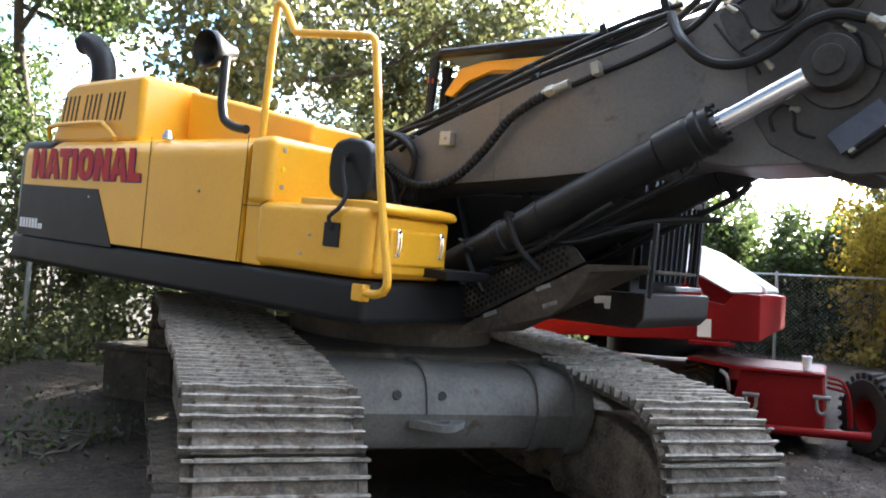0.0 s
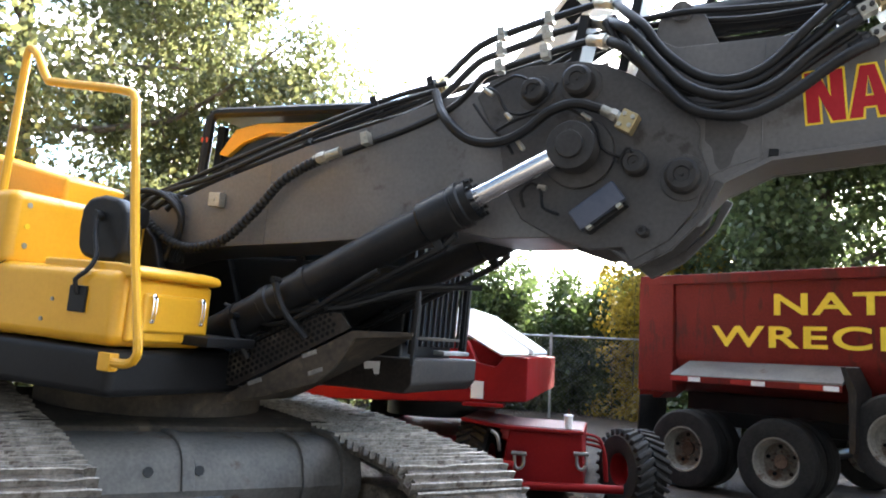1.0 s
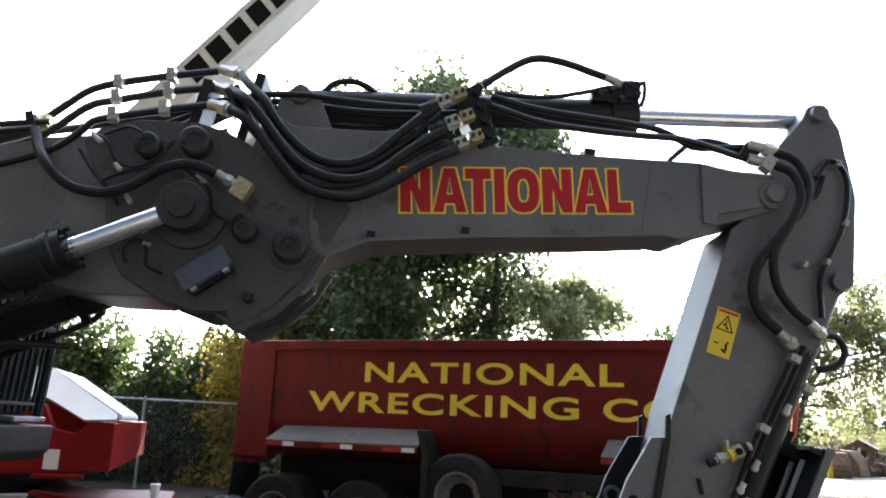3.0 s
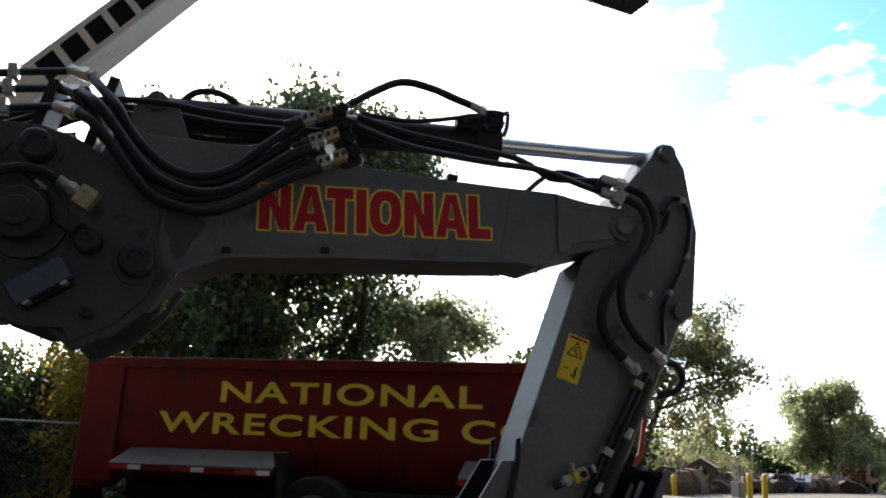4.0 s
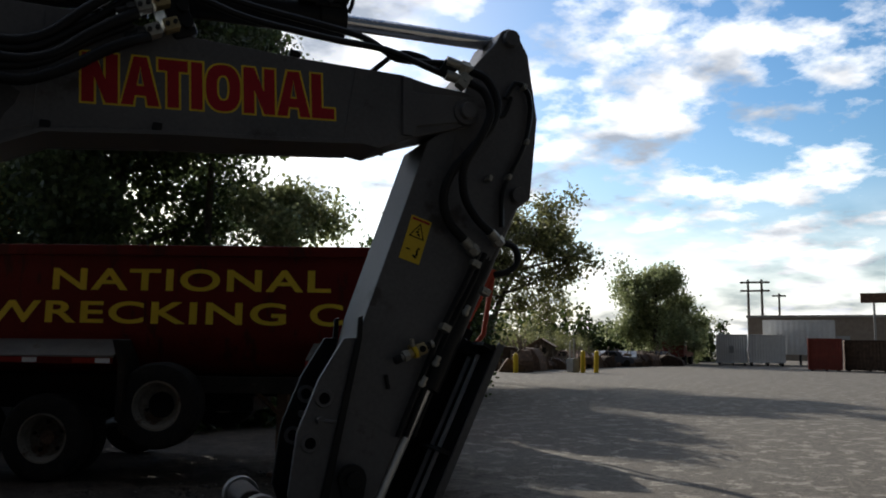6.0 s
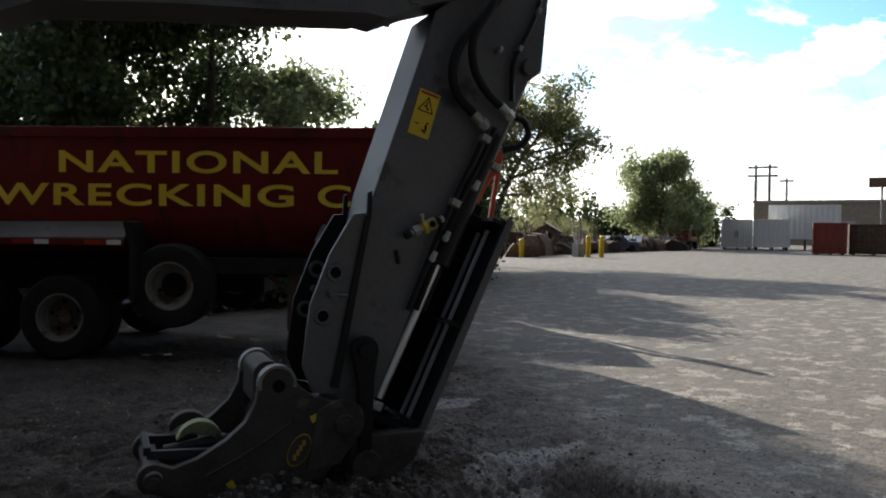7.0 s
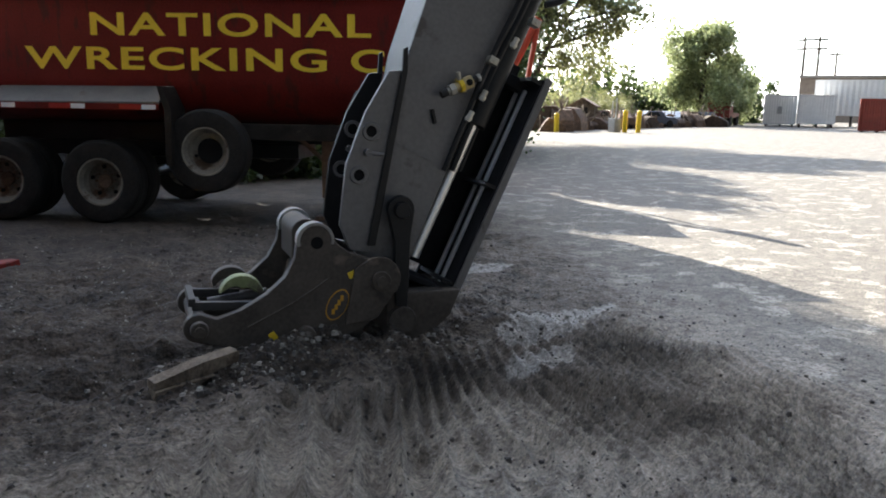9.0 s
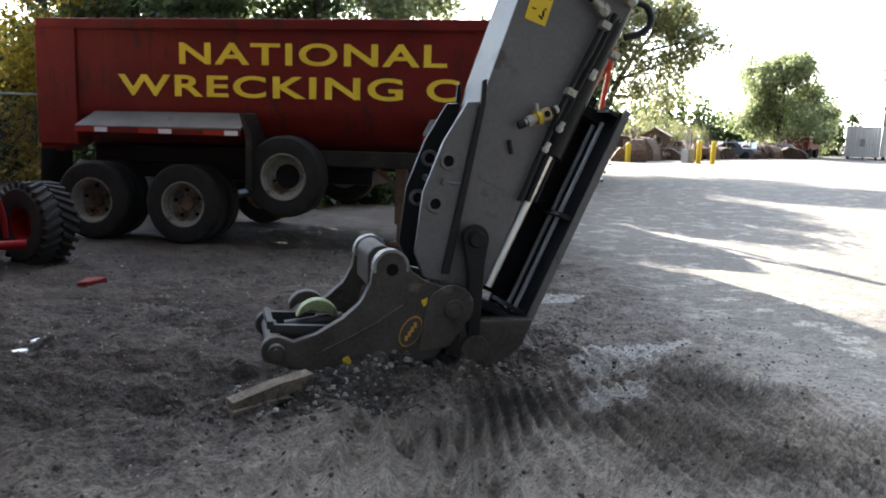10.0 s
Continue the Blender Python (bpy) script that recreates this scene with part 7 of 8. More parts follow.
def bushes(name, spots, leaf, seed, leaves, size, label, category="bushes"):
    """A thicket: stems and leaves that nobody could count."""
    rng = np.random.default_rng(seed)
    cs = []
    bm = bmesh.new()
    for x, y, r, h in spots:
        for k in range(int(10 + r * 8)):
            a, q = rng.uniform(0, 6.28), math.sqrt(rng.uniform(0, 1)) * r
            bx, by = x + q * math.cos(a), y + q * math.sin(a)
            hh = h * rng.uniform(0.45, 1.0) * (1 - 0.4 * (q / r) ** 2)
            tip = Vector((bx + rng.normal(0, 0.15), by + rng.normal(0, 0.15), hh))
            tube(bm, [(bx, by, -0.05), (bx + rng.normal(0, 0.06), by + rng.normal(0, 0.06), hh * 0.5), tip], 0.022, 4, step=hh / 3, taper=0.006)
            for z in np.linspace(0.06, 1.0, 7):
                cs.append((bx + rng.normal(0, 0.2), by + rng.normal(0, 0.2), hh * z))
    t = part(name, bm, M_BARK, None, smooth=60)
    tagged(t, label, category, kind="stuff")
    me = leaves_mesh("foliage", np.array(cs), (0.22, 0.22, 0.2), leaves, size, rng, leaf)
    cr = new("foliage", me)
    cr.parent = t
    return t


tree(-8.2, 9.6, 10.5, 3.8, 0.20, L_YELLOW, 1, 62000, 0.088, 0.2, "tall cottonwood with yellow-green leaves, sunlit from behind")
tree(-12.5, 9.0, 9.5, 3.6, 0.18, L_GREEN, 2, 70000, 0.09, 0.15, "tall cottonwood with green leaves by the lot's edge")
tree(-7.6, 13.0, 10.0, 2.9, 0.20, L_YELLOW, 3, 60000, 0.09, 0.2, "tall cottonwood with yellow-green leaves behind the excavator")
tree(5.1, 21.6, 11.8, 3.4, 0.30, L_DARK, 4, 74000, 0.15, 0.16, "big dark green tree behind the trailer", lean=(0.3, 0.0), limbs=24, clump=0.36)
# added sun blocker, mostly behind the boom; keeps the undercarriage shaded
tree(2.9, 25.2, 12.0, 3.2, 0.24, L_DARK, 24, 42000, 0.15, 0.30, "dark green tree added behind the golden bush to block sun", clump=0.4)
# added crown high up that throws shade on the near yard
tree(7.5, 20.8, 11.4, 2.3, 0.17, L_DARK, 25, 56000, 0.15, 0.67, "tall slim dark green tree added behind the trailer for shade", clump=0.40, limbs=14)
# the pale leaf colour here offsets the shade of the tree behind it
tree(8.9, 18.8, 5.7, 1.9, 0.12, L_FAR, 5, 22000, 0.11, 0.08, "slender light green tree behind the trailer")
# unseen row behind the arm, placed to cast the yard's shadow tips
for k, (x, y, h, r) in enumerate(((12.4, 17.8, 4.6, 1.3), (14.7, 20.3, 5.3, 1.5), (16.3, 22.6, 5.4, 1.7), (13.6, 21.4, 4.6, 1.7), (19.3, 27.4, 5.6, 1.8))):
    tree(x, y, h, r, 0.11, L_MID, 40 + k, 26000, 0.13, 0.03, "low leafy tree in an unseen row, added to shade the yard", clump=0.36)
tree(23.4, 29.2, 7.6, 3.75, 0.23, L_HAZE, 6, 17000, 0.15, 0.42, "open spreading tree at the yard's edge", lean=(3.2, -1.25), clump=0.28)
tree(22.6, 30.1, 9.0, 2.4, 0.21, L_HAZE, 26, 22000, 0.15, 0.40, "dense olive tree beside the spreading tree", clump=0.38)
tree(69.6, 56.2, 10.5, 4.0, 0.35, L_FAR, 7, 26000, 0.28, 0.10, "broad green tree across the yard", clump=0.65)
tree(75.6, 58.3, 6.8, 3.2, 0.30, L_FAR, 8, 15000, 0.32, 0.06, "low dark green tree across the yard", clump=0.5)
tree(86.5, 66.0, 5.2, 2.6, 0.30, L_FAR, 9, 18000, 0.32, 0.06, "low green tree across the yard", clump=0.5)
bushes("roadside_thicket", [(-11.5, 8.2, 1.2, 4.2), (-9.4, 9.3, 1.2, 3.0), (-13.5, 7.2, 1.2, 4.2), (-7.5, 10.6, 1.3, 2.6), (-14, 5.5, 1.0, 3.0), (-5.4, 8.6, 0.9, 2.6), (-4.6, 13.0, 1.2, 4.2), (-4.7, 9.8, 0.9, 3.2)], L_YELLOW, 11, 46000, 0.09, "sunlit tangled bushes under the trees")
bushes("fence_thicket", [(-5, 24, 2.2, 5.0), (-2.6, 24.6, 2.2, 4.7), (-0.6, 24.5, 2.0, 4.6), (0.6, 24.2, 1.6, 4.6), (3.4, 24.5, 2.2, 3.6), (-8, 22, 2.4, 4.2), (-3.4, 27.5, 2.4, 5.0), (-6.5, 27, 2.4, 5.6), (0.8, 28, 2.4, 4.6), (6.5, 25, 2.4, 3.4), (10.5, 26, 2.4, 3.2), (14, 27.5, 2.4, 2.8)], L_MID, 12, 230000, 0.14, "dense green bushes behind the fence")
bushes("bank_brush", [(-9.4, 7.4, 0.8, 0.8), (-10.2, 6.4, 0.8, 0.8), (-7.2, 9.4, 0.8, 1.3)], L_YELLOW, 16, 11000, 0.07, "low tangled brush on the spoil bank")
bushes("weeds", [(-5.7, 4.9, 0.35, 0.22), (-6.2, 4.5, 0.35, 0.20), (-5.6, 4.3, 0.30, 0.20)], L_MID, 17, 700, 0.045, "sparse weeds beside the crawler track", "weeds")
# the last two clumps are added to keep sun off the ground under the trailer
bushes("trailer_thicket", [(3.0, 19.6, 1.5, 2.8), (5.6, 18.6, 1.5, 2.8), (8.2, 17.2, 1.5, 2.7), (10.6, 17.0, 1.3, 2.8), (12.6, 19.2, 1.6, 2.6), (15.2, 22.6, 1.6, 2.4), (17.2, 25.0, 1.5, 2.4), (5.3, 15.4, 0.8, 1.9), (6.4, 15.6, 0.8, 1.9)], L_MID, 19, 100000, 0.13, "dense dark bushes behind the trailer")
bushes("golden_thicket", [(1.5, 22.4, 1.6, 6.6), (3.0, 22.6, 1.3, 5.4)], L_GOLD, 13, 34000, 0.12, "golden autumn bush behind the fence")
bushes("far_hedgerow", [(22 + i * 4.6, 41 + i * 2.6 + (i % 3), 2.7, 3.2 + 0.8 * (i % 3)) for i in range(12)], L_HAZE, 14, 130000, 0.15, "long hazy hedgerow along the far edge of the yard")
bushes("far_woods", [(60 + i * 7.0, 78 - i * 1.5, 5.0, 5.5 + 1.5 * (i % 3)) for i in range(6)], L_GREEN, 15, 30000, 0.45, "distant line of trees beyond the yard", "woods")

# ---------------------------------------------------------------- mobile crane
def lug_tyre(parent, x, y, z, r, w, steer=0):
    """A big cleated tyre whose axle lies along x."""
    bm = bmesh.new()
    lathe(bm, [(r * 0.42, -w * 0.44), (r * 0.55, -w * 0.5), (r * 0.86, -w * 0.5), (r * 0.94, -w * 0.42), (r * 0.955, 0), (r * 0.94, w * 0.42), (r * 0.86, w * 0.5), (r * 0.55, w * 0.5), (r * 0.42, w * 0.44)], 40)
    t = part("wheel", bm, M_TYRE, parent, "black cleated crane tyre", at=Matrix.Translation((x, y, z)) @ Matrix.Rotation(radians(90 + steer), 4, "Z"))
    n = 26
    lug = None
    for k in range(n):
        for side in (-1, 1):
            if lug is None:
                bm = bmesh.new()
                box(bm, -0.035, 0.030, -w * 0.27, w * 0.27, -0.022, 0.022, 0.008)
                ob = part("lug", bm, M_TYRE, t)
                lug = ob.data
            else:
                ob = new("lug", lug)
                ob.parent = t
            ob.matrix_basis = Matrix.Rotation(radians(360 / n * (k + 0.25 * side)), 4, "Y") @ Matrix.Translation((r * 0.965, side * w * 0.24, 0)) @ Matrix.Rotation(radians(28 * side), 4, "X")
    bm = bmesh.new()
    lathe(bm, [(r * 0.44, -w * 0.44), (r * 0.40, -w * 0.42), (r * 0.36, -w * 0.1), (r * 0.2, -w * 0.05), (0, -w * 0.12), (0, w * 0.12), (r * 0.2, w * 0.05), (r * 0.36, w * 0.1), (r * 0.40, w * 0.42), (r * 0.44, w * 0.44)], 28)
    part("rim", bm, M_CRANE, t, "red wheel rim")
    return t


def build_crane():
    cr = thing("mobile_crane", pose(0, 0, 0), "red mobile crane with a dirty white telescopic boom", "crane")
    bm = bmesh.new()
    # rear end lengthened out of sight so that it shades the carrier deck
    prism(bm, [(-3.8, 0.98), (-1.43, 1.06), (-0.74, 1.10), (-0.74, 1.58), (-0.98, 1.60), (-1.10, 1.46), (-1.30, 1.50), (-1.42, 1.74), (-3.8, 1.78)], 8.80, 13.0, 0.02)
    body = part("superstructure", bm, M_CRANE, cr, "red crane superstructure")
    bm = bmesh.new()
    prism(bm, [(-1.42, 1.46), (-1.06, 1.46), (-1.0, 1.59), (-1.42, 1.76)], 8.96, 11.2, 0.01)
    part("recess_panel", bm, M_CRANE, body)
    bm = bmesh.new()
    prism(bm, [(-1.46, 2.06), (-0.74, 1.60), (-0.725, 1.63), (-0.74, 1.67), (-1.46, 2.12), (-3.8, 2.17), (-3.8, 2.11)], 9.28, 11.2, 0.012)
    part("white_deck", bm, M_WHITE, body, "white sloping engine cover")
    bm = bmesh.new()
    rim = [(-3.8, 2.14), (-1.46, 2.11), (-0.77, 1.69), (-0.735, 1.66), (-0.735, 1.615), (-1.03, 1.60), (-1.43, 1.80), (-3.8, 1.85)]
    lean = lambda z: 8.76 + max(0.0, z - 1.61) * 1.05
    rows = [[bm.verts.new((x, lean(z) + o, z - o * 0.6)) for x, z in rim] for o in (0.0, 0.03)]
    bm.faces.new(rows[0])
    bm.faces.new(rows[1][::-1])
    for k in range(len(rim)):
        j = (k + 1) % len(rim)
        bm.faces.new((rows[0][k], rows[1][k], rows[1][j], rows[0][j]))
    part("deck_side", bm, M_WHITE, body)
    bm = bmesh.new()
    box(bm, -1.36, -1.22, 8.792, 8.797, 1.11, 1.30)
    part("pale_label", bm, M_WHITE, body, smooth=0)
    bm = bmesh.new()
    box(bm, -1.44, -0.98, 8.70, 8.82, 1.03, 1.07, 0.01)
    part("lower_lip", bm, M_CRANE, body)
    bm = bmesh.new()
    rod(bm, (-2.0, 10.3, 0.8), (-2.0, 10.3, 1.08), 0.7, 32)
    part("slew_ring", bm, M_BLACK, cr)
    bm = bmesh.new()
    prism(bm, [(-1.02, 0.20), (-0.11, 0.26), (-0.14, 0.80), (-0.92, 0.80)], 8.80, 9.9, 0.02)
    box(bm, -3.0, -0.2, 9.9, 12.6, 0.30, 0.58, 0.03)
    carrier = part("carrier", bm, M_CRANE, cr, "red crane carrier")
    bm = bmesh.new()
    prism(bm, [(-1.45, 0.86), (-0.94, 0.80), (-0.12, 0.80), (-0.12, 0.835), (-0.94, 0.84), (-1.45, 0.90)], 8.76, 9.9, 0.01)
    part("carrier_lid", bm, M_CRANE, carrier, "red lid, its dusty top paled by painted sky sheen")
    # pale sheet over the lid: sky sheen as colour
    bm = bmesh.new()
    prism(bm, [(-1.42, 0.903), (-0.94, 0.842), (-0.14, 0.836), (-0.14, 0.846), (-0.94, 0.851), (-1.42, 0.912)], 8.80, 9.85)
    part("lid_top", bm, M_LIDRED, carrier)
    bm = bmesh.new()
    rod(bm, (-1.3, 8.74, 0.21), (0.3, 8.74, 0.27), 0.045, 14)
    rod(bm, (-1.3, 8.72, 0.42), (-0.85, 8.72, 0.42), 0.06, 14)
    part("bumper_tube", bm, M_CRANE, carrier)
    for x, z in ((-0.80, 0.56), (-0.14, 0.60)):
        bm = bmesh.new()
        tube(bm, [(x - 0.05, 8.77, z), (x - 0.04, 8.75, z - 0.12), (x, 8.74, z - 0.16), (x + 0.05, 8.75, z - 0.12), (x + 0.05, 8.77, z)], 0.018, 8)
        rod(bm, (x - 0.08, 8.76, z), (x + 0.08, 8.76, z), 0.022, 10)
        part("shackle", bm, M_WORN, carrier, "worn steel shackle")
    for k in range(3):
        bm = bmesh.new()
        tube(bm, [(-0.10, 8.86, 0.80 - 0.05 * k), (0.04 + 0.02 * k, 8.86, 0.76 - 0.05 * k), (0.11 - 0.01 * k, 8.86, 0.58), (0.13 - 0.01 * k, 8.86, 0.32)], 0.016, 6)
        part("fender_bar", bm, M_CRANE, carrier)
    bm = bmesh.new()
    tube(bm, [(-1.02, 8.80, 0.58), (-1.02, 8.72, 0.66), (-1.04, 8.70, 0.74), (-1.1, 8.72, 0.78)], 0.02, 8)
    part("hook", bm, M_WORN, carrier)
    lug_tyre(cr, 0.40, 9.22, 0.42, 0.42, 0.40, 33)
    lug_tyre(cr, -1.32, 9.25, 0.42, 0.42, 0.36, -8)
    lug_tyre(cr, -3.2, 12.2, 0.52, 0.53, 0.42)
    # telescopic boom: nested boxes along a slope, lettered side and underside towards the yard
    d = Vector((0.590, 0, 0.807))
    m = Matrix.Translation((-0.211, 9.98, 6.392)) @ Matrix.Rotation(-math.atan2(d.z, d.x), 4, "Y")
    bm = bmesh.new()
    box(bm, -5.6, 4.2, 0.0, 0.97, -0.212, 0.212, 0.02, m=m)
    boom = part("boom", bm, M_CREAM, cr, "dirty white telescopic boom")
    bm = bmesh.new()
    box(bm, 4.2, 7.5, 0.06, 0.91, -0.17, 0.17, 0.02, m=m)
    part("inner_boom", bm, M_CREAM, cr)
    bm = bmesh.new()
    box(bm, 4.1, 4.3, -0.03, 1.0, -0.24, 0.24, 0.02, m=m)
    part("boom_collar", bm, M_BLACK, boom)
    for z in (-0.19, 0.19):
        bm = bmesh.new()
        tube(bm, [m @ Vector((-5.5, -0.003, z)), m @ Vector((4.1, -0.003, z))], 0.008, 6, soft=False)
        part("weld_bead", bm, M_CREAM, boom)
    # the maker's mark as five plain slanted blocks
    for k in range(5):
        bm = bmesh.new()
        x = -0.56 + k * 0.385
        prism(bm, [(x, -0.135), (x + 0.28, -0.135), (x + 0.33, 0.135), (x + 0.05, 0.135)], -0.006, -0.003, m=m)
        part("mark_block", bm, M_LETTER_HOLE_K, boom, smooth=0)
    # stowed jib: an open channel of dark plate, its floor pierced by slots
    jib = part("stowed_jib", box(box(bmesh.new(), 1.6, 8.22, 9.30, 9.33, 9.25, 9.85, 0.01), 1.6, 8.22, 9.77, 9.80, 9.25, 9.85, 0.01), M_BLACK, cr, "dark stowed jib channel")
    slots = [(6.55, 7.0), (7.12, 7.5), (7.85, 7.91)]
    bm = bmesh.new()
    box(bm, 1.6, 8.22, 9.331, 9.49, 9.24, 9.26)
    box(bm, 1.6, 8.22, 9.54, 9.769, 9.24, 9.26)
    edges = [1.6] + [v for pair in slots for v in pair] + [8.22]
    for x0, x1 in zip(edges[::2], edges[1::2]):
        box(bm, x0, x1, 9.49, 9.54, 9.24, 9.26)
    part("slotted_floor", bm, M_BLACK, jib)
    bm = bmesh.new()
    box(bm, 8.22, 8.25, 9.30, 9.80, 9.24, 9.85, 0.01)
    part("end_plate", bm, M_BLACK, jib)
    bm = bmesh.new()
    rod(bm, (8.24, 9.40, 9.40), (8.55, 9.45, 10.6), 0.03, 8)
    rod(bm, (1.7, 9.6, 9.3), (1.8, 10.2, 9.3), 0.15, 12)
    part("jib_strut", bm, M_BLACK, jib)
    bm = bmesh.new()
    box(bm, -4.1, -3.3, 9.9, 10.6, 1.9, 2.4, 0.04)
    part("boom_pivot", bm, M_CRANE, cr)


build_crane()

# paper cup on the crane's lid
cup = thing("paper_cup", pose(-0.29, 8.87, 0.846), "white paper drink cup with a red straw on the crane", "cup")
bm = bmesh.new()
lathe(bm, [(0.0, 0.0), (0.034, 0.0), (0.048, 0.13), (0.0, 0.13)], 20, axis="z")
part("cup_body", bm, M_WHITE, cup)
bm = bmesh.new()
lathe(bm, [(0.051, 0.125), (0.052, 0.14), (0.046, 0.148), (0.0, 0.148)], 20, axis="z")
part("lid", bm, M_REFLW, cup)
bm = bmesh.new()
rod(bm, (0.005, 0, 0.14), (0.0, 0, 0.21), 0.004, 6)
part("straw", bm, M_LAMPR, cup)


# ---------------------------------------------------------------- fence
def build_fence():
    f = thing("chain_fence", pose(0, 0, 0), "galvanised chain-link fence with a top rail", "fence")
    pts = [(-13.4 + i * 3.0, 20.2 + i * 0.15) for i in range(10)]
    for x, y in pts:
        bm = bmesh.new()
        rod(bm, (x, y, -0.1), (x, y, 2.12), 0.035, 10)
        lathe(bm, [(0.04, 2.10), (0.04, 2.13), (0.02, 2.16), (0.0, 2.16)], 10, axis="z", m=Matrix.Translation((x, y, 0)))
        part("post", bm, M_GALV, f)
    bm = bmesh.new()
    rod(bm, (*pts[0], 2.08), (*pts[-1], 2.08), 0.024, 8)
    part("top_rail", bm, M_GALV, f)
    bm = bmesh.new()
    x0, y0, x1, y1 = *pts[0], *pts[-1]
    n = 240
    for k in range(-21, n):
        for sgn in (1, -1):
            a, b = k / n, (k + 20.5) / n
            za, zb = (0.05, 2.08) if sgn > 0 else (2.08, 0.05)
            if a < 0 or b > 1:
                continue
            tube(bm, [(x0 + (x1 - x0) * a, y0 + (y1 - y0) * a, za), (x0 + (x1 - x0) * b, y0 + (y1 - y0) * b, zb)], 0.0022, 3, soft=False)
    ob = part("chain_mesh", bm, M_GALV, f, smooth=0)
    ob["kind"] = "stuff"


build_fence()


def leaning_post(x, y, h, dx, dy):
    bm = bmesh.new()
    rod(bm, (0, 0, -0.1), (dx, dy, h), 0.035, 10)
    return tagged(part("steel_post", bm, M_GALV, at=pose(x, y, 0)), "leaning bare steel post among the bushes", "post")


leaning_post(-10.4, 7.4, 2.6, 0.2, 0.0)
bm = bmesh.new()
box(bm, -0.42, 0.42, -0.3, 0.3, 0.0, 0.66, 0.03)
box(bm, -0.52, 0.52, -0.36, 0.36, 0.66, 0.71, 0.012)
tagged(part("concrete_block", bm, M_DUST, at=pose(-6.6, 6.3, 0, 0, 0, 10)), "dark weathered concrete block with a flat cap", "block")
timber = thing("timber_offcut", pose(1.40, 4.02, 0.045, 4, -6, 10) @ Matrix.Diagonal((0.8, 1, 1, 1)), "split weathered timber offcut lying in the dirt", "timber")
bm = bmesh.new()
prism(bm, [(-0.31, 0.01), (-0.05, -0.01), (0.28, 0.02), (0.30, 0.06), (0.29, 0.085), (0.05, 0.085), (-0.12, 0.07), (-0.30, 0.055)], -0.06, 0.03, 0.006)
part("upper_splinter", bm, M_WOOD, timber)
bm = bmesh.new()
prism(bm, [(-0.33, -0.03), (-0.08, -0.035), (0.10, 0.0), (-0.05, 0.01), (-0.31, 0.015)], -0.085, 0.0, 0.006)
part("lower_splinter", bm, M_WOOD, timber)


def litter(name, x, y, w, d, h, turn, material, label, category):
    """A torn, bent scrap lying flat."""
    rng = random.Random(int(x * 100 + y * 1000))
    bm = bmesh.new()
    ring = [(w * math.cos(a) * rng.uniform(0.6, 1.0), d * math.sin(a) * rng.uniform(0.6, 1.0)) for a in (0.2, 0.9, 1.7, 2.6, 3.3, 4.1, 5.0, 5.8)]
    z = ground_height(x, y)
    lo = [bm.verts.new((a, b, -0.01)) for a, b in ring]
    hi = [bm.verts.new((a * 0.95, b * 0.95, h * rng.uniform(0.3, 1.0))) for a, b in ring]
    bm.faces.new(lo[::-1])
    bm.faces.new(hi)
    for k in range(8):
        bm.faces.new((lo[k], lo[(k + 1) % 8], hi[(k + 1) % 8], hi[k]))
    tagged(part(name, bm, material, at=pose(x, y, z, 0, 0, turn)), label, category)


litter("red_scrap", 0.80, 7.72, 0.16, 0.09, 0.06, 20, M_TRAILER, "crumpled red scrap lying on the dirt", "scrap")
for lx, ly, lw, lt in ((0.19, 5.45, 0.09, 10), (0.30, 5.71, 0.05, 60), (0.63, 5.48, 0.04, 120)):
    litter("paper_scrap", lx, ly, lw, lw * 0.4, 0.012, lt, M_WHITE, "torn pale scrap lying on the dirt", "scrap")


# ---------------------------------------------------------------- far side of the yard
def polar(heading, dist):
    return dist * math.sin(radians(heading)), dist * math.cos(radians(heading))


def bollard(heading, dist, h=1.3, lean=0):
    x, y = polar(heading, dist)
    b = thing("bollard", pose(x, y, 0, 0, lean, 0), "yellow painted steel bollard", "bollard", "bollards by the yard's edge")
    bm = bmesh.new()
    rod(bm, (0, 0, -0.1), (0, 0, h), 0.16, 16)
    lathe(bm, [(0.16, h), (0.11, h + 0.08), (0.0, h + 0.11)], 16, axis="z")
    part("post", bm, M_BOLLARD, b)


bollard(46.2, 54, 1.35)
bollard(47.1, 54, 1.35, 3)
bollard(41.5, 51, 1.1)
x, y = polar(45.5, 54)
bm = bmesh.new()
box(bm, -0.3, 0.3, -0.3, 0.3, 0, 0.9, 0.03)
rod(bm, (0.1, 0, 0.8), (0.1, 0, 2.2), 0.05, 8)
rod(bm, (-0.25, 0, 0), (-0.25, 0, 2.0), 0.05, 8)
tagged(part("service_post", bm, M_CONC, at=pose(x, y, 0)), "grey concrete service post between bollards", "post")


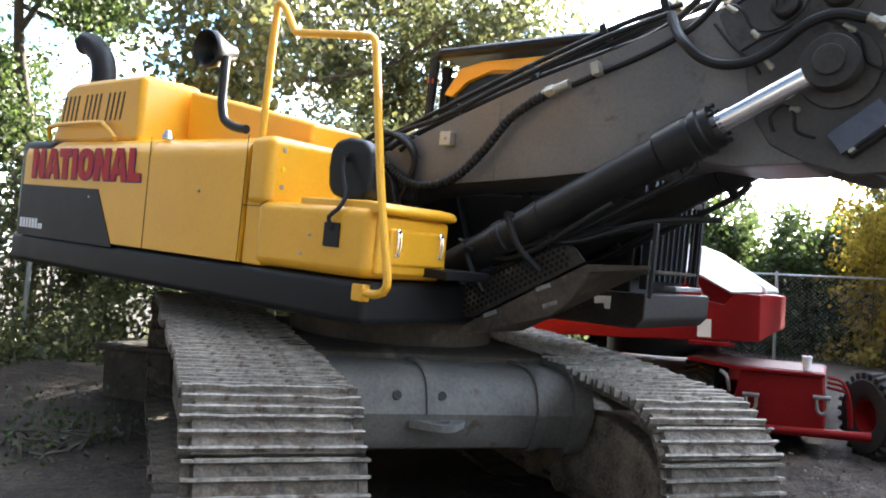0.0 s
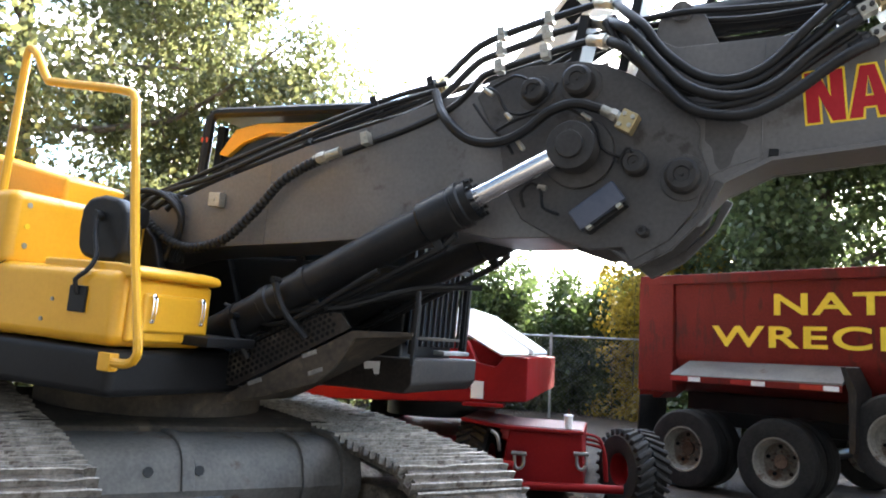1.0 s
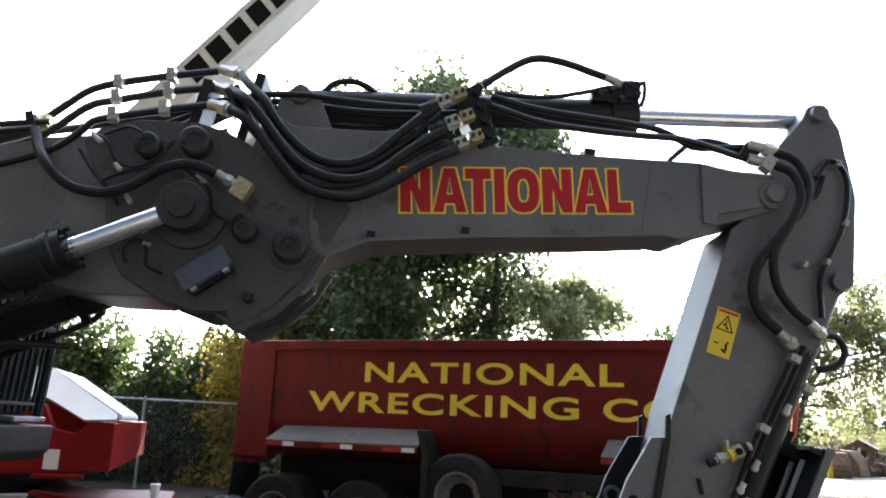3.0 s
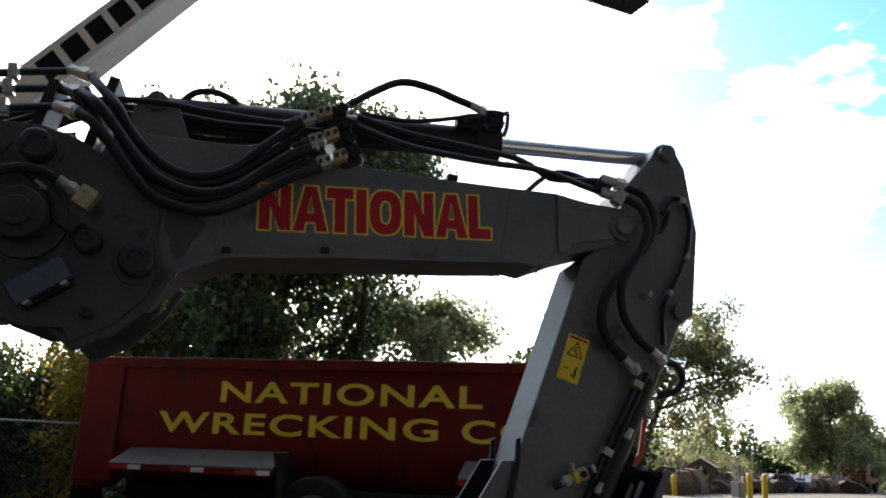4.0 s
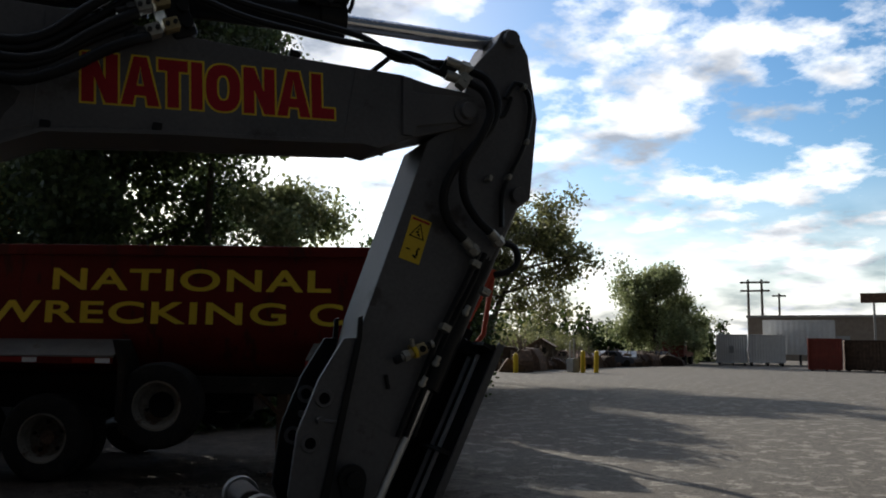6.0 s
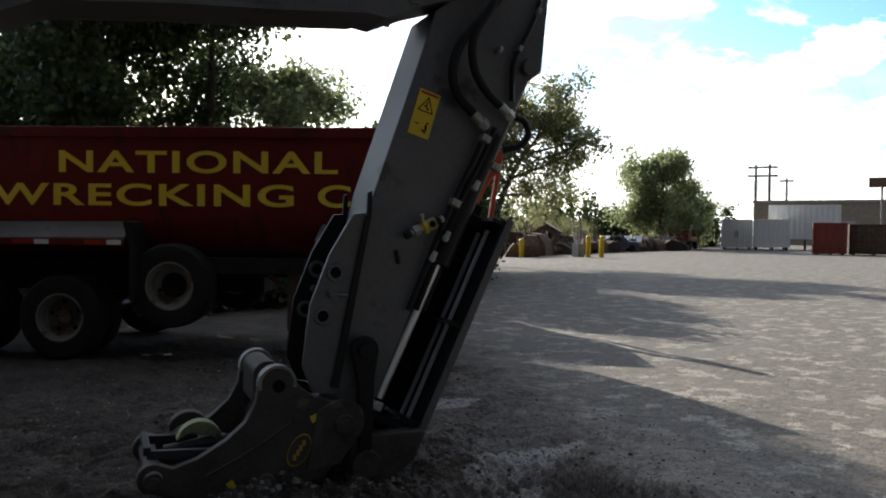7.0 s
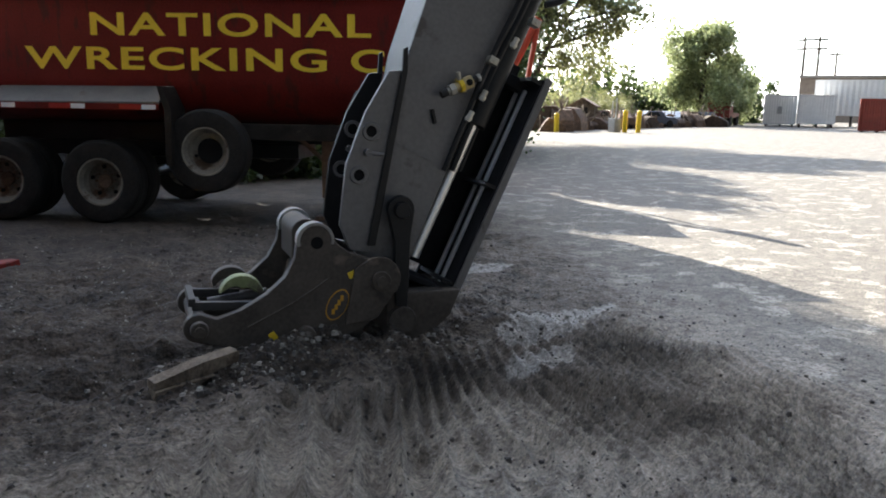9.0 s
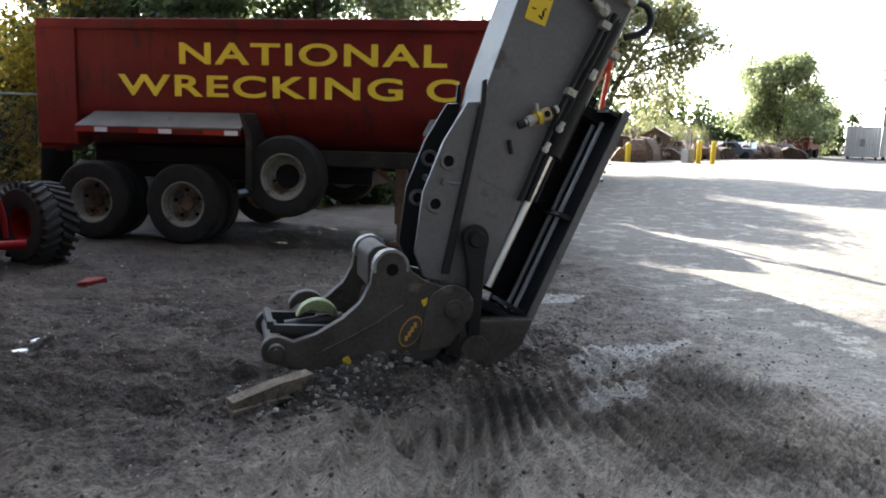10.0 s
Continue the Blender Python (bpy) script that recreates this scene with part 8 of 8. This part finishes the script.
def container(name, heading, dist, w, d, h, lift, material, label, category, turn, doors=True):
    x, y = polar(heading, dist)
    c = thing(name, pose(x, y, 0, 0, 0, turn), label, category)
    bm = bmesh.new()
    n = 26
    line = []
    for i in range(n + 1):
        line.append((w * i / n, -0.02 if i % 2 else 0.02))
    lo = [bm.verts.new((a, b, lift)) for a, b in line] + [bm.verts.new((w, d, lift)), bm.verts.new((0, d, lift))]
    hi = [bm.verts.new((v.co.x, v.co.y, lift + h)) for v in lo]
    bm.faces.new(lo[::-1])
    bm.faces.new(hi)
    for i in range(len(lo)):
        j = (i + 1) % len(lo)
        bm.faces.new((lo[i], lo[j], hi[j], hi[i]))
    part("shell", bm, material, c, smooth=0)
    bm = bmesh.new()
    for z in (lift, lift + h - 0.12):
        box(bm, -0.05, w + 0.05, -0.07, 0.0, z, z + 0.12, 0.01)
    for a in (-0.05, w - 0.07):
        box(bm, a, a + 0.12, -0.075, 0.0, lift, lift + h, 0.01)
    part("edge_frame", bm, material, c)
    if doors:
        bm = bmesh.new()
        box(bm, w * 0.42, w * 0.56, -0.09, -0.05, lift + h * 0.35, lift + h * 0.6)
        part("dark_marking", bm, M_GALV, c, smooth=0)
    bm = bmesh.new()
    for a in (0.15, w * 0.5, w - 0.35):
        bm = bmesh.new()
        box(bm, a, a + 0.2, 0.1, d - 0.1, 0, lift + 0.01)
        part("skid", bm, M_BLACK, c)
    return c


container("storage_container", 55.05, 92, 3.1, 8, 3.05, 0.25, M_WHITE, "white corrugated storage container at the yard's far side", "container", -56)
container("box_trailer", 57.1, 91, 3.5, 7, 2.95, 0.35, M_WHITE, "white enclosed cargo box at the yard's far side", "trailer", -56, False)
container("scrap_dumpster", 60.75, 74, 2.5, 2.4, 2.6, 0.1, M_DUMP, "rust red steel dumpster at the yard's far side", "dumpster", -58, False)
container("rust_dumpster", 62.9, 75, 3.4, 2.4, 2.5, 0.1, M_JUNK, "rusty open dumpster at the yard's far side", "dumpster", -58, False)
container("semi_trailer", 58.0, 99, 7.4, 2.6, 3.9, 1.2, M_WHITE, "pale semi-trailer parked before the warehouse", "trailer", -62, False)


def warehouse():
    x, y = polar(57.0, 150)
    w = thing("warehouse", pose(x, y, 0, 0, 0, -66), "long low tan brick warehouse with a flat roof", "building")
    bm = bmesh.new()
    box(bm, 0, 90, 0, 40, 0, 7.3)
    part("wall", bm, M_BRICK, w, smooth=0)
    bm = bmesh.new()
    box(bm, -0.2, 90.2, -0.25, 40, 7.3, 7.7)
    part("roof_edge", bm, M_CONC, w)
    for k in range(4):
        bm = bmesh.new()
        box(bm, 12 + k * 18, 16 + k * 18, -0.1, 0.05, 0, 4.2)
        part("roller_door", bm, M_GALV, w)
    bm = bmesh.new()
    box(bm, 28, 31, 8, 11, 7.6, 11.5)
    part("roof_housing", bm, M_BRICK, w)
    sx, sy = polar(64.6, 92)
    s = thing("hanging_sign", pose(sx, sy, 0, 0, 0, -60), "dark red sign board on a tall steel post", "sign")
    bm = bmesh.new()
    box(bm, -0.1, 0.1, -0.1, 0.1, 0, 7.6)
    part("post", bm, M_GALV, s)
    bm = bmesh.new()
    box(bm, -1.2, 2.4, -0.15, 0.15, 6.6, 7.6, 0.02)
    part("board", bm, M_JUNK, s)


warehouse()


def utility_pole(heading, dist, h, arms):
    x, y = polar(heading, dist)
    p = thing("utility_pole", pose(x, y, 0, 0, 0, -heading), "dark wooden utility pole with crossarms", "pole", "utility poles")
    bm = bmesh.new()
    rod(bm, (0, 0, -0.2), (0, 0, h), 0.28, 10, r1=0.19)
    part("pole", bm, M_BARK, p)
    for k in range(arms):
        bm = bmesh.new()
        box(bm, -1.35, 1.35, -0.1, 0.1, h - 0.7 - k * 1.5, h - 0.36 - k * 1.5)
        part("crossarm", bm, M_BARK, p)


utility_pole(57.1, 152, 14.2, 2)
utility_pole(57.95, 152, 14.2, 2)
utility_pole(59.0, 175, 13.2, 1)


def scrap_row():
    rng = random.Random(5)
    for k in range(62):
        f = k / 61
        h, dist = 41.0 + f * 11.2, 53 + f * 30 + rng.uniform(-2, 2)
        x, y = polar(h, dist)
        t = thing("scrap_heap", pose(x, y, 0, 0, 0, rng.uniform(0, 180)), "rusty scrap metal and broken machinery piled along the yard's edge", "scrap", "scrap along the yard's edge")
        hh = rng.uniform(0.5, 1.25) * (1.5 if k < 10 else 1.0)
        ww = rng.uniform(0.4, 1.2)
        bm = bmesh.new()
        prism(bm, [(-ww, 0), (ww, 0), (ww * rng.uniform(0.5, 1), hh * 0.7), (ww * 0.3, hh), (-ww * 0.4, hh * rng.uniform(0.7, 1)), (-ww * 0.9, hh * 0.5)], -0.7, 0.7, 0.06)
        part("hulk", bm, M_JUNK, t)
        for j in range(3):
            bm = bmesh.new()
            rod(bm, (rng.uniform(-ww, ww), rng.uniform(-0.8, 0.8), 0), (rng.uniform(-ww, ww), rng.uniform(-0.8, 0.8), hh * rng.uniform(0.9, 1.7)), 0.05, 6)
            part("bent_bar", bm, M_MUD, t)


scrap_row()


def wreck(heading, dist, turn, material, label):
    """A stripped car hulk."""
    x, y = polar(heading, dist)
    c = thing("wrecked_car", pose(x, y, 0, 0, 0, turn), label, "car", "wrecked cars along the yard's edge")
    bm = bmesh.new()
    prism(bm, [(-2.1, 0.30), (2.1, 0.30), (2.15, 0.62), (1.9, 0.85), (1.0, 0.92), (0.55, 1.38), (-0.75, 1.40), (-1.4, 0.98), (-2.05, 0.90), (-2.15, 0.6)], -0.8, 0.8, 0.07, 2)
    part("body", bm, material, c)
    for wy in (-0.81, 0.76):
        bm = bmesh.new()
        prism(bm, [(0.42, 0.95), (0.1, 1.30), (-0.68, 1.31), (-1.1, 0.98)], wy, wy + 0.05)
        part("side_window", bm, M_GLASS, c)
        for wx in (-1.3, 1.35):
            bm = bmesh.new()
            rod(bm, (wx, wy - 0.03, 0.32), (wx, wy + 0.08, 0.32), 0.32, 18, bevel=0.03)
            part("wheel", bm, M_TYRE, c)


for k, (hd, ds, tn, mm, lb) in enumerate(((44.2, 63, 20, M_JUNK, "rusty dark car hulk among scrap"), (45.5, 66, 65, M_JUNK, "rusty stripped car hulk among scrap"), (47.9, 72, -15, M_BLUEGREY, "faded blue-grey car hulk among scrap"), (49.2, 76, 40, M_GALV, "dusty silver car hulk among scrap"), (50.3, 80, 10, M_JUNK, "rusty stripped car hulk among scrap"), (51.2, 84, 75, M_BLUEGREY, "faded blue-grey car hulk among scrap"))):
    wreck(hd, ds, tn, mm, lb)


def shed():
    x, y = polar(43.2, 61)
    s = thing("shed", pose(x, y, 0, 0, 0, -50), "small dark weathered shed by the scrap", "shed")
    bm = bmesh.new()
    prism(bm, [(-0.9, 0), (0.9, 0), (0.9, 1.7), (0, 2.2), (-0.9, 1.7)], 0.0, 2.2, 0.01)
    part("wall", bm, M_WOOD, s)
    for side in (-1, 1):
        bm = bmesh.new()
        prism(bm, [(0, 2.2), (side * 1.1, 1.6), (side * 1.1, 1.68), (0, 2.29)], -0.15, 2.35)
        part("roof", bm, M_JUNK, s)
    bm = bmesh.new()
    box(bm, -0.4, 0.4, -0.03, 0.0, 0, 1.6, 0.005)
    part("door", bm, M_GRIME, s)


shed()


def far_truck():
    x, y = polar(52.9, 88)
    t = thing("parked_truck", pose(x, y, 0, 0, 0, 25), "dull red tractor truck parked under the far trees", "truck")
    bm = bmesh.new()
    prism(bm, [(0, 0.8), (5, 0.8), (5, 1.3), (1.9, 1.4), (1.8, 3.0), (0.2, 3.1), (0, 2.0)], 0, 2.4, 0.08)
    part("body", bm, M_DUMP, t)
    bm = bmesh.new()
    box(bm, 0.3, 1.7, -0.02, 2.42, 2.0, 2.8)
    part("windows", bm, M_GLASS, t)
    for wx in (0.9, 4.0):
        bm = bmesh.new()
        rod(bm, (wx, -0.05, 0.5), (wx, 0.3, 0.5), 0.5, 18)
        part("wheel", bm, M_TYRE, t)


far_truck()

# orange lifting frame standing behind the trailer's front end
o = thing("orange_hoist", pose(8.98, 12.2, 0, 0, 0, -35), "orange-red steel hoist behind the trailer, on an added unseen body", "hoist")
# body and wheels are unseen, added to cast a shadow lobe on the yard
bm = bmesh.new()
box(bm, -0.50, 0.44, -0.7, 0.9, 0.25, 2.60, 0.08)
body = part("body", bm, M_ORANGE, o)
for wx in (-0.35, 0.35):
    for wy in (-0.72, 0.72):
        bm = bmesh.new()
        rod(bm, (wx, wy - 0.1, 0.27), (wx, wy + 0.1, 0.27), 0.28, 20, bevel=0.03)
        part("wheel", bm, M_TYRE, o)
bm = bmesh.new()
tube(bm, [(0.46, 0.0, 1.75), (1.13, -0.03, 3.08)], 0.075, 10, soft=False)
part("leg", bm, M_ORANGE, o)
bm = bmesh.new()
tube(bm, [(0.46, -0.1, 1.2), (0.95, -0.05, 1.85), (1.13, -0.03, 3.05)], 0.05, 10, soft=False)
part("strut", bm, M_ORANGE, o)


def stones():
    """Loose stones and clods on the dug-over dirt."""
    rng = np.random.default_rng(9)
    n = 20000
    x, y = rng.uniform(-1.0, 5.5, n), rng.uniform(1.6, 9.5, n)
    s = rng.choice([0.005, 0.006, 0.008, 0.010, 0.013, 0.018], n, p=[0.25, 0.25, 0.2, 0.15, 0.1, 0.05]) * rng.uniform(0.7, 1.4, n)
    heap = np.exp(-(((x - 2.0) / 0.9) ** 2 + ((y - 4.0) / 0.35) ** 2))
    keep = rng.uniform(0, 1, n) < (0.5 + 0.5 * heap) * np.clip(1.7 - (x + 1.26 - 0.42 * y) / 3.6, 0.06, 1)
    x, y, s, heap = x[keep], y[keep], s[keep], heap[keep]
    hx, hy = rng.normal(2.0, 0.5, 1500), rng.normal(4.05, 0.22, 1500)
    x, y, s = np.r_[x, hx], np.r_[y, hy], np.r_[s * (1 + heap), rng.uniform(0.005, 0.014, 1500) * rng.choice([0.6, 1.0, 1.5, 2.2], 1500)]
    verts, faces = [], []
    for k in range(len(x)):
        z, b, a = ground_height(x[k], y[k]), len(verts), rng.uniform(0, 6.28)
        r = rng.uniform(0.6, 1.2, 10)
        for i in range(5):
            q = a + i * 1.257
            verts.append((x[k] + s[k] * r[i] * math.cos(q), y[k] + s[k] * r[i] * math.sin(q), z - s[k] * 0.2))
        for i in range(5):
            q = a + i * 1.257 + 0.3
            verts.append((x[k] + 0.6 * s[k] * r[i] * math.cos(q), y[k] + 0.6 * s[k] * r[i] * math.sin(q), z + s[k] * 0.6 * r[5 + i]))
        faces += [(b + i, b + (i + 1) % 5, b + 5 + (i + 1) % 5, b + 5 + i) for i in range(5)]
        faces.append(tuple(b + 5 + i for i in range(5)))
    me = bpy.data.meshes.new("stones")
    me.from_pydata(verts, [], faces)
    me.materials.append(M_CLOD)
    tagged(new("stones", me), "loose pale stones and clods on the dirt", "stones", kind="stuff")


stones()
